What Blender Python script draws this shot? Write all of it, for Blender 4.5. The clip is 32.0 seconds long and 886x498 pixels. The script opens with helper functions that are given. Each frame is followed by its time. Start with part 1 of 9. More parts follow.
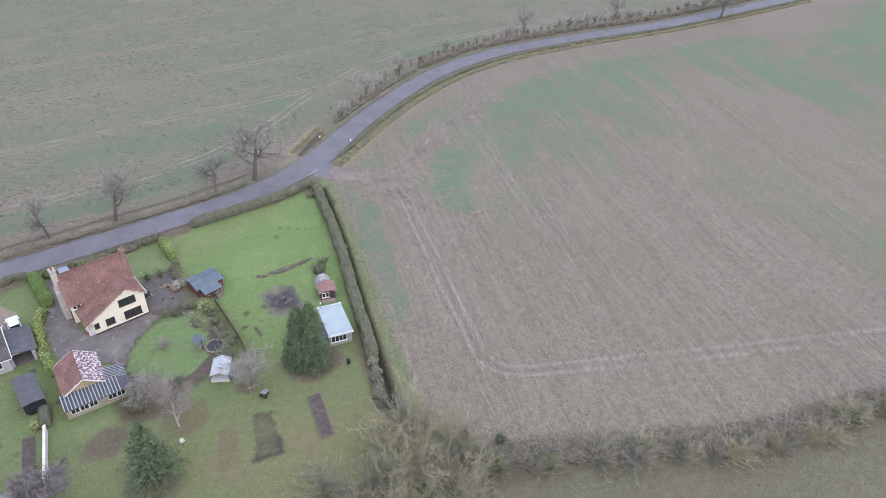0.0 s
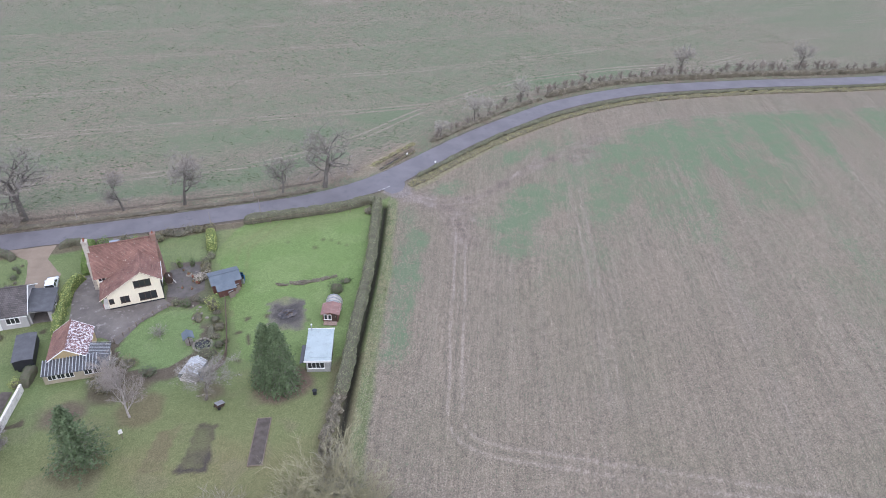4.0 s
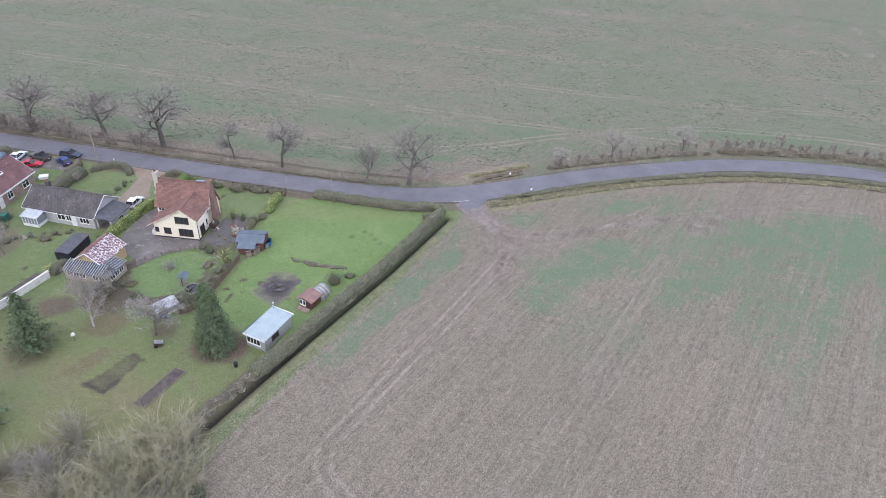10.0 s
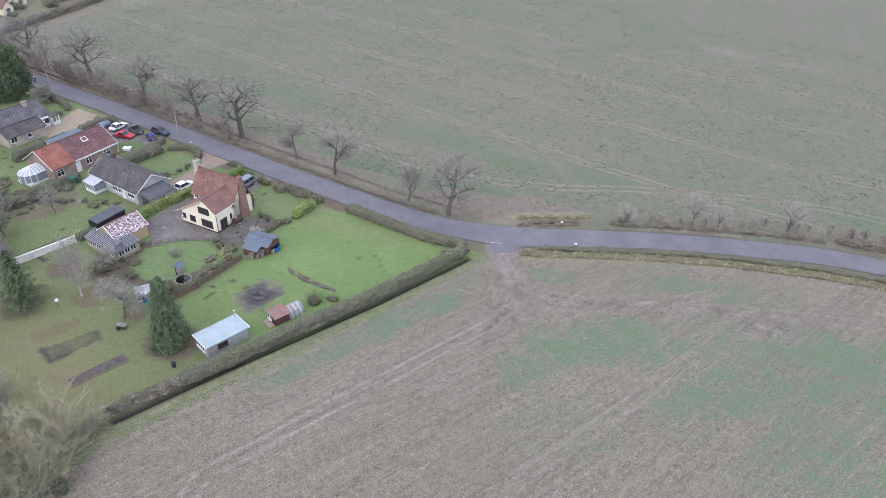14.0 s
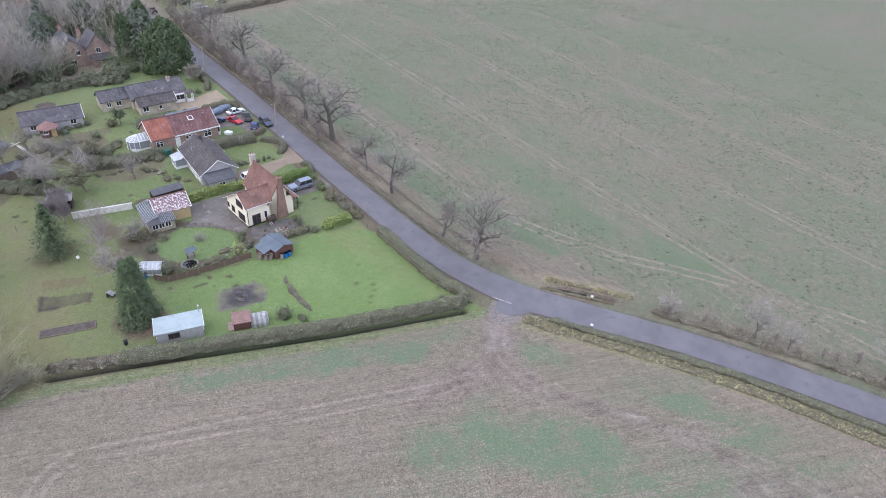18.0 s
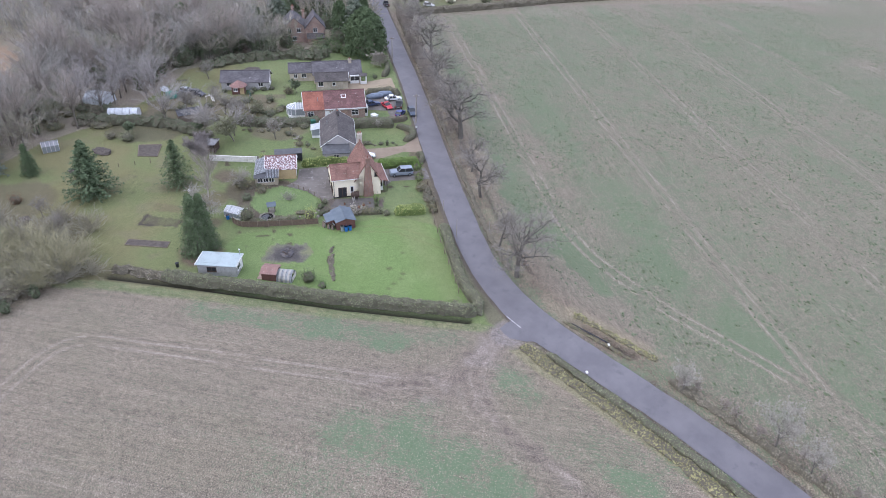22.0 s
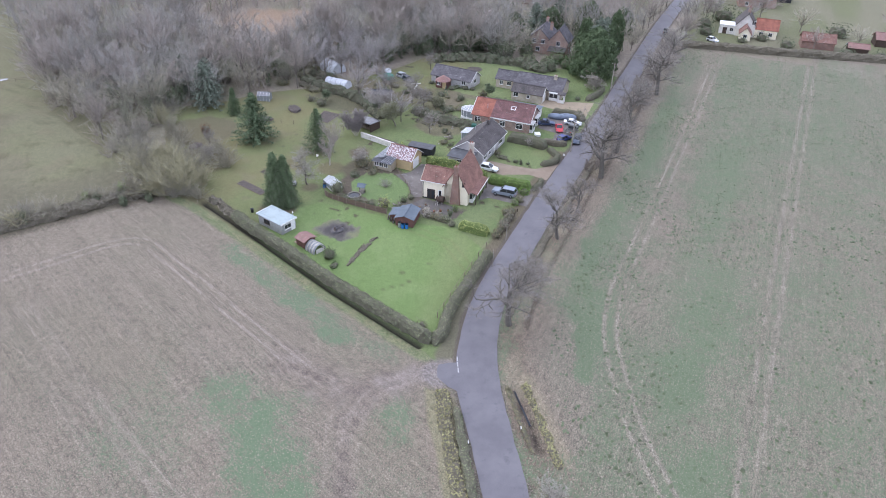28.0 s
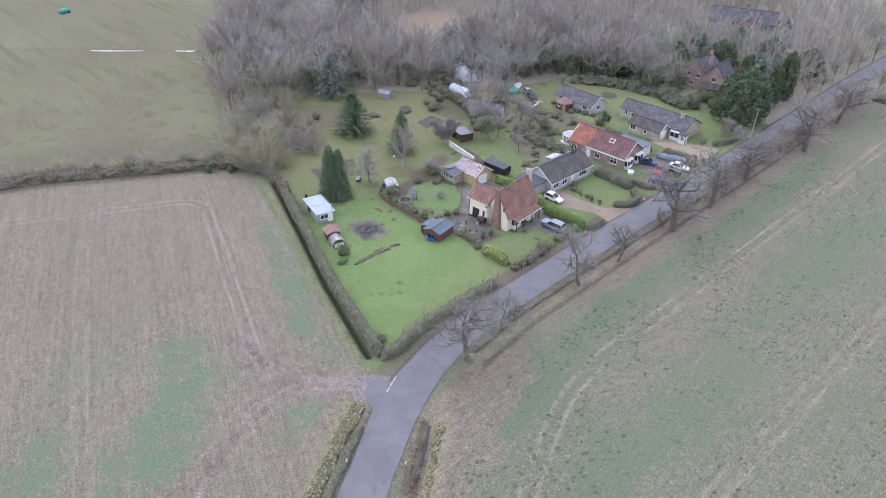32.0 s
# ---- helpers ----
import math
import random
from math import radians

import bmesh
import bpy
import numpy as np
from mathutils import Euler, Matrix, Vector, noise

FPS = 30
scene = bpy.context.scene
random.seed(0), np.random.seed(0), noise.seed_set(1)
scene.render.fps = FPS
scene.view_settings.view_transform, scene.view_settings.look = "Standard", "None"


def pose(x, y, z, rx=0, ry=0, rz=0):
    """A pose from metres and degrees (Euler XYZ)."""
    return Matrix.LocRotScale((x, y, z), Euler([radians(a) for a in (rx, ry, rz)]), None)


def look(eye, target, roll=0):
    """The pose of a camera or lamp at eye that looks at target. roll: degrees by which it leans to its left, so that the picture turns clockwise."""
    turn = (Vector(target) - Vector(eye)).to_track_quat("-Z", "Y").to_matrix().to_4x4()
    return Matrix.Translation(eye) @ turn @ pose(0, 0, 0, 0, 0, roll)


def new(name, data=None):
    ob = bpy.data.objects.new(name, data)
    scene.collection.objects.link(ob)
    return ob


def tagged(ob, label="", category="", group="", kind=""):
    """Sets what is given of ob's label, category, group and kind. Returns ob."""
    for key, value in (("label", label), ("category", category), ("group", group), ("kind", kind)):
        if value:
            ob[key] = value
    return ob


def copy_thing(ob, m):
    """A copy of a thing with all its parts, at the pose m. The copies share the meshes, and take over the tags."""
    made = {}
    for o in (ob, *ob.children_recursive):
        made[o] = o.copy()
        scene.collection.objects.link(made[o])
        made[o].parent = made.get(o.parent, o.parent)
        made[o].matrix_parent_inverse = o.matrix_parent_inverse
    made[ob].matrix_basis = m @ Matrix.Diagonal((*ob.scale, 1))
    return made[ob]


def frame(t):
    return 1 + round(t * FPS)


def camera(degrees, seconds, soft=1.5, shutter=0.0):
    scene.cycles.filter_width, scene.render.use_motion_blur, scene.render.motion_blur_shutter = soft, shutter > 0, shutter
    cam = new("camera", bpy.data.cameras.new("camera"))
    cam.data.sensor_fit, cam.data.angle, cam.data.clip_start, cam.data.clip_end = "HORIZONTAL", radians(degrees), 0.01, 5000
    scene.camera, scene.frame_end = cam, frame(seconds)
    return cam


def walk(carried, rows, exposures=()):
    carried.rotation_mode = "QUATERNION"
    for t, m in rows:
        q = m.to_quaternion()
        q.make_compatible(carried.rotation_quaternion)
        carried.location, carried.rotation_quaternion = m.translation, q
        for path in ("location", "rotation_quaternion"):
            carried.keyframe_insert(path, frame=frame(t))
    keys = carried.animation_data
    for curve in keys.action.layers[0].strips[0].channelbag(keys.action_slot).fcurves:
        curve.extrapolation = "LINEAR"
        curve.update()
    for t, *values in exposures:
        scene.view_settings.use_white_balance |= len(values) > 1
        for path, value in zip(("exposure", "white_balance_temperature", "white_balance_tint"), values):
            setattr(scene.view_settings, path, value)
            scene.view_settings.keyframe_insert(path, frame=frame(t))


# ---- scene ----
# ---- camera and its way round the place ----
cam = camera(66.21, 32.0, soft=0.9)
PATH = [
    (0.0, look((-53.60, -107.80, 70.72), (-3.59, -44.21, 11.94), 2.92)),
    (0.5, look((-50.12, -108.19, 70.44), (-3.62, -42.00, 11.64), 2.68)),
    (1.0, look((-46.57, -108.55, 70.17), (-2.65, -40.56, 11.44), 2.50)),
    (1.5, look((-43.03, -108.88, 69.92), (-2.15, -38.88, 11.37), 2.26)),
    (2.0, look((-39.46, -109.27, 69.68), (-2.36, -37.06, 11.28), 2.11)),
    (2.5, look((-35.85, -109.69, 69.46), (-1.78, -35.86, 11.26), 1.93)),
    (4.5, look((-21.89, -111.92, 69.06), (0.30, -33.14, 11.61), 2.20)),
    (5.0, look((-18.53, -112.29, 68.98), (-0.21, -32.51, 11.53), 2.32)),
    (5.5, look((-15.17, -112.63, 68.89), (-0.76, -32.05, 11.45), 2.44)),
    (6.0, look((-11.74, -112.94, 68.79), (-1.21, -31.76, 11.36), 2.50)),
    (6.5, look((-8.08, -113.08, 68.70), (-1.38, -31.54, 11.20), 2.53)),
    (7.0, look((-4.20, -112.93, 68.61), (0.48, -31.26, 11.09), 2.56)),
    (7.5, look((-0.23, -112.39, 68.49), (2.24, -30.65, 10.94), 2.50)),
    (8.0, look((3.76, -111.55, 68.33), (3.09, -29.78, 10.77), 2.50)),
    (8.5, look((7.55, -110.53, 68.20), (3.92, -28.87, 10.61), 2.40)),
    (9.0, look((11.31, -109.24, 68.08), (4.17, -27.81, 10.48), 2.43)),
    (9.5, look((14.95, -107.68, 67.95), (3.61, -26.74, 10.33), 2.43)),
    (10.0, look((18.52, -105.88, 67.82), (2.98, -25.64, 10.20), 2.47)),
    (10.5, look((21.99, -103.87, 67.68), (2.34, -24.54, 10.05), 2.48)),
    (11.0, look((25.36, -101.66, 67.53), (1.84, -23.33, 9.99), 2.45)),
    (11.5, look((28.56, -99.36, 67.37), (1.42, -22.12, 9.95), 2.42)),
    (12.0, look((31.61, -96.89, 67.20), (1.08, -20.86, 9.88), 2.41)),
    (12.5, look((34.60, -94.20, 67.06), (0.82, -19.44, 9.87), 2.42)),
    (13.0, look((37.48, -91.31, 66.95), (0.56, -18.00, 9.84), 2.44)),
    (13.5, look((40.32, -88.24, 66.87), (0.80, -16.18, 9.89), 2.47)),
    (15.5, look((49.90, -72.80, 67.04), (0.36, -7.43, 9.84), 2.44)),
    (16.0, look((52.36, -68.97, 67.04), (-1.24, -6.65, 10.09), 2.46)),
    (16.5, look((54.72, -65.08, 67.01), (-2.52, -5.84, 10.31), 2.49)),
    (17.0, look((57.05, -61.22, 66.97), (-3.18, -4.87, 10.43), 2.48)),
    (17.5, look((59.40, -57.37, 66.92), (-3.79, -4.24, 10.50), 2.51)),
    (18.0, look((61.66, -53.56, 66.85), (-4.27, -3.76, 10.53), 2.60)),
    (18.5, look((63.86, -49.79, 66.75), (-4.63, -3.39, 10.57), 2.64)),
    (19.0, look((65.99, -45.96, 66.60), (-5.13, -3.52, 10.56), 2.67)),
    (19.5, look((68.06, -42.05, 66.42), (-5.60, -3.98, 10.52), 2.58)),
    (20.0, look((70.01, -38.02, 66.26), (-5.89, -4.48, 10.44), 2.53)),
    (20.5, look((71.77, -33.92, 66.09), (-6.12, -5.21, 10.35), 2.47)),
    (21.0, look((73.38, -29.71, 65.92), (-6.22, -5.98, 10.22), 2.32)),
    (21.5, look((74.70, -25.39, 65.75), (-6.02, -5.53, 10.16), 2.17)),
    (22.0, look((75.70, -21.04, 65.57), (-5.92, -4.98, 10.07), 2.06)),
    (22.5, look((76.36, -16.67, 65.41), (-5.98, -4.48, 9.98), 1.99)),
    (23.0, look((76.69, -12.29, 65.27), (-6.23, -4.48, 9.93), 1.95)),
    (23.5, look((76.77, -7.81, 65.17), (-6.49, -4.68, 9.88), 1.89)),
    (24.0, look((76.54, -3.27, 65.10), (-6.81, -4.61, 9.86), 1.90)),
    (24.5, look((76.01, 1.18, 65.07), (-7.17, -4.49, 9.85), 1.86)),
    (25.0, look((75.24, 5.54, 65.10), (-7.54, -4.35, 9.87), 1.82)),
    (25.5, look((74.21, 9.80, 65.18), (-7.97, -4.30, 9.97), 1.83)),
    (26.0, look((72.98, 13.96, 65.27), (-8.36, -4.31, 10.04), 1.88)),
    (26.5, look((71.59, 18.03, 65.37), (-8.77, -4.26, 10.18), 2.02)),
    (28.5, look((63.54, 34.20, 66.10), (-11.64, -1.88, 10.90), 1.70)),
    (29.0, look((61.02, 37.82, 66.16), (-12.48, -1.64, 11.02), 1.70)),
    (29.5, look((58.36, 41.34, 66.23), (-13.31, -1.38, 11.11), 1.70)),
    (30.0, look((55.54, 44.74, 66.32), (-14.14, -1.19, 11.23), 1.68)),
    (30.5, look((52.62, 48.02, 66.44), (-14.94, -1.02, 11.39), 1.65)),
    (31.0, look((49.56, 51.23, 66.58), (-15.14, -1.57, 11.57), 1.69)),
    (31.5, look((46.43, 54.40, 66.74), (-14.98, -2.23, 11.77), 1.68)),
    (32.0, look((43.29, 57.53, 66.88), (-15.77, -1.61, 11.97), 1.65)),
]
walk(cam, PATH, exposures=((0.0, 0.40, 5960, 12), (20.0, 0.46, 5940, 12), (32.0, 0.53, 5920, 12)))

# ---- daylight: a dull, evenly overcast winter sky ----
SUN_UP, SUN_ROUND = radians(38), radians(200)
world = bpy.data.worlds.new("overcast_sky")
scene.world = world
world.use_nodes = True
wt = world.node_tree
sky = wt.nodes.new("ShaderNodeTexSky")
sky.sky_type, sky.sun_disc, sky.sun_elevation, sky.sun_rotation = "NISHITA", False, SUN_UP, SUN_ROUND
sky.air_density, sky.dust_density, sky.ozone_density = 1.0, 3.0, 1.0
grey = wt.nodes.new("ShaderNodeMix")
grey.data_type = "RGBA"
grey.inputs[0].default_value = 0.75
grey.inputs[7].default_value = (7.3, 7.5, 8.9, 1)
wt.links.new(sky.outputs[0], grey.inputs[6])
wt.links.new(grey.outputs[2], wt.nodes["Background"].inputs[0])
wt.nodes["Background"].inputs[1].default_value = 0.168
sun = new("sun", bpy.data.lights.new("sun", "SUN"))
sun.data.energy, sun.data.angle, sun.data.color = 0.75, radians(60), (1.0, 0.98, 0.96)
sun.matrix_world = look((-60 * math.sin(SUN_ROUND), 60 * math.cos(SUN_ROUND), 70), (0, 0, 0))


# ---- materials ----
def tree_of(name):
    m = bpy.data.materials.new(name)
    m.use_nodes = True
    return m, m.node_tree, m.node_tree.nodes["Principled BSDF"]


def node(nt, kind, **values):
    n = nt.nodes.new(kind)
    for k, v in values.items():
        n.inputs[k.replace("_", " ")].default_value = v
    return n


def noise_at(nt, vec, size, detail=3.0, rough=0.6):
    n = node(nt, "ShaderNodeTexNoise", Scale=size, Detail=detail, Roughness=rough)
    if vec is not None:
        nt.links.new(vec, n.inputs["Vector"])
    return n.outputs["Fac"]


def ramp(nt, fac, lo, hi):
    n = node(nt, "ShaderNodeMapRange")
    n.inputs[1].default_value, n.inputs[2].default_value = lo, hi
    nt.links.new(fac, n.inputs[0])
    return n.outputs[0]


def blend(nt, fac, a, b, how="MIX"):
    n = nt.nodes.new("ShaderNodeMix")
    n.data_type, n.blend_type = "RGBA", how
    for k, v in ((0, fac), (6, a), (7, b)):
        if isinstance(v, (int, float)):
            n.inputs[k].default_value = v
        elif isinstance(v, tuple):
            n.inputs[k].default_value = (*v[:3], 1)
        else:
            nt.links.new(v, n.inputs[k])
    return n.outputs[2]


def relief(nt, bsdf, height, strength, depth):
    b = node(nt, "ShaderNodeBump", Strength=strength, Distance=depth)
    nt.links.new(height, b.inputs["Height"])
    nt.links.new(b.outputs[0], bsdf.inputs["Normal"])


def plain(name, a, b, size=3.0, fine=25.0, rough=0.85, bump=0.3, depth=0.02, metal=0.0, each=0.0, spec=0.3, stain=None):
    """A surface of colour a with patches of b, a fine grain, a little relief, and if stain is given, blotches of that."""
    m, nt, bs = tree_of(name)
    pos = nt.nodes.new("ShaderNodeTexCoord").outputs["Object"]
    big, small = noise_at(nt, pos, size), noise_at(nt, pos, fine, 2.0)
    col = blend(nt, ramp(nt, big, 0.35, 0.68), a, b)
    if stain:
        col = blend(nt, ramp(nt, noise_at(nt, pos, size * 2.3, 5.0, 0.7), 0.56, 0.66), col, stain)
    grain = nt.nodes.new("ShaderNodeMapRange")
    grain.inputs[3].default_value, grain.inputs[4].default_value = 0.72, 1.28
    nt.links.new(small, grain.inputs[0])
    col = blend(nt, 1.0, col, grain.outputs[0], "MULTIPLY")
    if each:
        r = nt.nodes.new("ShaderNodeObjectInfo").outputs["Random"]
        k = nt.nodes.new("ShaderNodeMapRange")
        k.inputs[3].default_value, k.inputs[4].default_value = 1 - each, 1 + each
        nt.links.new(r, k.inputs[0])
        col = blend(nt, 1.0, col, k.outputs[0], "MULTIPLY")
    nt.links.new(col, bs.inputs["Base Color"])
    bs.inputs["Roughness"].default_value, bs.inputs["Metallic"].default_value = rough, metal
    bs.inputs["Specular IOR Level"].default_value = spec
    if bump:
        relief(nt, bs, small, bump, depth)
    return m


def tiled(name, a, b, mortar, wide, high, rough=0.85, gap=0.03, stain=None, amount=(0.60, 0.68), bump=0.6, spots=1.2, coarse=0.45):
    """Courses of tiles, slates or bricks on the surface's own metres, with moss or lichen where stain is given."""
    m, nt, bs = tree_of(name)
    uv = nt.nodes.new("ShaderNodeTexCoord").outputs["UV"]
    br = node(nt, "ShaderNodeTexBrick", Scale=1.0, Mortar_Size=gap, Mortar_Smooth=0.3, Brick_Width=wide, Row_Height=high, Color1=(*a, 1), Color2=(*b, 1), Mortar=(*mortar, 1))
    nt.links.new(uv, br.inputs["Vector"])
    big = noise_at(nt, uv, coarse, 4.0)
    shade = nt.nodes.new("ShaderNodeMapRange")
    shade.inputs[1].default_value, shade.inputs[2].default_value = 0.3, 0.7
    shade.inputs[3].default_value, shade.inputs[4].default_value = 0.68, 1.3
    nt.links.new(big, shade.inputs[0])
    col = blend(nt, 1.0, br.outputs["Color"], shade.outputs[0], "MULTIPLY")
    fine = noise_at(nt, uv, 9.0, 3.0)
    g = nt.nodes.new("ShaderNodeMapRange")
    g.inputs[3].default_value, g.inputs[4].default_value = 0.7, 1.3
    nt.links.new(fine, g.inputs[0])
    col = blend(nt, 1.0, col, g.outputs[0], "MULTIPLY")
    if stain:
        col = blend(nt, ramp(nt, noise_at(nt, uv, spots, 6.0, 0.72), *amount), col, stain)
    nt.links.new(col, bs.inputs["Base Color"])
    bs.inputs["Roughness"].default_value = rough
    bs.inputs["Specular IOR Level"].default_value = 0.25
    relief(nt, bs, br.outputs["Fac"], -bump, 0.02)
    return m


def foliage(name, a, b, c, rough=0.75):
    """Leaves or needles: every leaf its own shade between a, b and c."""
    m, nt, bs = tree_of(name)
    isl = nt.nodes.new("ShaderNodeNewGeometry").outputs["Random Per Island"]
    col = blend(nt, ramp(nt, isl, 0.0, 0.7), a, b)
    col = blend(nt, ramp(nt, isl, 0.75, 1.0), col, c)
    pos = nt.nodes.new("ShaderNodeTexCoord").outputs["Object"]
    k = nt.nodes.new("ShaderNodeMapRange")
    k.inputs[1].default_value, k.inputs[2].default_value, k.inputs[3].default_value, k.inputs[4].default_value = 0.3, 0.7, 0.65, 1.35
    nt.links.new(noise_at(nt, pos, 0.8, 3.0), k.inputs[0])
    col = blend(nt, 1.0, col, k.outputs[0], "MULTIPLY")
    nt.links.new(col, bs.inputs["Base Color"])
    bs.inputs["Roughness"].default_value = rough
    bs.inputs["Specular IOR Level"].default_value = 0.06
    return m


def glass(name, tint, rough=0.08):
    m, nt, bs = tree_of(name)
    bs.inputs["Base Color"].default_value = (*tint, 1)
    bs.inputs["Roughness"].default_value = rough
    bs.inputs["Specular IOR Level"].default_value = 0.6
    return m


def ground_material(name="open_ground", turn=0.0, drill=0.0, grain=1.0, plants=None):
    """Soil, crop, turf and litter: their cover lies in the sheet's colour layer, the grain, the drill rows, turned by turn, and the seedlings are laid on here."""
    m, nt, bs = tree_of(name)
    pos = nt.nodes.new("ShaderNodeNewGeometry").outputs["Position"]
    cover = nt.nodes.new("ShaderNodeAttribute")
    cover.attribute_name = "cover"
    fleck = nt.nodes.new("ShaderNodeAttribute")
    fleck.attribute_name = "fleck"
    a, b, c = noise_at(nt, pos, 1.1, 4.0, 0.7), noise_at(nt, pos, 4.5, 3.0, 0.7), noise_at(nt, pos, 13.0, 2.0, 0.6)
    col = cover.outputs["Color"]
    layers = [(a, 1 - 0.18 * grain, 1 + 0.18 * grain), (b, 1 - 0.32 * grain, 1 + 0.32 * grain), (c, 1 - 0.55 * grain, 1 + 0.55 * grain)]
    if drill:
        for scale, share in (((0.28, 3.3, 1), 1.0), ((0.04, 1.9, 1), 0.7), ((0.012, 0.55, 1), 0.2)):
            spin = nt.nodes.new("ShaderNodeMapping")
            spin.inputs["Rotation"].default_value = (0, 0, -turn)
            nt.links.new(pos, spin.inputs["Vector"])
            pull = nt.nodes.new("ShaderNodeMapping")
            pull.inputs["Scale"].default_value = scale
            nt.links.new(spin.outputs[0], pull.inputs["Vector"])
            layers.append((noise_at(nt, pull.outputs[0], 1.0, 3.0, 0.65), 1 - drill * share, 1 + drill * share))
    for fac, lo, hi in layers:
        k = nt.nodes.new("ShaderNodeMapRange")
        k.inputs[1].default_value, k.inputs[2].default_value, k.inputs[3].default_value, k.inputs[4].default_value = 0.25, 0.75, lo, hi
        nt.links.new(fac, k.inputs[0])
        col = blend(nt, 1.0, col, k.outputs[0], "MULTIPLY")
    if plants:
        spin = nt.nodes.new("ShaderNodeMapping")
        spin.inputs["Rotation"].default_value = (0, 0, -turn)
        nt.links.new(pos, spin.inputs["Vector"])
        pull = nt.nodes.new("ShaderNodeMapping")
        pull.inputs["Scale"].default_value = (1.9, 3.4, 1)
        nt.links.new(spin.outputs[0], pull.inputs["Vector"])
        sprout = nt.nodes.new("ShaderNodeAttribute")
        sprout.attribute_name = "sprout"
        add = nt.nodes.new("ShaderNodeMath")
        add.operation = "MULTIPLY_ADD"
        nt.links.new(sprout.outputs["Fac"], add.inputs[0])
        add.inputs[1].default_value = 0.46
        nt.links.new(noise_at(nt, pull.outputs[0], 1.0, 3.0, 0.65), add.inputs[2])
        tone = blend(nt, ramp(nt, noise_at(nt, pos, 2.3, 3.0, 0.7), 0.35, 0.65), plants[0], plants[1])
        col = blend(nt, ramp(nt, add.outputs[0], 0.62, 0.86), col, tone)
    straw = ramp(nt, noise_at(nt, pos, 5.5, 2.0, 0.5), 0.60, 0.66)
    mul = nt.nodes.new("ShaderNodeMath")
    mul.operation = "MULTIPLY"
    nt.links.new(straw, mul.inputs[0])
    nt.links.new(fleck.outputs["Fac"], mul.inputs[1])
    col = blend(nt, mul.outputs[0], col, (0.42, 0.36, 0.285))
    nt.links.new(col, bs.inputs["Base Color"])
    bs.inputs["Roughness"].default_value = 0.95
    bs.inputs["Specular IOR Level"].default_value = 0.15
    relief(nt, bs, b, 0.7, 0.12)
    return m


GROUND = ground_material()
LAWN = ground_material("garden_turf", grain=0.75)
ASPHALT = plain("asphalt", (0.125, 0.117, 0.126), (0.162, 0.152, 0.16), 0.25, 30, 0.62, 0.3, 0.01, spec=0.45, stain=(0.118, 0.112, 0.12))
TARMAC = plain("driveway_tarmac", (0.125, 0.110, 0.10), (0.19, 0.17, 0.152), 0.35, 25, 0.8, 0.3, stain=(0.27, 0.25, 0.23))
GRAVEL = plain("gravel", (0.27, 0.215, 0.16), (0.225, 0.175, 0.13), 0.6, 40, 0.95, 0.5)
GRAVEL_PALE = plain("pale_gravel", (0.34, 0.275, 0.195), (0.28, 0.225, 0.16), 0.6, 40, 0.95, 0.5)
PAVING = plain("paving", (0.105, 0.095, 0.088), (0.155, 0.138, 0.128), 0.8, 14, 0.9, 0.4, stain=(0.09, 0.095, 0.06))
EARTH = plain("dug_earth", (0.085, 0.072, 0.062), (0.13, 0.11, 0.095), 1.5, 9, 0.97, 0.9, 0.1)
ASH = plain("bonfire_ash", (0.05, 0.048, 0.052), (0.13, 0.12, 0.12), 0.9, 8, 0.97, 0.9, 0.08, stain=(0.19, 0.16, 0.13))
ROADPAINT = plain("road_paint", (0.48, 0.475, 0.46), (0.26, 0.25, 0.255), 4, 18, 0.7, 0.2)
WATER = glass("ditch_water", (0.012, 0.012, 0.012), 0.05)
CREAM = plain("cream_render", (0.84, 0.765, 0.595), (0.79, 0.715, 0.55), 0.7, 14, 0.9, 0.25, 0.01)
WHITE = plain("white_paint", (0.80, 0.79, 0.77), (0.70, 0.70, 0.68), 1.5, 18, 0.6, 0.1)
WHITE_WALL = plain("whitewash", (0.74, 0.71, 0.66), (0.60, 0.57, 0.52), 1.2, 14, 0.9, 0.3, stain=(0.42, 0.40, 0.34))
GREY_RENDER = plain("grey_render", (0.40, 0.385, 0.38), (0.47, 0.45, 0.44), 0.9, 14, 0.9, 0.25)
BUFF = tiled("buff_brick", (0.42, 0.33, 0.23), (0.50, 0.41, 0.30), (0.40, 0.36, 0.30), 0.225, 0.075, bump=0.2)
BRICK = tiled("red_brick", (0.30, 0.125, 0.085), (0.23, 0.10, 0.075), (0.32, 0.26, 0.22), 0.225, 0.075, bump=0.2)
BRICK_DARK = tiled("weathered_brick", (0.24, 0.115, 0.085), (0.30, 0.145, 0.10), (0.24, 0.17, 0.14), 0.225, 0.075, bump=0.25)
OCHRE = plain("ochre_boards", (0.47, 0.365, 0.20), (0.40, 0.31, 0.175), 1.0, 16, 0.85, 0.2)
TILE_RED = tiled("red_clay_tiles", (0.285, 0.158, 0.126), (0.225, 0.125, 0.102), (0.14, 0.08, 0.064), 0.19, 0.21, stain=(0.50, 0.45, 0.38), amount=(0.605, 0.66), spots=2.8)
TILE_ROSE = tiled("rosy_clay_tiles", (0.325, 0.178, 0.140), (0.258, 0.142, 0.114), (0.15, 0.085, 0.066), 0.19, 0.21, stain=(0.42, 0.36, 0.30), amount=(0.64, 0.70), spots=2.2)
TILE_ORANGE = tiled("orange_clay_tiles", (0.34, 0.135, 0.092), (0.29, 0.115, 0.082), (0.18, 0.08, 0.06), 0.24, 0.26)
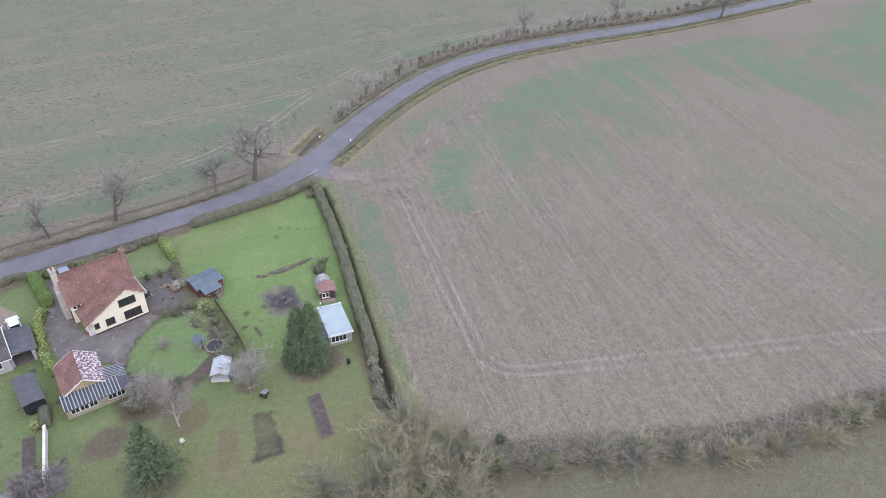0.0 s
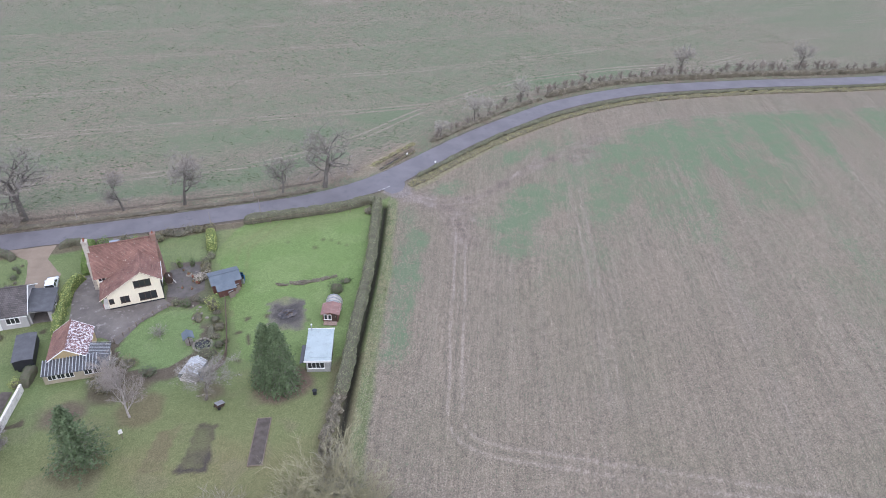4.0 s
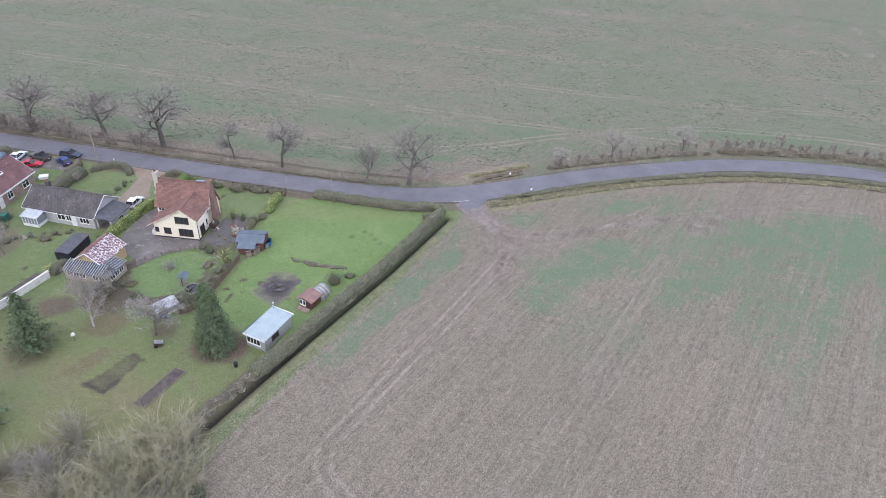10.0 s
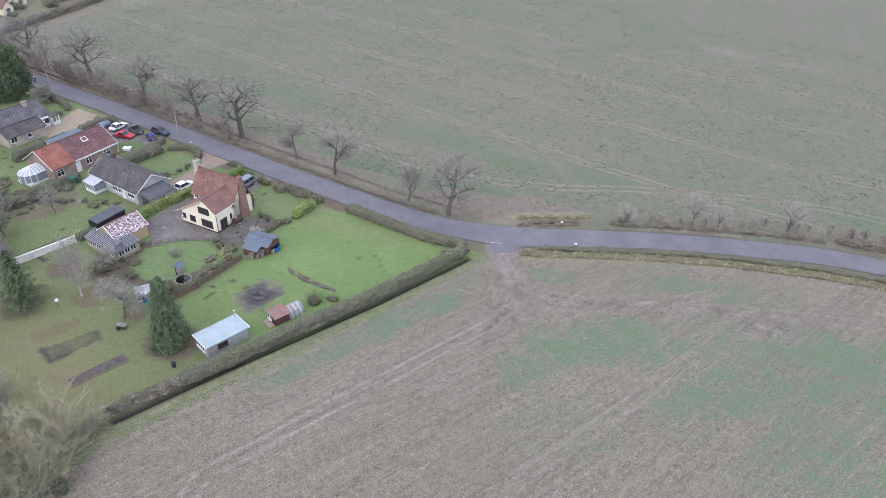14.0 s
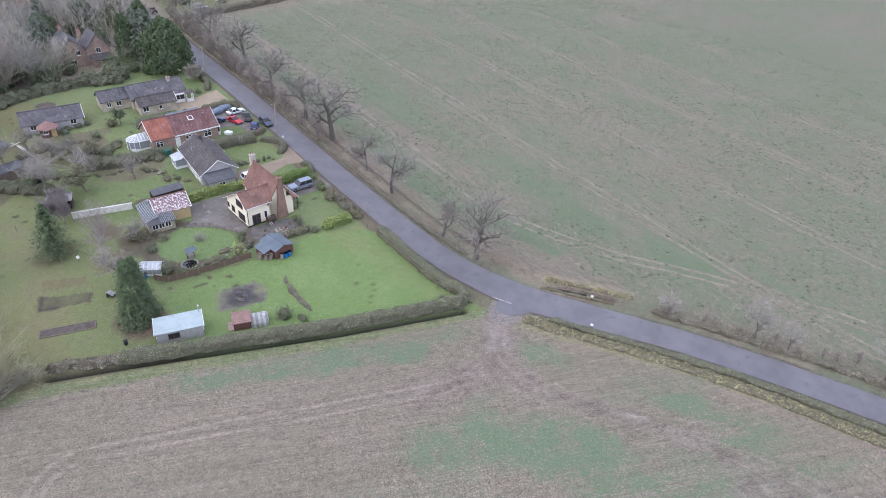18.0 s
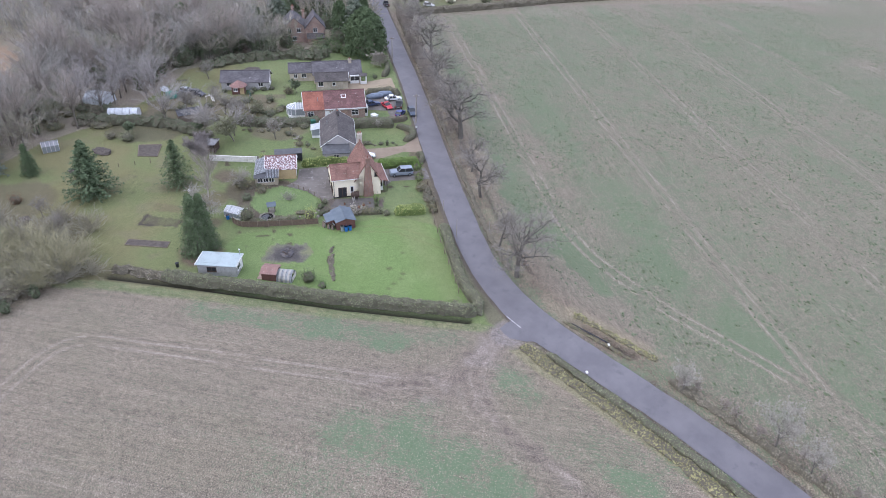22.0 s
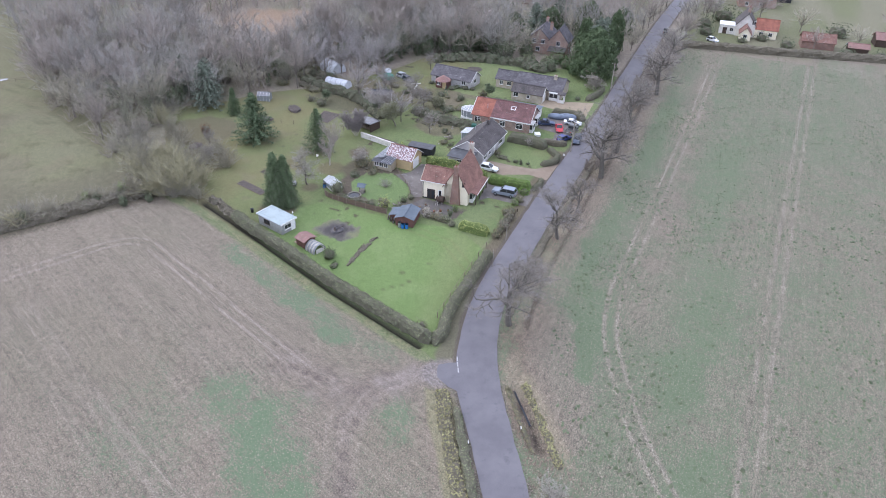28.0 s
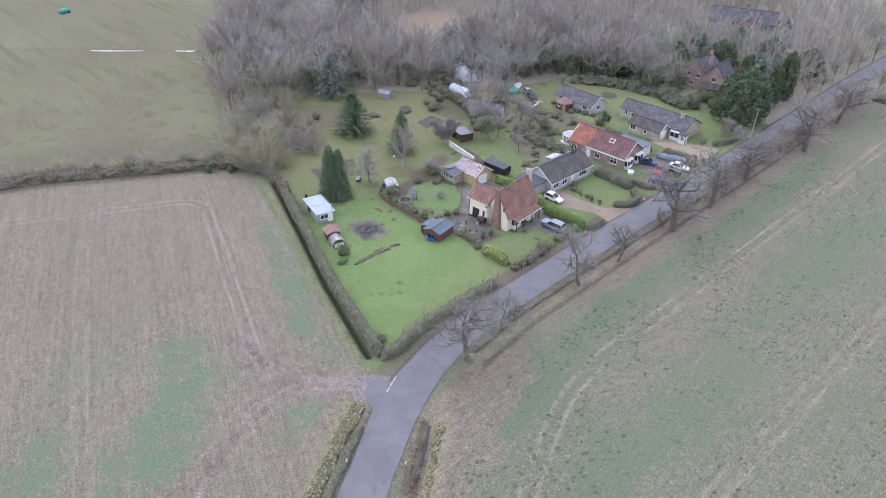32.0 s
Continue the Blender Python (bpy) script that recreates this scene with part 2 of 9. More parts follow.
TILE_PLUM = tiled("plum_clay_tiles", (0.215, 0.118, 0.108), (0.165, 0.092, 0.088), (0.08, 0.045, 0.045), 0.24, 0.26, stain=(0.55, 0.54, 0.50), amount=(0.63, 0.68), spots=1.6)
TILE_GREY = tiled("grey_concrete_tiles", (0.092, 0.081, 0.078), (0.128, 0.113, 0.106), (0.06, 0.055, 0.055), 0.3, 0.3, stain=(0.36, 0.34, 0.30), amount=(0.61, 0.67), spots=2.2)
TILE_LICHEN = tiled("lichened_grey_tiles", (0.11, 0.102, 0.108), (0.15, 0.14, 0.145), (0.06, 0.055, 0.06), 0.3, 0.3, stain=(0.50, 0.49, 0.47), amount=(0.63, 0.70), spots=0.9)
TILE_MOSS = tiled("flaking_tiles", (0.24, 0.135, 0.13), (0.19, 0.11, 0.11), (0.10, 0.065, 0.065), 0.34, 0.34, stain=(0.64, 0.61, 0.62), amount=(0.50, 0.54), spots=2.6)
FELT = plain("roofing_felt", (0.085, 0.086, 0.091), (0.12, 0.122, 0.13), 0.8, 16, 0.9, 0.3)
FELT_BLUE = plain("blue_grey_felt", (0.115, 0.138, 0.162), (0.15, 0.175, 0.20), 0.7, 16, 0.85, 0.3)
SHEET_PALE = plain("painted_roof_sheet", (0.385, 0.445, 0.45), (0.33, 0.385, 0.39), 0.5, 10, 0.6, 0.1, stain=(0.30, 0.33, 0.33))
SHEET_GREY = plain("weathered_sheet", (0.30, 0.30, 0.31), (0.20, 0.195, 0.20), 1.4, 10, 0.6, 0.3, stain=(0.09, 0.085, 0.085))
SHEET_CLEAR = plain("cloudy_plastic_sheet", (0.50, 0.52, 0.54), (0.36, 0.375, 0.39), 1.0, 12, 0.35, 0.1, stain=(0.20, 0.20, 0.19))
RUST = plain("rusty_sheet", (0.27, 0.155, 0.135), (0.21, 0.13, 0.115), 1.5, 12, 0.85, 0.3, stain=(0.34, 0.26, 0.22))
STEEL = plain("galvanised_steel", (0.42, 0.43, 0.45), (0.32, 0.33, 0.35), 3, 25, 0.45, 0.1, metal=0.6)
BLACK = plain("black_painted_sheet", (0.022, 0.023, 0.027), (0.035, 0.036, 0.04), 1, 15, 0.6, 0.2)
WOOD = plain("weathered_wood", (0.17, 0.135, 0.105), (0.23, 0.19, 0.15), 2.0, 22, 0.9, 0.4)
WOOD_DARK = plain("creosoted_wood", (0.055, 0.038, 0.03), (0.085, 0.06, 0.045), 2.0, 22, 0.9, 0.4)
WOOD_RED = plain("red_brown_boards", (0.155, 0.075, 0.062), (0.11, 0.06, 0.05), 2.0, 22, 0.85, 0.4)
WATTLE = plain("woven_fence", (0.16, 0.115, 0.085), (0.115, 0.085, 0.065), 3.0, 24, 0.95, 0.6)
STONE = plain("stone", (0.29, 0.26, 0.22), (0.20, 0.185, 0.16), 2.0, 12, 0.95, 0.5)
PANE = glass("window_pane", (0.035, 0.037, 0.04))
PANE_LIGHT = glass("conservatory_glass", (0.25, 0.27, 0.28), 0.12)
RUBBER = plain("rubber", (0.02, 0.02, 0.021), (0.028, 0.028, 0.028), 5, 30, 0.8, 0.1)
TARP_WHITE = plain("white_sheeting", (0.66, 0.68, 0.70), (0.52, 0.54, 0.57), 1.1, 8, 0.5, 0.6, 0.08)
TARP_GREEN = plain("green_sheeting", (0.07, 0.30, 0.22), (0.05, 0.22, 0.17), 1.1, 8, 0.5, 0.6, 0.08)
TARP_BLUE = plain("blue_grey_sheeting", (0.19, 0.225, 0.28), (0.12, 0.145, 0.19), 0.8, 8, 0.5, 0.6, 0.08)
BLUE_PLASTIC = plain("blue_plastic", (0.03, 0.16, 0.42), (0.03, 0.13, 0.34), 2, 15, 0.5, 0.1)
RED_PLASTIC = plain("red_plastic", (0.45, 0.035, 0.03), (0.35, 0.03, 0.03), 2, 15, 0.5, 0.1)
GREEN_TANK = plain("green_tank", (0.035, 0.13, 0.095), (0.03, 0.10, 0.075), 2, 15, 0.6, 0.1)
BARK_OAK = plain("oak_bark", (0.17, 0.148, 0.125), (0.22, 0.195, 0.165), 1.2, 12, 0.95, 0.6, each=0.12, stain=(0.12, 0.125, 0.08))
BARK_BIRCH = plain("birch_bark", (0.48, 0.44, 0.40), (0.34, 0.30, 0.27), 1.5, 9, 0.85, 0.4, stain=(0.07, 0.06, 0.055))
TWIG_GREY = plain("grey_brown_twigs", (0.29, 0.268, 0.235), (0.35, 0.322, 0.28), 0.5, 6, 0.95, 0, each=0.18)
TWIG_PURPLE = plain("purple_brown_twigs", (0.285, 0.25, 0.238), (0.34, 0.30, 0.285), 0.5, 6, 0.95, 0, each=0.15)
TWIG_OLIVE = plain("olive_brown_twigs", (0.33, 0.312, 0.225), (0.39, 0.365, 0.265), 0.5, 6, 0.95, 0, each=0.15)
TWIG_BUFF = plain("buff_twigs", (0.34, 0.31, 0.255), (0.40, 0.365, 0.30), 0.5, 6, 0.95, 0, each=0.15)
WOODS = [plain(nm, a, b, 0.3, 6, 0.95, 0, each=0.14) for nm, a, b in (("wood_twigs_grey", (0.35, 0.332, 0.30), (0.41, 0.388, 0.35)), ("wood_twigs_brown", (0.335, 0.292, 0.255), (0.39, 0.342, 0.30)), ("wood_twigs_buff", (0.385, 0.355, 0.275), (0.44, 0.405, 0.32)), ("wood_twigs_olive", (0.325, 0.325, 0.235), (0.38, 0.375, 0.28)))]
TWIG_BROWN = plain("brown_hedge_twigs", (0.26, 0.225, 0.19), (0.31, 0.27, 0.228), 0.5, 6, 0.95, 0, each=0.15)
TWIG_LILAC = plain("lilac_grey_twigs", (0.325, 0.300, 0.285), (0.385, 0.355, 0.335), 0.5, 6, 0.95, 0, each=0.1)
# pale base colour stands in for the sky reflected on the water
SKY_PUDDLE = plain("sky_pale_water", (0.34, 0.355, 0.37), (0.20, 0.20, 0.19), 0.4, 3, 0.08, 0)
PALE_WOOD = plain("pale_weathered_wood", (0.33, 0.295, 0.255), (0.27, 0.24, 0.205), 2.0, 22, 0.9, 0.4)
OAK_LIMB = plain("oak_limbs", (0.115, 0.104, 0.09), (0.155, 0.14, 0.12), 1.2, 12, 0.95, 0.6, each=0.1)
TWIG_OAK = plain("grey_oak_twigs", (0.26, 0.237, 0.207), (0.315, 0.285, 0.25), 0.5, 6, 0.95, 0, each=0.15)
GREEN_CORE = plain("green_hedge_core", (0.10, 0.14, 0.045), (0.13, 0.17, 0.055), 1.5, 10, 0.97, 0.8, 0.1)
GLASS_ROOF = plain("glazed_roof", (0.42, 0.45, 0.47), (0.34, 0.365, 0.385), 1.0, 12, 0.25, 0.05)
BOARDS_GREY = plain("grey_boards", (0.36, 0.36, 0.345), (0.29, 0.29, 0.28), 1.5, 16, 0.85, 0.2, stain=(0.22, 0.215, 0.20))
TWIG_WILLOW = [plain(nm, a, b, 0.5, 6, 0.95, 0, each=0.14) for nm, a, b in (("willow_twigs_olive", (0.335, 0.312, 0.196), (0.395, 0.366, 0.234)), ("willow_twigs_straw", (0.285, 0.262, 0.198), (0.34, 0.312, 0.238)), ("willow_twigs_grey", (0.262, 0.242, 0.195), (0.318, 0.295, 0.24)))]
DRAB_CORE = plain("bare_hedge_core", (0.125, 0.11, 0.082), (0.155, 0.138, 0.10), 1.5, 10, 0.97, 0.8, 0.1)
HEDGE_CORE = plain("hedge_core", (0.112, 0.106, 0.074), (0.142, 0.132, 0.094), 1.5, 10, 0.97, 0.8, 0.1)
LEAF_HEDGE = foliage("hedge_leaves", (0.150, 0.170, 0.096), (0.205, 0.22, 0.132), (0.27, 0.27, 0.17))
LEAF_DRAB = foliage("bare_hedge_twigs", (0.19, 0.170, 0.132), (0.24, 0.215, 0.165), (0.19, 0.19, 0.12))
LEAF_YEW = foliage("clipped_hedge_leaves", (0.098, 0.122, 0.066), (0.132, 0.158, 0.086), (0.17, 0.195, 0.11))
LEAF_CONIFER = foliage("conifer_needles", (0.082, 0.112, 0.058), (0.110, 0.146, 0.076), (0.146, 0.180, 0.100))
LEAF_BLUE = foliage("cedar_needles", (0.076, 0.108, 0.058), (0.108, 0.144, 0.080), (0.148, 0.186, 0.110))
LEAF_PINE = foliage("wood_fir_needles", (0.135, 0.158, 0.122), (0.168, 0.192, 0.145), (0.205, 0.222, 0.17))
LEAF_IVY = foliage("ivy_leaves", (0.102, 0.128, 0.076), (0.138, 0.164, 0.098), (0.172, 0.196, 0.122))
LEAF_GREEN = foliage("shrub_leaves", (0.07, 0.108, 0.045), (0.10, 0.142, 0.062), (0.145, 0.185, 0.088))
LEAF_GOLD = foliage("golden_leaves", (0.30, 0.335, 0.105), (0.40, 0.42, 0.165), (0.21, 0.265, 0.085))
LEAF_PRIVET = foliage("privet_leaves", (0.11, 0.19, 0.045), (0.165, 0.25, 0.065), (0.24, 0.31, 0.10))
LEAF_RED = foliage("russet_leaves", (0.15, 0.07, 0.045), (0.20, 0.10, 0.065), (0.12, 0.06, 0.045))
LEAF_HEATH = foliage("heather_clumps", (0.178, 0.158, 0.096), (0.225, 0.205, 0.125), (0.155, 0.18, 0.09))
LEAF_STRAW = foliage("dry_grass", (0.25, 0.235, 0.115), (0.32, 0.295, 0.155), (0.21, 0.222, 0.10))
TUFT = foliage("field_weeds", (0.106, 0.130, 0.076), (0.126, 0.148, 0.088), (0.146, 0.162, 0.100))


def car_paint(name, col, metal=0.25):
    m, nt, bs = tree_of(name)
    pos = nt.nodes.new("ShaderNodeTexCoord").outputs["Object"]
    col = blend(nt, ramp(nt, noise_at(nt, pos, 2.0, 4.0), 0.45, 0.75), col, tuple(0.8 * v + 0.03 for v in col))
    nt.links.new(col, bs.inputs["Base Color"])
    bs.inputs["Roughness"].default_value, bs.inputs["Metallic"].default_value = 0.32, metal
    return m


# ---- mesh helpers ----
UP = Vector((0, 0, 1))


def part(name, bm, material, parent=None, label="", smooth=False):
    """Links a bmesh as one mesh object, under a thing or a part."""
    me = bpy.data.meshes.new(name)
    bm.to_mesh(me)
    bm.free()
    me.materials.append(material)
    if smooth:
        for f in me.polygons:
            f.use_smooth = True
    ob = new(name, me)
    if parent:
        ob.parent = parent
    return tagged(ob, label)


def raw(name, verts, faces, material, parent=None, label="", smooth=False):
    """Links plain lists of points and faces as one mesh object."""
    me = bpy.data.meshes.new(name)
    me.from_pydata(verts, [], faces)
    me.materials.append(material)
    if smooth:
        me.shade_smooth()
    ob = new(name, me)
    if parent:
        ob.parent = parent
    return tagged(ob, label)


def thing(name, label, category, x=0, y=0, z=0, rz=0, group="", kind=""):
    """An empty at a thing's base, to which its parts are tied."""
    ob = new(name)
    ob.empty_display_size = 0.2
    ob.matrix_basis = pose(x, y, z, 0, 0, rz)
    return tagged(ob, label, category, group, kind)


def blocks(*specs, bevel=0.0):
    """A bmesh of boxes, each (x0, y0, z0, x1, y1, z1), with metre UVs."""
    bm = bmesh.new()
    for x0, y0, z0, x1, y1, z1 in specs:
        bmesh.ops.create_cube(bm, size=1, matrix=Matrix.Translation(((x0 + x1) / 2, (y0 + y1) / 2, (z0 + z1) / 2)) @ Matrix.Diagonal((abs(x1 - x0), abs(y1 - y0), abs(z1 - z0), 1)))
    if bevel:
        bmesh.ops.bevel(bm, geom=bm.edges[:], offset=bevel, segments=1, affect="EDGES")
    return metre_uv(bm)


def metre_uv(bm):
    uv = bm.loops.layers.uv.verify()
    bm.normal_update()
    for f in bm.faces:
        n = f.normal
        side = UP.cross(n)
        side = side.normalized() if side.length > 0.05 else Vector((1, 0, 0))
        rise = n.cross(side)
        for l in f.loops:
            l[uv].uv = (l.vert.co.dot(side), l.vert.co.dot(rise))
    return bm


def solid(faces, thick=0.0):
    """A bmesh of polygons given by their points; thick gives flat sheets a body below them."""
    bm = bmesh.new()
    made = []
    for pts in faces:
        made.append(bm.faces.new([bm.verts.new(p) for p in pts]))
    if thick:
        bm.normal_update()
        for f in made:
            low = [bm.verts.new(v.co - f.normal * thick) for v in f.verts]
            top = f.verts[:]
            bm.faces.new(low[::-1])
            for i in range(len(top)):
                j = (i + 1) % len(top)
                bm.faces.new((top[j], top[i], low[i], low[j]))
    return metre_uv(bm)


def prism(outline, x0, x1, axis="y"):
    """An outline in a vertical plane, drawn out along an axis from x0 to x1."""
    bm = bmesh.new()
    put = (lambda a, b, t: (a, t, b)) if axis == "y" else (lambda a, b, t: (t, a, b))
    lo = [bm.verts.new(put(a, b, x0)) for a, b in outline]
    hi = [bm.verts.new(put(a, b, x1)) for a, b in outline]
    bm.faces.new(lo)
    bm.faces.new(hi[::-1])
    for i in range(len(lo)):
        j = (i + 1) % len(lo)
        bm.faces.new((lo[j], lo[i], hi[i], hi[j]))
    bmesh.ops.recalc_face_normals(bm, faces=bm.faces)
    return metre_uv(bm)


def drum(r0, r1, z0, z1, n=12, at=(0, 0), turn=None):
    bm = bmesh.new()
    bmesh.ops.create_cone(bm, cap_ends=True, segments=n, radius1=r0, radius2=max(r1, 1e-4), depth=z1 - z0, matrix=Matrix.Translation((at[0], at[1], (z0 + z1) / 2)))
    if turn:
        bmesh.ops.transform(bm, matrix=turn, verts=bm.verts)
    return metre_uv(bm)


def rod(a, b, r, n=6):
    a, b = Vector(a), Vector(b)
    q = (b - a).to_track_quat("Z", "Y").to_matrix().to_4x4()
    return drum(r, r, 0, (b - a).length, n, turn=Matrix.Translation(a) @ q)


def lump(sx, sy, sz, rough=0.15, seed=0, detail=3):
    """A rounded heap or cushion, uneven all over, resting at z = 0."""
    bm = bmesh.new()
    bmesh.ops.create_icosphere(bm, subdivisions=detail, radius=1)
    off = Vector((seed * 3.7, seed * 1.9, seed * 5.1))
    for v in bm.verts:
        k = 1 + rough * noise.noise(v.co * 1.7 + off) + rough * 0.6 * noise.noise(v.co * 4.5 + off)
        v.co = Vector((v.co.x * sx * k, v.co.y * sy * k, max(0.0, (v.co.z * 0.62 + 0.38) * sz * k)))
    return metre_uv(bm)


def smooth_line(points, step=2.0):
    """A soft curve through the points, as evenly spaced places."""
    p = [Vector((*q, 0)) if len(q) == 2 else Vector(q) for q in points]
    p = [p[0] * 2 - p[1]] + p + [p[-1] * 2 - p[-2]]
    out = []
    for a, b, c, d in zip(p, p[1:], p[2:], p[3:]):
        n = max(2, int((c - b).length / step))
        for i in range(n):
            t = i / n
            out.append(0.5 * (2 * b + (c - a) * t + (2 * a - 5 * b + 4 * c - d) * t * t + (3 * b - a - 3 * c + d) * t ** 3))
    return out + [p[-2]]


def ribbon(line, left, right, z):
    """Points and faces of a strip along a line, from left to right metres off it (towards the left hand is plus)."""
    v, f = [], []
    for i, p in enumerate(line):
        d = (line[min(i + 1, len(line) - 1)] - line[max(i - 1, 0)]).normalized()
        s = Vector((-d.y, d.x, 0))
        for k in (left, right):
            w = k(i) if callable(k) else k
            v.append((p.x + s.x * w, p.y + s.y * w, z))
        if i:
            f.append((2 * i - 2, 2 * i - 1, 2 * i + 1, 2 * i))
    return v, f


def sheet(name, outline, z, material, label="", wobble=0.25, seed=1, kind="structure", step=1.0):
    """A thin patch of ground with a soft, uneven outline."""
    pts = [Vector((*p, 0)) for p in outline]
    rim = []
    for a, b in zip(pts, pts[1:] + pts[:1]):
        n = max(1, int((b - a).length / step))
        for i in range(n):
            q = a.lerp(b, i / n)
            rim.append(q + Vector((noise.noise(q * 0.7 + Vector((seed, 0, 0))), noise.noise(q * 0.7 + Vector((0, seed, 9))), 0)) * wobble)
    bm = bmesh.new()
    f = bm.faces.new([bm.verts.new((q.x, q.y, z)) for q in rim])
    bm.normal_update()
    if f.normal.z < 0:
        f.normal_flip()
    bmesh.ops.triangulate(bm, faces=[f])
    return tagged(part(name, metre_uv(bm), material, None, label), kind=kind)


def leaves(points, size, rnd, flat=0.3, droop=0.0):
    """Points and faces of small leaf sprays at the places given, each with its normal."""
    v, f = [], []
    for p, n in points:
        s = size * rnd.uniform(0.6, 1.5)
        d = Vector((rnd.gauss(0, 1), rnd.gauss(0, 1), rnd.gauss(0, 0.6) - droop))
        d = (d - n * d.dot(n) * (1 - flat)).normalized()
        w = d.cross(n + Vector((rnd.gauss(0, 0.5), rnd.gauss(0, 0.5), rnd.gauss(0, 0.5)))).normalized() * s * 0.32
        i = len(v)
        v += [tuple(p - d * s * 0.5), tuple(p + w), tuple(p + d * s * 0.5 + n * s * 0.15), tuple(p - w)]
        f.append((i, i + 1, i + 2, i + 3))
    return v, f


# ---- the ground: one sheet to the horizon, cut into its fields and gardens ----
ROAD = smooth_line([(-420, 14), (-300, 6), (-207, 2.6), (-137, 2.9), (-100, 3.3), (-60, 2.9), (-37, 3.0), (-20, 3.4), (-9, 4.9), (1.5, 8.4), (11.5, 14.6), (23.5, 22.0), (40, 30.2), (56, 36.3), (79.5, 39.6), (111, 37.0), (154, 30.9), (221, 27.4), (320, 22), (460, 8)], 1.5)
HEDGE_EAST = [(-0.3, -0.2), (-6.2, -20.3), (-11.3, -34.8), (-15.6, -47.4), (-18.9, -57.5), (-20.4, -66)]
HEDGE_SOUTH = [(-20.4, -66), (-5, -74.6), (15, -86), (39, -94.5), (75, -111), (130, -138), (250, -196)]
ROW = Vector((0.36, 0.933, 0))


def grid_axis(lo, hi, step, reach, near, fine):
    """Even steps from lo to hi, finer over the stretch near, then growing out to the horizon."""
    mid = np.concatenate([np.arange(lo, near[0] - 1e-6, step), np.arange(near[0], near[1] - 1e-6, fine), np.arange(near[1], hi + 1e-6, step)])
    grow = step * 1.22 ** np.arange(1, 60)
    out = np.cumsum(grow)
    out = out[out < reach]
    return np.concatenate([lo - out[::-1], mid, hi + out])


LATTICE = {}


def soft(x, y, size, seed):
    """Smooth random hills from 0 to 1 over the plan, of the given size in metres."""
    if seed not in LATTICE:
        LATTICE[seed] = np.random.RandomState(seed).rand(128, 128)
    r = LATTICE[seed]
    u, v = np.asarray(x) / size + 40.3, np.asarray(y) / size + 51.7
    i, j = np.floor(u).astype(int), np.floor(v).astype(int)
    a, b = u - i, v - j
    a, b = a * a * (3 - 2 * a), b * b * (3 - 2 * b)
    g = lambda p, q: r[p % 128, q % 128]
    return (g(i, j) * (1 - a) + g(i + 1, j) * a) * (1 - b) + (g(i, j + 1) * (1 - a) + g(i + 1, j + 1) * a) * b


def hills(x, y, size, seed, n=4):
    return sum(soft(x, y, size / 2 ** k, seed + k) / 2 ** k for k in range(n)) / sum(0.5 ** k for k in range(n))


def inside(x, y, outline):
    hit = np.zeros(np.shape(x), bool)
    for (ax, ay), (bx, by) in zip(outline, outline[1:] + outline[:1]):
        if ay != by:
            hit ^= ((ay > y) != (by > y)) & (x < (bx - ax) * (y - ay) / (by - ay) + ax)
    return hit


def away(x, y, line):
    """Distance from a line of points."""
    best = np.full(np.shape(x), 1e9)
    for a, b in zip(line, line[1:]):
        dx, dy = b[0] - a[0], b[1] - a[1]
        t = np.clip(((x - a[0]) * dx + (y - a[1]) * dy) / (dx * dx + dy * dy), 0, 1)
        best = np.minimum(best, np.hypot(x - a[0] - t * dx, y - a[1] - t * dy))
    return best


def step_up(v, lo, hi):
    t = np.clip((v - lo) / (hi - lo), 0, 1)
    return t * t * (3 - 2 * t)


def lay(col, fac, rgb):
    f = np.clip(fac, 0, 1)[..., None]
    return col * (1 - f) + np.array(rgb) * f


gx, gy = grid_axis(-128, 126, 0.5, 2600, (-20, 62), 0.32), grid_axis(-112, 118, 0.5, 2600, (-66, 40), 0.32)
X, Y = np.meshgrid(gx, gy)
road_xy = [(p.x, p.y) for p in ROAD[::3]]
road_d = away(X, Y, road_xy)
rx, ry = np.array([p[0] for p in road_xy]), np.array([p[1] for p in road_xy])
north = Y > np.interp(X, rx, ry)
field_s = inside(X, Y, [(1.0, 2.2)] + HEDGE_EAST + HEDGE_SOUTH + [(460, -300), (460, 8)] + [(x, y) for x, y in road_xy[::-1] if x > 4])
garden = inside(X, Y, [(1.0, 2.2)] + HEDGE_EAST + [(-24, -72), (-37, -82), (-52, -97), (-63, -87), (-74, -81), (-85, -69), (-107, -60), (-119, -57), (-128, -38), (-131, -4), (-131, 3), (-1, 4)])
paddock = inside(X, Y, HEDGE_SOUTH + [(250, -420), (-200, -420), (-96, -215), (-52, -139), (-38, -118), (-27, -90), (-22, -74)])
clearing = inside(X, Y, [(-98, -104), (-112, -97), (-134, -104), (-150, -118), (-140, -134), (-112, -134), (-100, -120)])
n1, n2, n3, n4 = hills(X, Y, 40, 1), hills(X, Y, 12, 7), hills(X, Y, 4, 13), hills(X, Y, 1.6, 21, 2)

# woodland floor and everything else
col = np.zeros(X.shape + (3,))
col[:] = (0.245, 0.210, 0.165)
col = lay(col, step_up(n2, 0.45, 0.65), (0.205, 0.186, 0.132))
far = np.hypot(X, Y)
col = lay(col, step_up(far, 260, 420) * step_up(n1, 0.4, 0.6), (0.14, 0.15, 0.085))
fleck = np.zeros(X.shape)
col = lay(col, step_up(10 - away(X, Y, [(-22, -74), (-27, -90), (-38, -118), (-52, -139), (-96, -215)]), 0, 3), (0.155, 0.145, 0.088))
col = lay(col, step_up(-X, 172, 180) * step_up(Y, 6, 12) * (0.6 + 0.4 * step_up(n2, 0.4, 0.6)), (0.15, 0.155, 0.085))

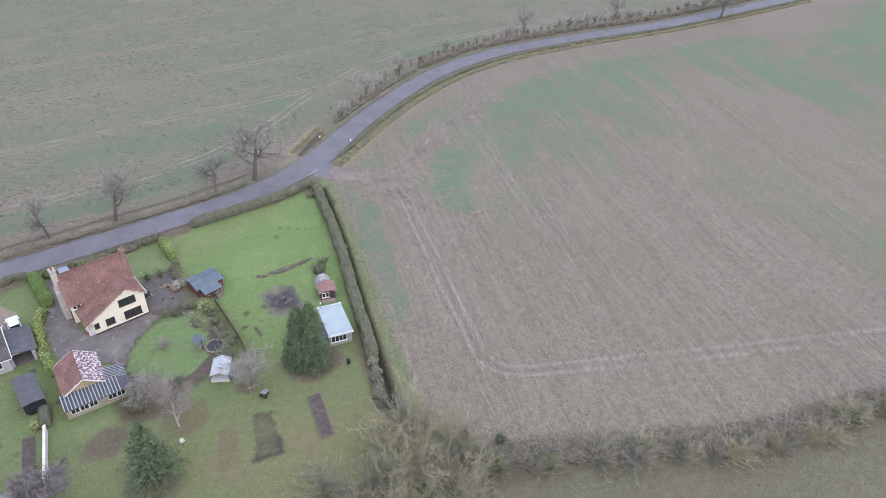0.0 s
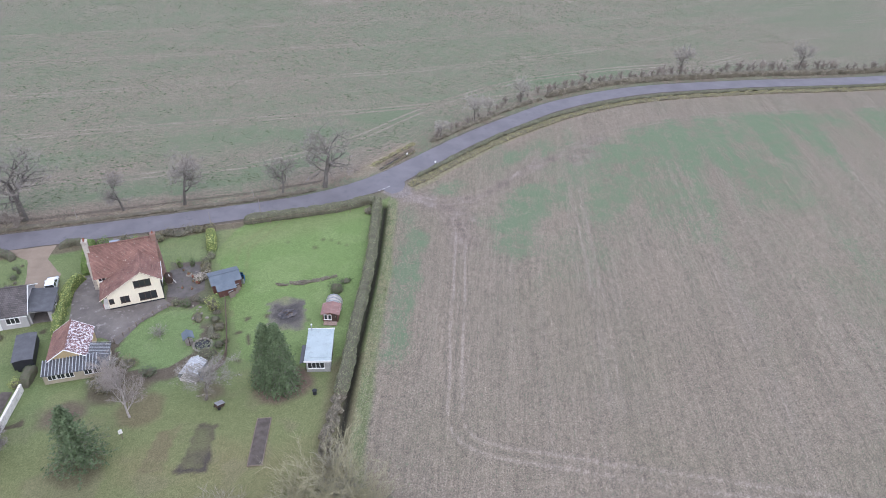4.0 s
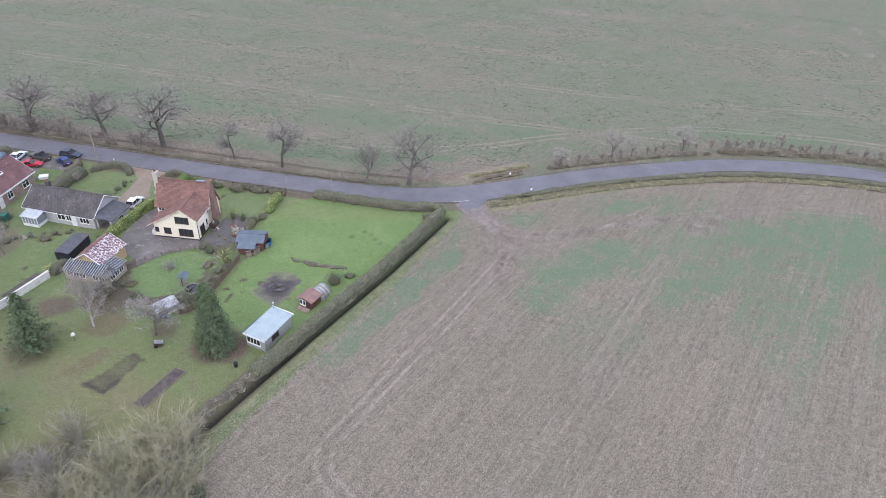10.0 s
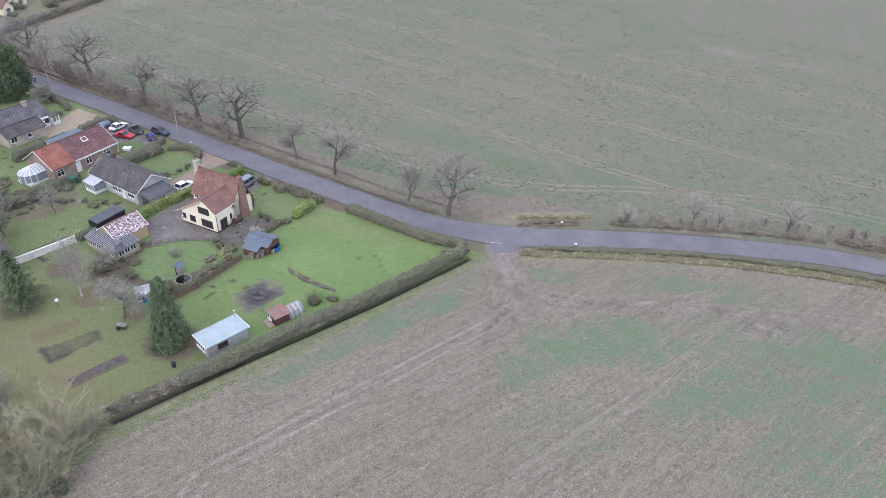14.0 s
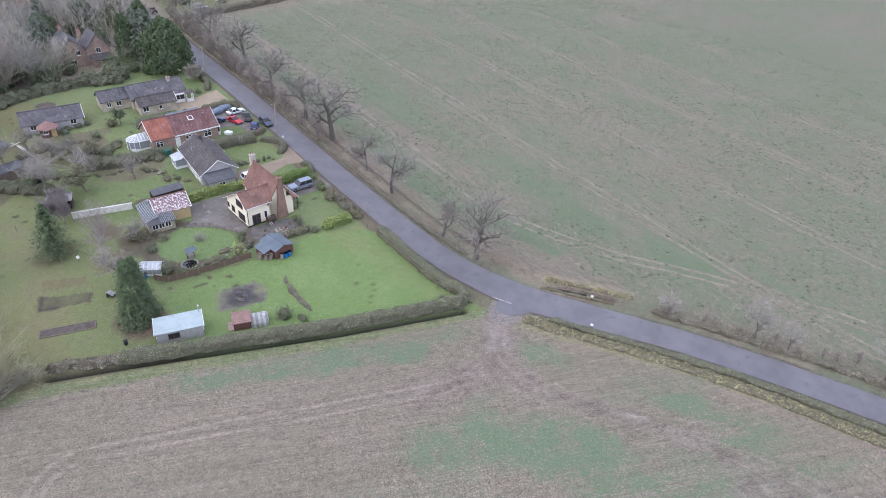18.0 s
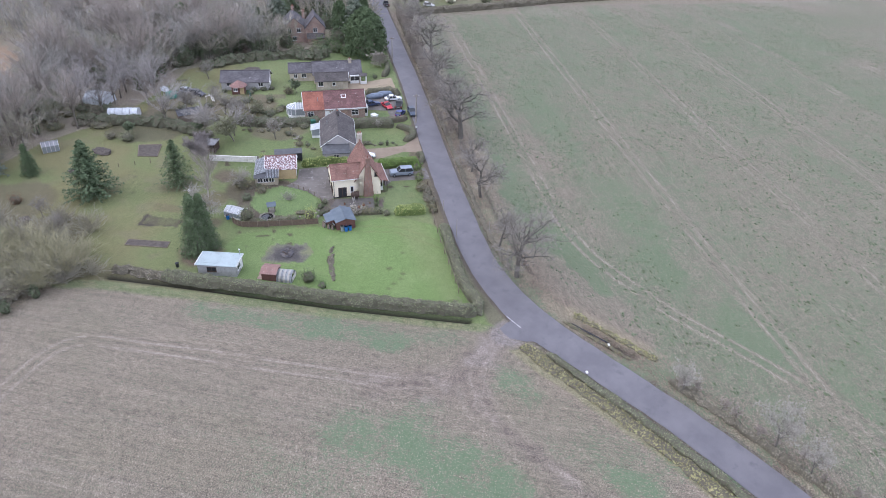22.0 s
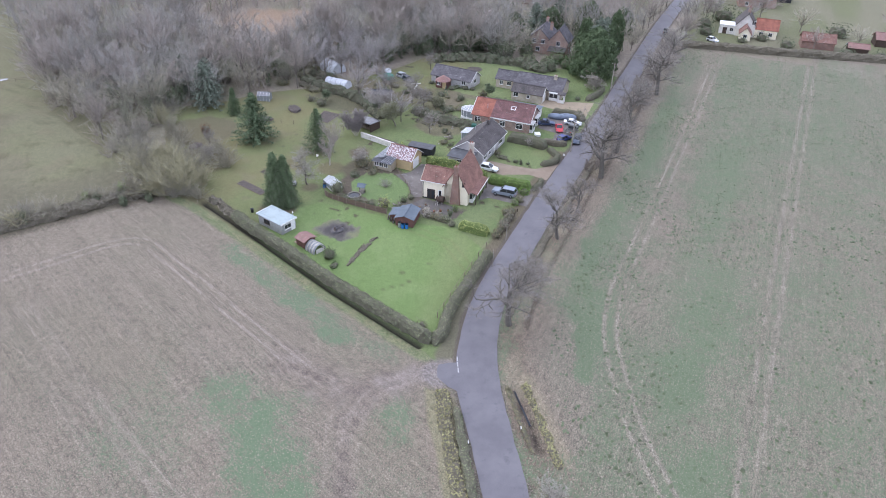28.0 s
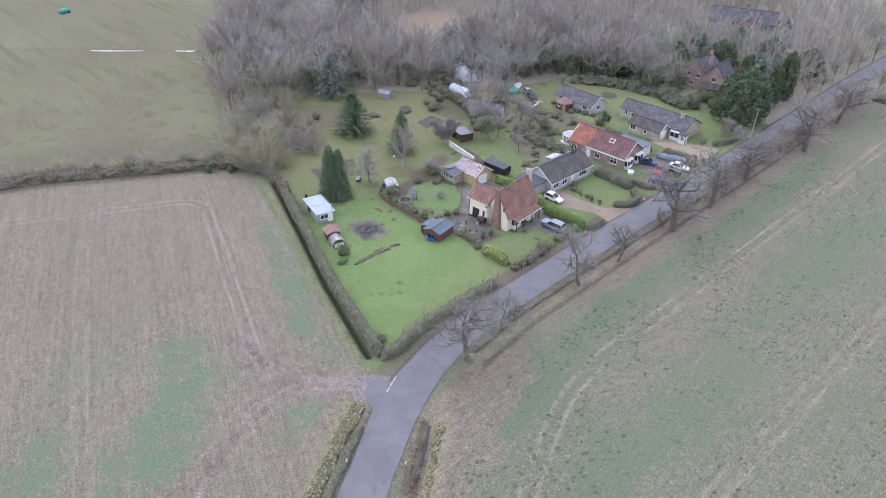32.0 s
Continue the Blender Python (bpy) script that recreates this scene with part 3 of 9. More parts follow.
# the stubbly field with its drill rows, wheel tracks and greener patches
s_on = field_s.astype(float)
across = X * ROW.y - Y * ROW.x
along = X * ROW.x + Y * ROW.y
rows = hills(across, along / 14, 2.2, 31, 3)
rows2 = hills(across, along / 45, 5.5, 37, 2)
soil = np.zeros_like(col)
soil[:] = (0.212, 0.177, 0.136)
soil = lay(soil, step_up(n1, 0.35, 0.7) * 0.7, (0.186, 0.160, 0.122))
soil = lay(soil, step_up(rows, 0.5, 0.72) * 0.12, (0.150, 0.126, 0.100))
soil = lay(soil, step_up(rows2, 0.55, 0.75) * 0.12, (0.245, 0.212, 0.172))
rows3 = soft(across * 1.0, along / 40, 1.1, 39)
soil = lay(soil, step_up(rows3, 0.62, 0.85) * 0.18, (0.250, 0.216, 0.176))
soil = lay(soil, step_up(0.34 - rows3, 0.0, 0.25) * 0.2, (0.15, 0.125, 0.100))
soil = lay(soil, step_up(n2, 0.45, 0.75) * 0.3, (0.172, 0.154, 0.108))
hedge_d = away(X, Y, HEDGE_EAST)
crop = 0.10 + 0.72 * step_up(n1 * 0.55 + rows2 * 0.45, 0.40, 0.62) * step_up(X + 0.35 * Y, 12, 50) * (0.45 + 0.55 * step_up(Y + 0.12 * X, -45, 0))
for px, py, ax, ay, turn, amount in ((25, -9.5, 15, 6.5, 38, 0.95), (19, -19, 8, 5, 60, 0.7), (33, 12.8, 10, 2.6, 30, 0.75), (36, -3, 7, 5, 30, 0.7), (54, 8, 16, 4.5, 8, 0.9), (78, 9, 16, 4.5, 0, 0.9), (104, 13, 20, 5, -6, 0.7), (12.5, 1.5, 4.5, 2.6, 25, 0.85), (-2.2, -22, 2.6, 13, -17, 1.0), (-7.5, -36, 2.3, 9, -17, 0.85), (2.4, -6, 2.0, 4.5, -17, 0.6), (28, -24, 11, 9, 70, 0.45), (44, -8, 16, 6, 40, 0.75), (58, -16, 18, 5, 69, 0.68), (80, -10, 17, 7, 69, 0.7)):
    ca, sa = math.cos(radians(turn)), math.sin(radians(turn))
    u, v = ((X - px) * ca + (Y - py) * sa) / ax, (-(X - px) * sa + (Y - py) * ca) / ay
    crop = np.maximum(crop, amount * step_up(1.25 - np.hypot(u, v) + 0.7 * (n2 - 0.5) + 0.9 * (n3 - 0.5), -0.25, 1.0))
crop = np.maximum(crop, 0.9 * step_up(2.6 - away(X, Y, [(-9.6, -42), (-5.4, -32), (-1.9, -22.5), (1.8, -13)]) + 2.4 * (n3 - 0.5) + 1.6 * (n2 - 0.5), -0.6, 2.0))
crop = np.maximum(crop, 0.9 * step_up(1.25 - np.hypot((X - 73) / 18, (Y - 14.2) / 4) + 0.7 * (n2 - 0.5) + 0.9 * (n3 - 0.5), -0.25, 1.0))
crop = crop + 0.14 * step_up(X, 40, 85)
crop *= 1 - 0.8 * step_up(Y - np.interp(X, [40, 52, 60, 68, 84, 98, 112, 132, 157, 199], [10.5, 15.7, 18.8, 20.4, 21.1, 20, 17.9, 15, 11.4, 9.6]), -1.0, 1.5) * step_up(X, 42, 54)
crop *= (0.62 + 0.38 * step_up(n4, 0.3, 0.6)) * (0.7 + 0.3 * step_up(rows, 0.42, 0.6))
soil = lay(soil, crop * 0.3, (0.125, 0.170, 0.100))
sprout = np.where(field_s, crop * 0.95 + 0.05, 0.0)
trodden = away(X, Y, [(2.5, 3.0), (6, -0.5), (10, -5), (11, -10), (10, -16)])
yard_mud = step_up(5.0 - trodden + 6 * (n3 - 0.5), 0.0, 5.0)
yard_mud = np.maximum(yard_mud, 0.8 * step_up(1.2 - np.hypot((X - 45) / 6.5, (Y - 9) / 4.5) + 1.2 * (n3 - 0.5), 0, 0.8))
yard_mud = np.maximum(yard_mud, 0.75 * step_up(2.2 - away(X, Y, [(9, -3.5), (16, -3.6), (23.4, 0.5), (32.5, 5.8), (44.4, 11.8), (54.5, 15.8)]) + 2.5 * (n3 - 0.5), 0, 1.8))
soil = lay(soil, yard_mud * 0.6, (0.184, 0.148, 0.124))
soil = lay(soil, yard_mud * step_up(n4, 0.52, 0.72) * 0.5, (0.26, 0.222, 0.19))
soil = lay(soil, yard_mud * step_up(0.42 - n4, 0, 0.2) * 0.5, (0.125, 0.102, 0.088))
sprout = sprout * (1 - 0.75 * yard_mud)
soil = lay(soil, step_up(2.3 - away(X, Y, [(2, 3.6), (5.0, 0.2), (7.5, -2.6)]) + 2.5 * (n4 - 0.5), 0, 1.6) * 0.5, (0.25, 0.215, 0.19))
TRACKS = [[(4, 2), (8.6, -3.0), (10.8, -8.5), (9.8, -15.5), (7.6, -21), (4.6, -30), (1.2, -39), (-1.6, -47.5), (-4.2, -55), (-3.9, -58.8), (-1.0, -61.6), (5.6, -65), (16, -70.3), (40, -82), (90, -106)],
          [(5, 0), (11.9, -3), (23.4, 0.5), (32.5, 5.8), (43.1, 11.7), (51.6, 15.6), (60, 18.8), (68, 20.4), (84, 21.1), (98, 20.0), (112, 17.9), (132, 15.0), (157, 11.4), (199, 9.6)],
          [(17, -60), (29.8, -26.9), (37.9, -4)], [(64, 1), (42, -57), (38, -67)], [(108, 4), (80, -69)], [(10, -5), (17, -4.6), (21, -2), (27, 1.5), (36, 12)]]
for k, tr in enumerate(TRACKS):
    line = [(p.x, p.y) for p in smooth_line(tr, 2.0)]
    d = away(X, Y, line) + 0.35 * (n3 - 0.5)
    amount = (0.52, 0.22, 0.24, 0.18, 0.14, 0.24)[k]
    worn = step_up(n3 * 0.6 + n4 * 0.4, 0.36, 0.52)
    amount = amount * (0.2 + 0.8 * step_up(-Y, 4, 22)) if k == 0 else amount
    soil = lay(soil, np.exp(-((d - 0.95) / 0.22) ** 2) * (0.15 + 0.85 * worn) * amount, (0.34, 0.296, 0.248))
    soil = lay(soil, np.exp(-((d - 1.45) / 0.2) ** 2) * amount * 0.5, (0.135, 0.112, 0.094))
    soil = lay(soil, np.exp(-(d / 0.4) ** 2) * amount * 0.4, (0.15, 0.125, 0.105))
    sprout = sprout * (1 - np.exp(-((d - 0.94) / 0.5) ** 2) * np.minimum(1, amount * 2))
soil = lay(soil, step_up(road_d, 9.5, 6.0) * 0.55 * step_up(X, 8, 14), (0.24, 0.185, 0.15))
soil = lay(soil, step_up(2.4 - hedge_d + 1.2 * (n3 - 0.5), 0, 1.0), (0.155, 0.172, 0.088))
soil = lay(soil, step_up(2.2 - hedge_d, 0, 1.0) * step_up(n4, 0.5, 0.65) * 0.6, (0.215, 0.20, 0.115))
soil = lay(soil, step_up(2.2 - away(X, Y, HEDGE_SOUTH) + 1.2 * (n3 - 0.5), 0, 1.0), (0.155, 0.13, 0.095))
col = np.where(field_s[..., None], soil * 0.94, col)
fleck += s_on * 0.45

# the far field over the road: thin winter crop, tramlines along it, weeds
field_n = north & (X > -176 - (Y - 12) * 0.1)
lines = hills(Y, X / 16, 3.0, 41, 3)
lines2 = hills(Y, X / 60, 8.0, 47, 2)
turf = np.zeros_like(col)
turf[:] = (0.186, 0.166, 0.124)
turf = lay(turf, step_up(n1, 0.35, 0.7) * 0.5, (0.160, 0.160, 0.112))
turf = lay(turf, step_up(lines, 0.5, 0.7) * 0.25, (0.198, 0.176, 0.138))
turf = lay(turf, step_up(n2, 0.48, 0.72) * 0.3, (0.145, 0.150, 0.102))
thick = 0.43 + 0.25 * (n1 - 0.5) + 0.22 * (lines2 - 0.5) + 0.2 * (n2 - 0.5) + 0.15 * (lines - 0.5) + 0.5 * (n4 - 0.5)
for px, py, ax, ay, amount in ((-16, 19.5, 13, 3.2, 0.5), (-28, 15.5, 9, 2.2, 0.5), (-8, 34.5, 7, 4.5, 0.55), (-28, 36.5, 16, 4, 0.3), (8, 40, 11, 4, 0.4), (-45, 15.5, 12, 2.2, 0.35), (-96, 17, 34, 2.4, 0.4), (56, 53, 22, 3.5, 0.5), (30, 47, 14, 4, 0.35), (-70, 33, 26, 5, 0.25)):
    u = np.hypot((X - px) / ax, (Y - py) / ay)
    thick = np.maximum(thick, thick + 0.75 * amount * step_up(1.3 - u + 0.9 * (n2 - 0.5) + 0.7 * (n3 - 0.5), 0, 0.8))
bare = 0.75 * step_up(1.15 - np.hypot((X + 4) / 16, (Y - 17.5 - 0.35 * (X + 4)) / 6.5) + 0.9 * (n2 - 0.5) + 0.6 * (n3 - 0.5), 0, 0.5)
bare = np.maximum(bare, np.exp(-((Y - 25 - 0.02 * (X + 60)) / 3.4) ** 2) * step_up(-X, 8, 30) * (0.35 + 0.55 * step_up(n3, 0.35, 0.6)))
bare = np.maximum(bare, step_up(12.5 - road_d + 3.0 * (n2 - 0.5), 0, 4.0) * step_up(-X, 20, 50) * 0.7)
thick = thick * (1 - bare)
thick = np.maximum(thick, 0.95 * step_up(1.9 - away(X, Y, [(-40, 13.4), (-30, 16.4), (-15, 19.4), (-5, 22)]) + 2.2 * (n3 - 0.5) + 1.6 * (n2 - 0.5), -0.4, 1.8))
turf = lay(turf, bare * 0.75, (0.205, 0.172, 0.134))
HEADLAND = [(-172, 24.8), (-107, 23.6), (-66, 22.7), (-46, 22.2), (-28, 21.6), (-18, 22.6), (-12, 24.2), (-5, 27.2), (2, 30.4), (10, 35.6), (17.7, 40.2), (30.4, 46.6), (43.5, 51.6), (52, 54.0), (62, 55.0), (76, 55.8), (88, 55.6), (110, 54.0), (154, 48.0)]
trams = [(np.abs(away(X, Y, [(p.x, p.y) for p in smooth_line(HEADLAND, 3.0)]) - 0.95), 0.6)]
for y0, amount in ((45.3, 0.5), (69.6, 0.45), (94, 0.4), (118, 0.35), (143, 0.3)):
    mid = y0 - 0.048 * (X + 35) + np.where(X > 0, (X / 40) ** 2 * 2.0, 0)
    trams += [(np.abs(Y - mid - o), amount) for o in (-0.95, 0.95)]
for d, amount in trams:
    turf = lay(turf, np.exp(-(d / 0.26) ** 2) * amount * step_up(n2 * 0.45 + n3 * 0.55, 0.36, 0.55), (0.30, 0.262, 0.21))
    thick = thick * (1 - 0.9 * np.exp(-(d / 0.4) ** 2))
sprout = np.where(field_n, np.clip(thick, 0, 1), sprout)
edge = road_d - 3.0
# dark line painted as ditch shade along the verge; the ground stays flat
ditch_shade = np.exp(-((road_d - 6.9 - 0.5 * (n2 - 0.5)) / 0.42) ** 2) * step_up(-X, 8, 16)
turf = lay(turf, step_up(8.5 - edge + 3.5 * (n2 - 0.5), 0, 4.0) * 0.8, (0.195, 0.158, 0.122))
turf = lay(turf, step_up(4.6 - edge + 2.0 * (n3 - 0.5), 0, 1.6), (0.165, 0.13, 0.098))
turf = lay(turf, step_up(n3, 0.5, 0.62) * step_up(4.2 - edge, 0, 1.4), (0.21, 0.178, 0.128))
turf = lay(turf, ditch_shade * 0.75, (0.07, 0.058, 0.045))
turf = lay(turf, step_up(X, -160, -170) * 0.8, (0.22, 0.18, 0.145))
turf = lay(turf, np.exp(-((np.abs(X + 164 + (Y - 12) * 0.1) - 1.0) / 0.6) ** 2) * 0.4, (0.30, 0.265, 0.22))
col = np.where(field_n[..., None], turf * 0.95, col)
fleck += field_n * 0.42

# lawns and gardens
lawn = np.zeros_like(col)
lawn[:] = (0.138, 0.170, 0.073)
lawn = lay(lawn, step_up(n2, 0.42, 0.68) * 0.75, (0.158, 0.188, 0.088))
lawn = lay(lawn, step_up(n3, 0.5, 0.75) * 0.55, (0.105, 0.146, 0.060))
lawn = lay(lawn, step_up(hills(X, Y, 7, 61), 0.56, 0.7) * 0.5, (0.168, 0.178, 0.085))
old = step_up(-Y, 35, 50)
lawn = lay(lawn, old * (0.4 + 0.6 * step_up(n2, 0.4, 0.65)) * 0.9, (0.164, 0.149, 0.076))
lawn = lay(lawn, old * step_up(n3, 0.55, 0.7) * 0.6, (0.170, 0.155, 0.090))
plot = inside(X + 2.2 * (n3 - 0.5), Y + 2.2 * (n2 - 0.5), [(-28.5, -1.5), (-3.2, -0.8), (-16.6, -41), (-22.5, -41.5), (-30.4, -37.5), (-31.2, -22), (-33, -8.5)])
lawn = lay(lawn, plot * (0.8 - 0.3 * step_up(-Y, 20, 34)), (0.136, 0.200, 0.068))
lawn = lay(lawn, plot * step_up(n3, 0.45, 0.65) * 0.55, (0.172, 0.222, 0.090))
lawn = lay(lawn, plot * step_up(np.abs(Y + 2.5 - 0.25 * X - 3), 6, 0) * 0.35 * step_up(n2, .3, .6), (0.17, 0.17, 0.085))
moles = step_up(soft(X, Y, 1.5, 71), 0.86, 0.93) * step_up(hills(X, Y, 18, 73, 2), 0.55, 0.62)
lawn = lay(lawn, moles * 0.9, (0.075, 0.06, 0.045))
lawn = lay(lawn, np.exp(-((away(X, Y, [(-20, 0), (-28, -9), (-30, -20)]) - 0.9) / 0.25) ** 2) * 0.45, (0.15, 0.15, 0.07))
shade = away(X, Y, HEDGE_EAST)
lawn = lay(lawn, step_up(5.0 - shade + 2 * (n3 - 0.5), 0, 1.5) * (Y < -40) * 0.7, (0.13, 0.115, 0.07))
for px, py, r, rgb in ((-25, -43.5, 4.2, (0.125, 0.085, 0.07)), (-43.5, -43, 3.6, (0.14, 0.12, 0.07)), (-46, -36.5, 5.0, (0.105, 0.085, 0.062)), (-53, -41, 3.2, (0.115, 0.09, 0.068)), (-35, -42, 2.6, (0.125, 0.105, 0.07)), (-50, -50, 3.4, (0.12, 0.11, 0.065)), (-48, -65, 4.0, (0.12, 0.115, 0.06)), (-75, -31, 7, (0.15, 0.13, 0.085)), (-90, -40, 9, (0.14, 0.125, 0.075)), (-80, -60, 10, (0.11, 0.1, 0.065)), (-46, -80, 9, (0.125, 0.11, 0.07)), (-34, -70, 8, (0.13, 0.115, 0.07))):
    lawn = lay(lawn, step_up(r - np.hypot(X - px, Y - py) + 3.0 * (n3 - 0.5), 0, 1.5) * 0.85, rgb)
beds = inside(X, Y, [(-34, -21.5), (-33.5, -11.5), (-40, -10.3), (-41, -21.5), (-37, -23.5)])
lawn = lay(lawn, beds * (0.5 + 0.5 * step_up(n3, 0.4, 0.6)), (0.115, 0.095, 0.08))
inner = [(-40.1, -35.8), (-45.2, -35.1), (-47.2, -30.3), (-44.9, -24.8), (-39.9, -23.2), (-36.4, -24.2), (-35.4, -29.2), (-36.7, -33.5)]
ring = away(X, Y, inner + inner[:1])
disc = inside(X, Y, inner)
lawn = lay(lawn, step_up(2.6 - ring + 2.0 * (n3 - 0.5), 0, 1.0) * (~disc) * step_up(-Y, 26, 29), (0.105, 0.088, 0.065))
lawn = lay(lawn, disc * 0.9, (0.135, 0.186, 0.076))
lawn = lay(lawn, disc * step_up(n3, 0.5, 0.65) * 0.5, (0.165, 0.20, 0.095))
rough = inside(X, Y, [(-97, -30), (-79, -30), (-76, -46), (-84, -62), (-100, -64)])
lawn = lay(lawn, rough * step_up(n2 * 0.5 + n3 * 0.5, 0.4, 0.55) * 0.8, (0.135, 0.115, 0.08))
for px, py in ((-56.9, -59.6), (-54.5, -59.2), (-52.2, -58.9), (-50.2, -58.4), (-47.8, -58.2), (-55.6, -60.4), (-51.0, -57.4), (-13.0, -10.5), (-12.0, -11.6), (-14.4, -9.8), (-16.2, -11.8), (-10.6, -12.6), (-20.5, -9.2)):
    lawn = lay(lawn, step_up(0.6 - np.hypot(X - px, Y - py) + 0.8 * (n4 - 0.5), 0, 0.5) * 0.6, (0.08, 0.07, 0.045))
for plan, rgb in (([(-33.8, -48.1), (-36.2, -47.0), (-38.7, -54.0), (-35.5, -54.8)], (0.095, 0.088, 0.058)), ([(-38.4, -47.0), (-41.0, -47.4), (-43.2, -53.0), (-40.4, -53.6)], (0.148, 0.132, 0.074))):
    lawn = lay(lawn, inside(X + 0.5 * (n4 - 0.5), Y + 0.5 * (n3 - 0.5), plan) * (0.6 + 0.4 * step_up(n4, 0.35, 0.6)), rgb)
lawn = lay(lawn, step_up(0.55 - away(X, Y, [(-38.6, -54.0), (-35.6, -54.7), (-35.0, -52.6)]) + 0.5 * (n4 - 0.5), 0, 0.4), (0.07, 0.06, 0.05))
fire = inside(X + 1.2 * (n3 - 0.5) + 1.0 * (n4 - 0.5), Y + 1.2 * (n4 - 0.5), [(-26.0, -31.6), (-25.2, -25.0), (-22.2, -24.4), (-19.4, -25.4), (-20.8, -32.8), (-23.4, -32.6)])
lawn = lay(lawn, fire * 0.8, (0.168, 0.158, 0.10))
burnt = 1 - np.hypot((X + 22.9) / 3.6, (Y + 28.6) / 4.6)
lawn = lay(lawn, fire * step_up(burnt * 0.5 + n3 * 0.45 + n4 * 0.45, 0.42, 0.72) * 0.9, (0.118, 0.108, 0.098))
lawn = lay(lawn, fire * step_up(burnt + 1.1 * (n3 - 0.5) + 0.8 * (n4 - 0.5), 0.3, 0.7) * 0.8, (0.062, 0.056, 0.056))
front = away(X, Y, [(-72, -0.6), (-29, -0.4)])
lawn = lay(lawn, step_up(2.3 - away(X, Y, [(-29, 1.0), (-12, 1.6), (-1, 3.0)]) + 1.0 * (n3 - 0.5), 0, 0.7) * 0.85, (0.135, 0.118, 0.085))
lawn = lay(lawn, step_up(2.4 - front + 1.2 * (n3 - 0.5), 0, 0.8) * 0.9, (0.13, 0.105, 0.075))
col = np.where(garden[..., None], lawn * 1.08, col)

# pasture beyond the south hedge, and the clearing in the wood
grass = np.zeros_like(col)
grass[:] = (0.165, 0.160, 0.092)
grass = lay(grass, step_up(n1, 0.4, 0.65) * 0.8, (0.185, 0.178, 0.112))
grass = lay(grass, step_up(n2, 0.45, 0.7) * 0.6, (0.140, 0.140, 0.080))
grass = lay(grass, step_up(n3, 0.5, 0.7) * 0.5, (0.178, 0.156, 0.10))
grass = lay(grass, step_up(hills(X, Y, 22, 81), 0.48, 0.64) * 0.6, (0.158, 0.140, 0.094))
grass = lay(grass, step_up(n4, 0.6, 0.8) * 0.5, (0.11, 0.105, 0.06))
grass = lay(grass, step_up(24 - away(X, Y, HEDGE_SOUTH) + 10 * (n2 - 0.5), 0, 14) * 0.75, (0.135, 0.122, 0.082))
grass = lay(grass, step_up(18 - np.hypot((X + 30) * 0.8, (Y + 163) * 1.2), 0, 10) * 0.6, (0.15, 0.13, 0.085))
col = np.where(paddock[..., None], grass, col)
col = lay(col, clearing * 0.9, (0.27, 0.195, 0.135))
verge = (~north) & (road_d > 2.4) & (road_d < 9.6) & (X > 6)
strip = step_up(road_d, 3.0, 3.4) * step_up(7.5 + 0.8 * (n3 - 0.5), road_d, road_d + 0.6) * verge
col = lay(col, strip, (0.205, 0.185, 0.115))
col = lay(col, strip * step_up(road_d, 5.2, 4.4), (0.13, 0.115, 0.075))
gate = step_up(3.3 - np.hypot(X - 2.6, (Y - 3.6) * 1.1) + 1.0 * (n3 - 0.5), 0, 1.0)
col = lay(col, gate * 0.9, (0.20, 0.175, 0.16))
col = lay(col, gate * step_up(n4, 0.5, 0.62) * 0.7, (0.29, 0.26, 0.24))
col = lay(col, step_up(3.5 - road_d + 0.5 * (n3 - 0.5), 0, 0.5) * (road_d > 2.0), (0.115, 0.098, 0.078))

# lie of the land: slight swell, ruts and clods, a ditch by the bend
Z = 0.10 * (n2 - 0.5) + 0.06 * (n4 - 0.5)
Z = Z * step_up(road_d, 3.0, 6.0) * 0.6 - 0.035
Z = np.where(garden | (far > 200), -0.03, Z)
DITCH = [(1.2, 13.8), (3.5, 15.6), (6.2, 17.7), (9.8, 20.2)]
# furrow along the east hedge, coloured near black to stand for its shade
SHADE_TRENCH = [(-20.0, -56.5), (-17.0, -47.6), (-14.3, -40.0), (-12.0, -33.8), (-6.9, -19.8), (-1.2, -1.6)]
td = away(X, Y, SHADE_TRENCH)
Z -= 0.75 * np.exp(-(td / 0.55) ** 2)
col = lay(col, np.exp(-(td / 0.65) ** 2), (0.032, 0.03, 0.023))
dd = away(X, Y, DITCH)
Z -= 0.5 * np.exp(-(dd / 0.6) ** 2)
col = lay(col, np.exp(-(dd / 0.55) ** 2) * step_up(n4, 0.25, 0.5), (0.06, 0.05, 0.04))
bank = np.exp(-((away(X, Y, [(-1.2, 14.8), (6, 20.3), (10, 23.2)]) - 0.2) / 0.9) ** 2)
col = lay(col, bank * 0.85, (0.235, 0.20, 0.138))
Z += bank * 0.18

SOIL = ground_material("field_soil", math.atan2(ROW.y, ROW.x), 0.19, 1.35, ((0.108, 0.150, 0.086), (0.145, 0.182, 0.112)))
CROP = ground_material("field_crop", -0.03, 0.16, 1.6, ((0.105, 0.138, 0.078), (0.148, 0.170, 0.108)))
ny, nx = X.shape
verts = np.stack([X, Y, Z], -1).reshape(-1, 3)
idx = np.arange(ny * nx).reshape(ny, nx)
quads = np.stack([idx[:-1, :-1], idx[:-1, 1:], idx[1:, 1:], idx[1:, :-1]], -1).reshape(-1, 4)
zone = np.where(field_s, 1, np.where(field_n, 2, np.where(garden, 3, np.where(paddock, 4, 0))))[:-1, :-1].reshape(-1)
rgba = np.concatenate([col, np.ones(X.shape + (1,))], -1).reshape(-1, 4)
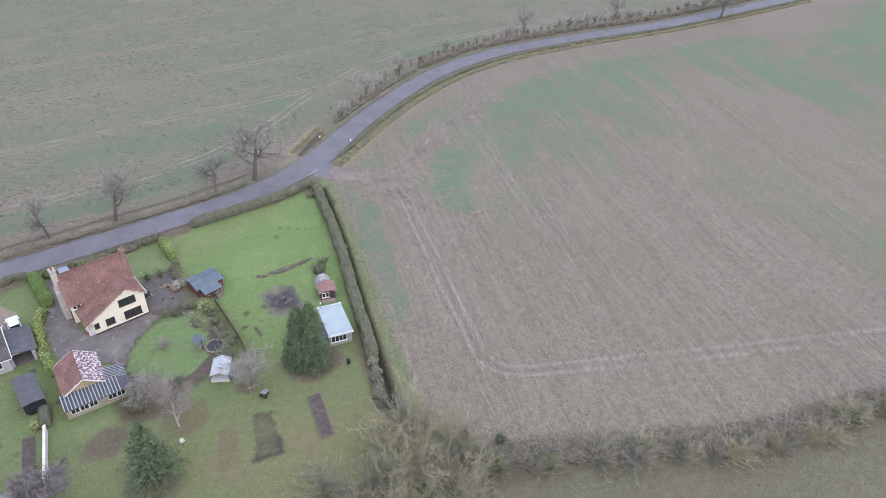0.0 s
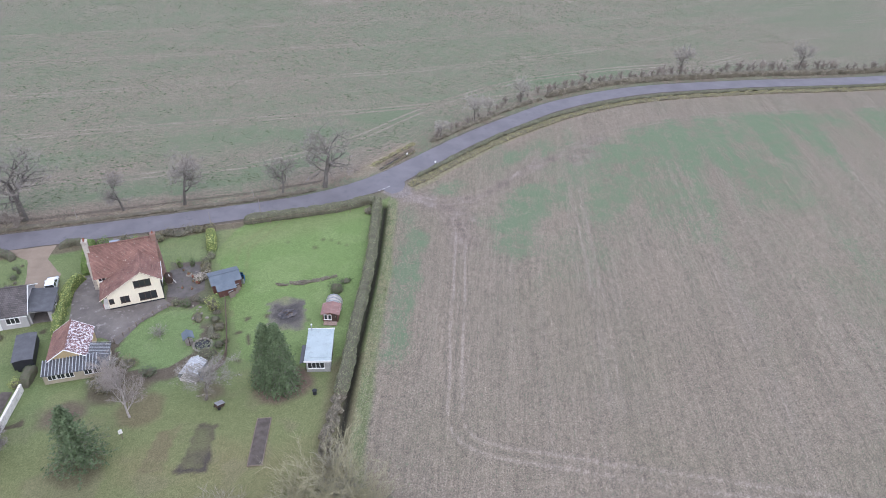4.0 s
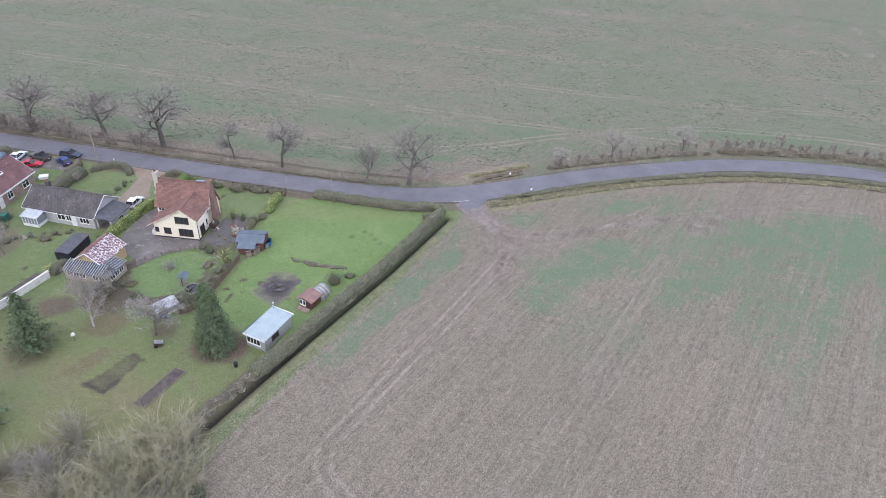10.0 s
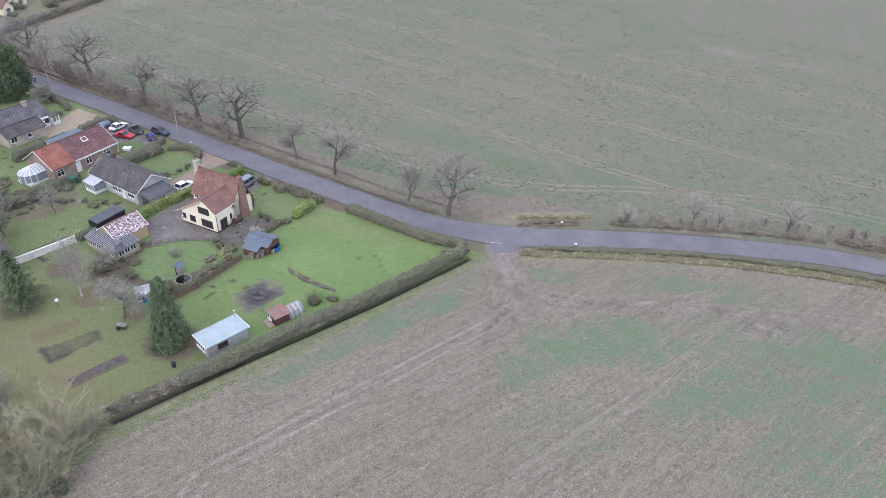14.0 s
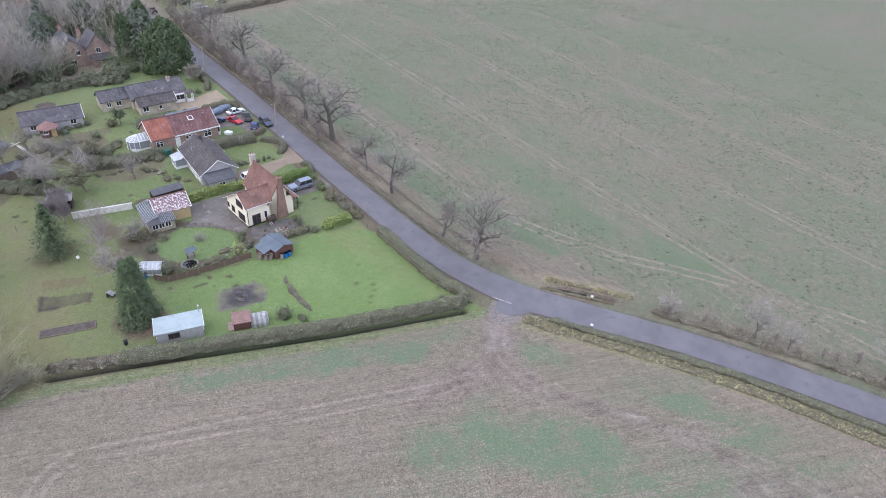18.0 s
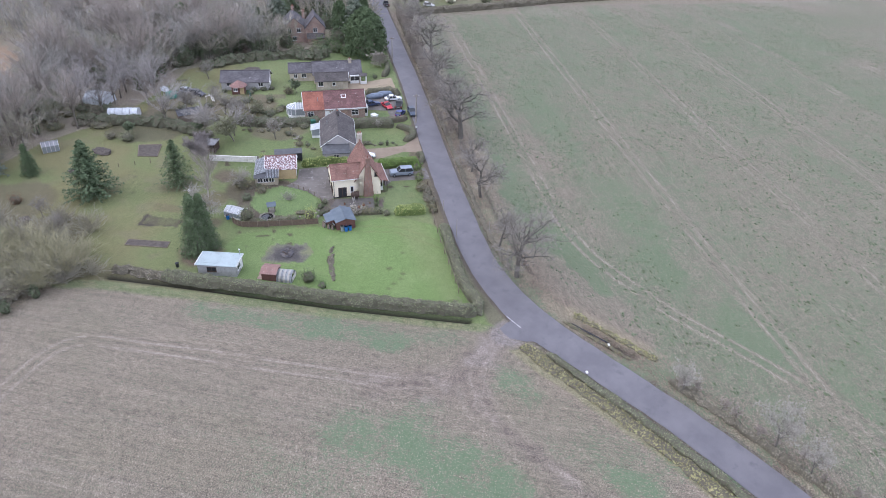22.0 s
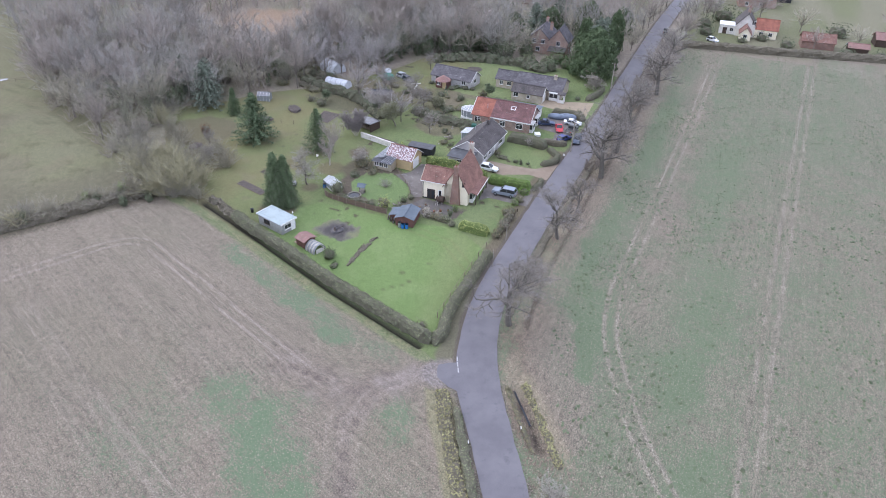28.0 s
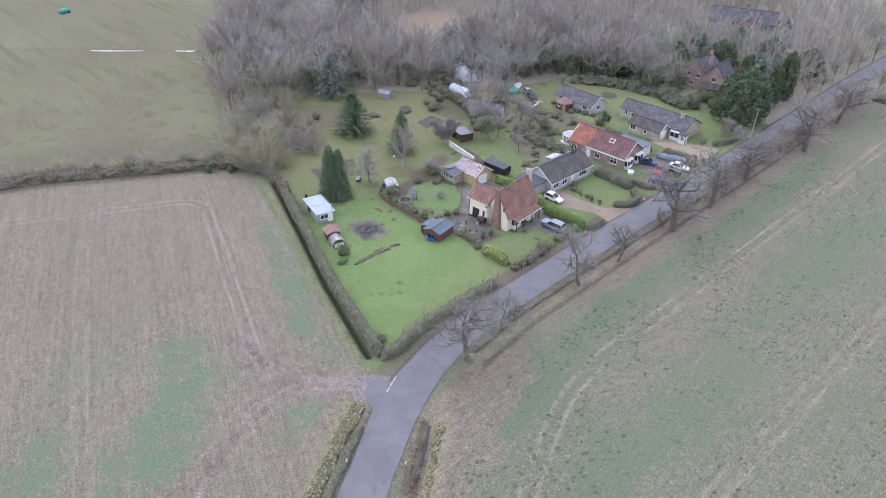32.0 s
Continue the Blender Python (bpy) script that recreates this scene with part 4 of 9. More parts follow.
for k, (nm, lab) in enumerate((("ground", "woodland floor of leaf litter and rough grass"), ("field_south", "brown stubble field with drill rows and green patches"), ("field_north", "thin green winter crop with pale tramlines"), ("lawn", "mown and mossy garden grass with worn patches"), ("pasture", "rough olive green grazing land"))):
    q = quads[zone == k]
    used, inv = np.unique(q, return_inverse=True)
    me = bpy.data.meshes.new(nm)
    me.vertices.add(len(used))
    me.vertices.foreach_set("co", verts[used].astype(np.float32).ravel())
    me.loops.add(q.size)
    me.loops.foreach_set("vertex_index", inv.reshape(-1).astype(np.int32))
    me.polygons.add(len(q))
    me.polygons.foreach_set("loop_start", np.arange(0, q.size, 4, dtype=np.int32))
    me.update(calc_edges=True)
    at = me.attributes.new("cover", "FLOAT_COLOR", "POINT")
    at.data.foreach_set("color", rgba[used].astype(np.float32).ravel())
    fl = me.attributes.new("fleck", "FLOAT", "POINT")
    fl.data.foreach_set("value", fleck.reshape(-1)[used].astype(np.float32))
    sp = me.attributes.new("sprout", "FLOAT", "POINT")
    sp.data.foreach_set("value", sprout.reshape(-1)[used].astype(np.float32))
    me.shade_smooth()
    me.materials.append((GROUND, SOIL, CROP, LAWN, GROUND)[k])
    tagged(new(nm, me), lab, kind="structure")

# road, its paint, and the made ground of the drives
v, f = ribbon(ROAD, lambda i: 2.65 + 0.5 * math.exp(-((ROAD[i].x - 2) / 9) ** 2) + 0.16 * noise.noise(ROAD[i] * 0.4), lambda i: -2.6 - 0.25 * math.exp(-((ROAD[i].x - 2) / 9) ** 2) - 0.16 * noise.noise(ROAD[i] * 0.4 + Vector((9, 9, 0))), 0.02)
tagged(raw("road", v, [q[::-1] for q in f], ASPHALT, label="worn grey tarmac country lane"), kind="structure")
sheet("field_entrance", [(-0.6, 5.6), (5.2, 7.9), (4.6, 5.4), (3.6, 3.4), (1.4, 2.6), (0.2, 4.0)], 0.012, ASPHALT, "broken tarmac mouth of the field gateway", 0.35, 4)
give = thing("road_marking", "worn white give-way dashes on tarmac", "marking", 0, 0, 0, kind="structure")
for px, py in ((-0.9, 4.55), (0.15, 5.05), (1.2, 5.6)):
    d = raw("dash", [(px - 0.38, py - 0.30, 0.026), (px + 0.42, py + 0.10, 0.026), (px + 0.34, py + 0.26, 0.026), (px - 0.46, py - 0.14, 0.026)], [(0, 1, 2, 3)], ROADPAINT, give)
sheet("driveway", [(-51.8, -0.4), (-46.6, -0.2), (-46.6, -8.2), (-44.5, -9.6), (-52.0, -10.5), (-52.5, -9)], 0.012, TARMAC, "grey tarmac drive by the house", 0.15, 2)
sheet("yard", [(-54.8, -10.5), (-50.5, -10.5), (-50.3, -18), (-49.5, -20.3), (-41.2, -19.8), (-39.8, -21.8), (-44.2, -25.0), (-47.0, -29.2), (-49.5, -27.0), (-54.2, -26.5)], 0.016, TARMAC, "stained tarmac yard behind the house", 0.2, 5)
sheet("gravel_drive", [(-59.0, 0.0), (-67.5, 0.2), (-63.0, -3.6), (-62.3, -8.0), (-62.2, -14.3), (-57.0, -15.5), (-57.2, -9.0), (-59.8, -4.2)], 0.012, GRAVEL, "brown gravel drive", 0.2, 7)
sheet("gravel_forecourt", [(-93.5, -1.0), (-107, -1.5), (-104.2, -9.0), (-103.6, -14), (-98.4, -14.5), (-97.6, -7.0), (-93.8, -3.6)], 0.012, GRAVEL_PALE, "pale sandy gravel forecourt", 0.25, 8)
sheet("car_yard", [(-78.0, -1.2), (-93.0, -1.4), (-94.2, -9.5), (-84.5, -10.0), (-83.5, -5.2), (-78.4, -4.6)], 0.012, TARMAC, "tarmac hardstanding full of parked cars", 0.25, 9)
sheet("patio", [(-40.6, -19.6), (-40.2, -12.6), (-36.2, -11.8), (-34.6, -13.5), (-34.9, -19.2), (-37.6, -20.8)], 0.012, PAVING, "dark slabbed patio with pots", 0.2, 11)
for i, (px, py, r) in enumerate(((-37.2, -14.6, 0.55), (-36.5, -15.0, 0.45))):
    t = thing("stepping_stone", "pale round stepping stone on dark paving", "stone", px, py, 0.012, 0, "stepping stones")
    part("slab", drum(r, r * 0.95, 0, 0.05, 14), STONE, t)
w, wf = ribbon(smooth_line(DITCH[:3], 1.0), 0.13, -0.13, -0.36)
tagged(raw("ditch_water", w, [q[::-1] for q in wf], WATER, label="dark standing water in the roadside ditch"), kind="structure")


# ---- houses and outbuildings ----
def move(bm, m):
    bmesh.ops.transform(bm, matrix=m, verts=bm.verts)
    return bm


def lattice(xs, zs, y0, y1):
    """One frame of crossing bars: every other span of xs and of zs is open."""
    bm = bmesh.new()
    grid = [[bm.verts.new((x, y0, z)) for z in zs] for x in xs]
    for i in range(len(xs) - 1):
        for j in range(len(zs) - 1):
            if i % 2 == 0 or j % 2 == 0:
                bm.faces.new((grid[i][j], grid[i + 1][j], grid[i + 1][j + 1], grid[i][j + 1]))
    got = bmesh.ops.extrude_face_region(bm, geom=bm.faces[:])
    bmesh.ops.translate(bm, vec=(0, y1 - y0, 0), verts=[v for v in got["geom"] if isinstance(v, bmesh.types.BMVert)])
    bmesh.ops.recalc_face_normals(bm, faces=bm.faces)
    return metre_uv(bm)


def window(parent, x, y, z, w, h, face, lights=2, frame=WHITE, sill=True, cross=False):
    """A framed window on a wall; face is the way it looks out, in degrees. z is its lower edge."""
    m = Matrix.Translation((x, y, z)) @ Matrix.Rotation(radians(face + 90), 4, "Z")
    t = 0.07
    xs = [-w / 2 - t, -w / 2]
    for i in range(1, lights):
        c = -w / 2 + w * i / lights
        xs += [c - 0.035, c + 0.035]
    xs += [w / 2, w / 2 + t]
    zs = [-t, 0] + ([h * 0.66, h * 0.66 + 0.05] if cross else []) + [h, h + t]
    f = part("window", move(lattice(xs, zs, -0.05, 0.02), m), frame, parent)
    part("pane", move(blocks((-w / 2, -0.015, 0, w / 2, 0.0, h)), m), PANE, f)
    if sill:
        part("sill", move(blocks((-w / 2 - 0.1, -0.13, -t - 0.06, w / 2 + 0.1, 0.0, -t)), m), frame, f)
    return f


def door(parent, x, y, z, w, h, face, material=WHITE, glazed=False):
    m = Matrix.Translation((x, y, z)) @ Matrix.Rotation(radians(face + 90), 4, "Z")
    d = part("door", move(blocks((-w / 2, -0.05, 0.02, w / 2, 0.01, h)), m), material, parent)
    part("door_frame", move(lattice([-w / 2 - 0.07, -w / 2, w / 2, w / 2 + 0.07], [-0.02, 0.02, h, h + 0.07], -0.03, 0.01), m), material, d)
    if glazed:
        for s in (-1, 1):
            part("pane", move(blocks((s * w / 4 - w / 4 + 0.07, -0.062, 0.12, s * w / 4 + w / 4 - 0.07, -0.05, h - 0.1)), m), PANE, d)
    part("door_handle", move(blocks((w / 2 - 0.14, -0.1, 0.95, w / 2 - 0.1, -0.05, 1.1)), m), STEEL, d)
    return d


def ridge_rod(parent, a, b, material, r=0.13):
    return part("ridge", rod(a, b, r, 6), material, parent)


def roof_pair(parent, x0, x1, y0, y1, eave, top, along, material, material2=None, over=0.35, thick=0.14, ridge=None):
    """Two slopes over a rectangle, the ridge along x or y."""
    if along == "x":
        ym = (y0 + y1) / 2
        k = (top - eave) / (ym - y0)
        lo = eave - over * k
        a = [(x0 - over, y0 - over, lo), (x1 + over, y0 - over, lo), (x1 + over, ym, top), (x0 - over, ym, top)]
        b = [(x1 + over, y1 + over, lo), (x0 - over, y1 + over, lo), (x0 - over, ym, top), (x1 + over, ym, top)]
        ends = ((x0 - over, ym, top), (x1 + over, ym, top))
    else:
        xm = (x0 + x1) / 2
        k = (top - eave) / (xm - x0)
        lo = eave - over * k
        a = [(x1 + over, y0 - over, lo), (x1 + over, y1 + over, lo), (xm, y1 + over, top), (xm, y0 - over, top)]
        b = [(x0 - over, y1 + over, lo), (x0 - over, y0 - over, lo), (xm, y0 - over, top), (xm, y1 + over, top)]
        ends = ((xm, y0 - over, top), (xm, y1 + over, top))
    up = Vector((0, 0, thick))
    out = [part("roof", solid([[tuple(Vector(p) + up) for p in s]], thick), mt, parent) for s, mt in ((a, material), (b, material2 or material))]
    ridge_rod(parent, tuple(Vector(ends[0]) + up), tuple(Vector(ends[1]) + up), ridge or material)
    return out


def gable_walls(parent, x0, x1, y0, y1, eave, top, along, material, name="wall"):
    if along == "x":
        return part(name, prism([(y0, -0.2), (y1, -0.2), (y1, eave), ((y0 + y1) / 2, top), (y0, eave)], x0, x1, "x"), material, parent)
    return part(name, prism([(x0, -0.2), (x1, -0.2), (x1, eave), ((x0 + x1) / 2, top), (x0, eave)], y0, y1, "y"), material, parent)


def barge(parent, x0, x1, y0, y1, eave, top, along, over=0.35, ends=(0, 1)):
    """White boards up the gable ends."""
    up = 0.08
    for e in ends:
        if along == "x":
            x, ym = (x0 - over - 0.03, x1 + over + 0.03)[e], (y0 + y1) / 2
            lo = eave - over * (top - eave) / (ym - y0)
            legs = (((x, y0 - over, lo + up), (x, ym, top + up)), ((x, y1 + over, lo + up), (x, ym, top + up)))
        else:
            y, xm = (y0 - over - 0.03, y1 + over + 0.03)[e], (x0 + x1) / 2
            lo = eave - over * (top - eave) / (xm - x0)
            legs = (((x0 - over, y, lo + up), (xm, y, top + up)), ((x1 + over, y, lo + up), (xm, y, top + up)))
        for a, b in legs:
            part("bargeboard", rod(a, b, 0.075, 4), WHITE, parent)


def chimney(parent, x, y, z0, z1, w=0.75, d=0.75, material=BRICK_DARK, pots=2):
    c = part("chimney", blocks((x - w / 2, y - d / 2, z0, x + w / 2, y + d / 2, z1), (x - w / 2 - 0.06, y - d / 2 - 0.06, z1 - 0.22, x + w / 2 + 0.06, y + d / 2 + 0.06, z1 - 0.08)), material, parent)
    for i in range(pots):
        part("chimney_pot", drum(0.13, 0.10, z1, z1 + 0.4, 8, (x, y + (i - (pots - 1) / 2) * d * 0.45)), TILE_ORANGE, c)
    return c


def gutter(parent, a, b):
    part("gutter", rod(a, b, 0.055, 5), WHITE, parent)


# the cream cottage
STUCCO = plain("stained_stucco", (0.52, 0.47, 0.40), (0.42, 0.38, 0.33), 1.2, 14, 0.9, 0.3, stain=(0.30, 0.275, 0.24))
A = thing("cottage", "cream rendered cottage with steep mossy red tiled roofs", "house", -40.9, -20.0, 0, 5)
part("wall", prism([(4.4, -0.2), (9.2, -0.2), (9.2, 3.1), (6.8, 7.35), (4.4, 3.65)], -9.2, 0.0, "x"), CREAM, A)
part("wall", prism([(-7.8, -0.2), (0.0, -0.2), (0.0, 4.1), (-2.4, 5.85), (-7.8, 2.65)], 0.0, 6.0, "y"), CREAM, A)
part("plinth", blocks((-7.84, -0.04, -0.1, 0.04, 0.0, 0.22), (0.0, 0.0, -0.1, 0.04, 4.4, 0.22)), BLACK, A)
part("roof", solid([[(-9.5, 4.05, 3.22), (0.3, 4.05, 3.22), (0.3, 6.8, 7.6), (-9.5, 6.8, 7.6)]], 0.14), TILE_RED, A)
part("roof", solid([[(0.3, 9.6, 2.62), (-9.5, 9.6, 2.62), (-9.5, 6.8, 7.6), (0.3, 6.8, 7.6)]], 0.14), TILE_ROSE, A, "cleaner orange-red tiled slope facing the lane")
part("roof", solid([[(0.38, -0.3, 3.98), (0.38, 4.9, 3.98), (-2.4, 5.9, 6.05), (-2.4, -0.3, 6.05)]], 0.14), TILE_RED, A)
part("roof", solid([[(-8.9, 5.0, 2.2), (-8.9, -0.3, 2.2), (-2.4, -0.3, 6.05), (-2.4, 6.0, 6.05)]], 0.14), TILE_RED, A)
ridge_rod(A, (-9.5, 6.8, 7.6), (0.3, 6.8, 7.6), TILE_RED)
ridge_rod(A, (-2.4, -0.3, 6.05), (-2.4, 6.0, 6.05), TILE_RED)
for a, b in (((-2.4, -0.33, 6.0), (0.4, -0.33, 3.92)), ((-2.4, -0.33, 6.0), (-8.9, -0.33, 2.16))):
    part("bargeboard", rod(a, b, 0.04, 4), CREAM, A)
part("chimney_breast", solid([[(0.0, 5.75, 0), (0.75, 5.85, 0), (0.75, 7.75, 0), (0.0, 7.85, 0)], [(0.75, 5.85, 0), (0.55, 6.38, 6.4), (0.55, 7.22, 6.4), (0.75, 7.75, 0)], [(0.0, 5.75, 0), (0.0, 6.28, 6.4), (0.55, 6.38, 6.4), (0.75, 5.85, 0)], [(0.75, 7.75, 0), (0.55, 7.22, 6.4), (0.0, 7.32, 6.4), (0.0, 7.85, 0)], [(0.0, 6.28, 6.4), (0.0, 7.32, 6.4), (0.55, 7.22, 6.4), (0.55, 6.38, 6.4)]]), BRICK_DARK, A, "tapering brown brick chimney breast")
chimney(A, 0.12, 6.8, 6.2, 8.1, 0.7, 0.85, BRICK_DARK, 1)
part("chimney_breast", blocks((-10.0, 5.9, -0.1, -9.2, 7.7, 5.2), (-9.9, 6.2, 5.2, -9.2, 7.4, 6.6)), STUCCO, A, "pale rendered chimney breast")
chimney(A, -9.55, 6.8, 6.4, 8.85, 0.75, 0.95, STUCCO, 2)
window(A, -2.55, 0, 3.25, 2.3, 1.1, 270, 3, WOOD_DARK)
window(A, -2.15, 0, 0.75, 2.4, 1.25, 270, 3, WOOD_DARK)
window(A, -5.45, 0, 0.95, 1.15, 1.0, 270, 2, WOOD_DARK)
window(A, -7.35, 0, 1.15, 0.55, 0.75, 270, 1, WOOD_DARK)
window(A, -8.4, 4.4, 2.55, 0.9, 0.75, 270, 2)
window(A, 0, 8.35, 4.0, 0.45, 0.75, 0, 1, WOOD_DARK)
door(A, 0, 1.75, 0.05, 1.5, 2.05, 0, WOOD_DARK, True)
window(A, 0, 3.6, 1.0, 0.5, 1.2, 0, 1)
door(A, -9.2, 5.2, 0, 0.9, 2.0, 180, WOOD_DARK)
part("porch_roof", solid([[(-0.8, 10.9, 2.25), (-8.6, 10.9, 2.25), (-8.6, 9.15, 2.75), (-0.8, 9.15, 2.75)]], 0.12), TILE_RED, A)
for px in (-1.0, -3.4, -6.0, -8.4):
    part("porch_post", blocks((px - 0.07, 10.6, 0, px + 0.07, 10.74, 2.2)), WOOD_DARK, A)
for px in (-2.4, -6.9):
    b = part("bay", blocks((px - 1.0, 9.2, 0, px + 1.0, 9.95, 0.8), (px - 1.0, 9.2, 1.95, px + 1.0, 9.95, 2.15), (px - 1.0, 9.85, 0.8, px - 0.92, 9.95, 1.95), (px + 0.92, 9.85, 0.8, px + 1.0, 9.95, 1.95)), WHITE, A, "white painted bay window")
    part("pane", blocks((px - 0.95, 9.25, 0.8, px + 0.95, 9.9, 1.95)), PANE, b)
door(A, -4.7, 9.2, 0, 0.95, 2.0, 90, WOOD_DARK)
part("lean_to_porch", blocks((-8.6, 0.3, 0, -7.8, 1.9, 0.9)), WHITE_WALL, A)
gutter(A, (0.42, -0.3, 3.92), (0.42, 4.8, 3.92))
gutter(A, (-0.8, 10.95, 2.2), (-8.6, 10.95, 2.2))
part("drainpipe", rod((0.06, 0.12, 0), (0.06, 0.12, 4.0), 0.05, 6), BLACK, A)

# the grey bungalow with its lean-to garage
B = thing("bungalow", "grey rendered bungalow with dark grey concrete tiles", "house", -59.6, -18.1, 0, -1)
gable_walls(B, -13.6, 0, -3.5, 3.5, 2.5, 4.85, "x", GREY_RENDER)
roof_pair(B, -13.6, 0, -3.5, 3.5, 2.5, 4.85, "x", TILE_GREY)
barge(B, -13.6, 0, -3.5, 3.5, 2.5, 4.85, "x")
chimney(B, -10.9, 0.25, 4.3, 5.8, 0.7, 0.7, TILE_GREY, 1)
part("vent_pipe", rod((-9.2, -2.2, 3.3), (-9.2, -2.2, 4.4), 0.06), STEEL, B)
for px, w in ((-1.9, 1.7), (-5.0, 0.9), (-6.5, 1.4)):
    window(B, px, -3.5, 0.95, w, 1.15, 270, 3 if w > 1.5 else 2)
door(B, -4.1, -3.5, 0, 0.85, 2.0, 270)
for px, w in ((-1.6, 1.6), (-4.4, 1.4), (-10.6, 2.4)):
    window(B, px, 3.5, 0.85, w, 1.2, 90, 3 if w > 1.5 else 2)
door(B, -7.0, 3.5, 0, 0.95, 2.05, 90)
g = part("garage", blocks((0, -3.1, -0.1, 0.12, 2.0, 2.5), (3.1, -3.0, -0.1, 3.22, 2.0, 1.95), (0, 1.9, -0.1, 3.2, 2.02, 2.0), (0, -3.1, 2.05, 3.2, -2.98, 2.2), (2.75, -3.1, -0.1, 3.2, -2.98, 2.1), (0, -3.1, -0.1, 0.35, -2.98, 2.1)), GREY_RENDER, B)
part("garage_roof", solid([[(0.0, -3.45, 2.75), (3.55, -3.45, 2.2), (3.55, 2.3, 2.2), (0.0, 2.3, 2.75)]], 0.12), FELT, g)
part("garage_floor", blocks((0.1, -3.0, -0.05, 3.1, 1.9, 0.03)), TARMAC, g)
window(g, 3.22, -0.6, 1.0, 1.0, 0.7, 0, 2)
p = part("porch", blocks((-12.6, -5.8, 0, -9.6, -3.5, 0.55)), WHITE, B, "white framed glazed garden porch")
part("porch_roof", solid([[(-12.8, -6.0, 1.95), (-9.4, -6.0, 1.95), (-9.4, -3.5, 2.4), (-12.8, -3.5, 2.4)]], 0.06), SHEET_CLEAR, p)
for i in range(6):
    part("porch_post", blocks((-12.6 + i * 0.585, -5.8, 0.55, -12.52 + i * 0.585, -5.72, 1.95)), WHITE, p)
part("pane", blocks((-12.58, -5.76, 0.55, -9.62, -5.74, 1.9), (-12.58, -5.7, 0.55, -12.56, -3.5, 1.9), (-9.64, -5.7, 0.55, -9.62, -3.5, 1.9)), PANE_LIGHT, p)
gutter(B, (-13.9, -3.9, 2.24), (0.3, -3.9, 2.24))
gutter(B, (-13.9, 3.9, 2.24), (0.3, 3.9, 2.24))

# the brick bungalow with an orange and plum roof and a conservatory
C = thing("bungalow", "red brick bungalow roofed in orange and plum tiles", "house", -83.8, -18.0, 0, 2.4)
gable_walls(C, -4.1, 4.1, -7.2, 7.0, 2.7, 5.45, "y", BRICK)
up = Vector((0, 0, 0.14))
for y0, y1, mt in ((-7.5, -2.6, TILE_ORANGE), (-2.6, 7.35, TILE_PLUM)):
    part("roof", solid([[(4.45, y0, 2.62), (4.45, y1, 2.62), (0, y1, 5.6), (0, y0, 5.6)]], 0.14), mt, C)
    part("roof", solid([[(-4.45, y1, 2.62), (-4.45, y0, 2.62), (0, y0, 5.6), (0, y1, 5.6)]], 0.14), mt, C)
ridge_rod(C, (0, -7.5, 5.6), (0, 7.35, 5.6), TILE_PLUM)
barge(C, -4.1, 4.1, -7.2, 7.0, 2.7, 5.45, "y")
part("fascia", blocks((4.46, -2.6, 2.45, 4.52, 7.3, 2.72)), WHITE, C)
sk = part("skylight", solid([[(2.0, 1.6, 4.42), (2.0, 2.8, 4.42), (1.1, 2.8, 5.02), (1.1, 1.6, 5.02)]], 0.08), WHITE, C)
# the dark skylight glass is filled in with the roof's plum tiles
part("pane", solid([[(1.88, 1.75, 4.54), (1.88, 2.65, 4.54), (1.22, 2.65, 4.98), (1.22, 1.75, 4.98)]], 0.03), TILE_PLUM, sk, "dark skylight glass filled in with plum tile colour")
part("vent_pipe", rod((2.4, -4.0, 3.9), (2.4, -4.0, 5.0), 0.07), STEEL, C)
for py, w in ((-5.9, 1.3), (0.4, 1.2), (4.6, 1.5)):
    window(C, 4.1, py, 0.85, w, 1.2, 0, 2, cross=True)
door(C, 4.1, -2.0, 0, 0.9, 2.0, 0)
for px in (-2.2, 2.2):
    b = part("bay", blocks((px - 1.2, 7.0, 0, px + 1.2, 7.75, 0.8), (px - 1.3, 7.0, 2.0, px + 1.3, 7.85, 2.25), (px - 1.2, 7.65, 0.8, px - 1.1, 7.75, 2.0), (px + 1.1, 7.65, 0.8, px + 1.2, 7.75, 2.0), (px - 0.05, 7.65, 0.8, px + 0.05, 7.75, 2.0)), WHITE, C, "white bay window")
    part("pane", blocks((px - 1.12, 7.05, 0.8, px + 1.12, 7.7, 2.0)), PANE, b)
w2 = part("side_wing", blocks((-8.3, 0.0, -0.1, -4.1, 6.9, 2.4)), WHITE_WALL, C, "white walled side wing")
part("wing_roof", solid([[(-8.6, -0.3, 2.45), (-4.1, -0.3, 3.0), (-4.1, 7.2, 3.0), (-8.6, 7.2, 2.45)]], 0.1), FELT_BLUE, w2)
con = part("conservatory", blocks((-1.9, -11.0, 0, 1.9, -7.2, 0.5)), WHITE, C, "white framed conservatory with pale glass roof")
ring = [Vector((1.95 * math.cos(a), -9.4 + 1.95 * math.sin(a) * 1.05, 0)) for a in [radians(d) for d in range(180, 361, 30)]]
ring = [Vector((-1.95, -7.2, 0))] + ring + [Vector((1.95, -7.2, 0))]
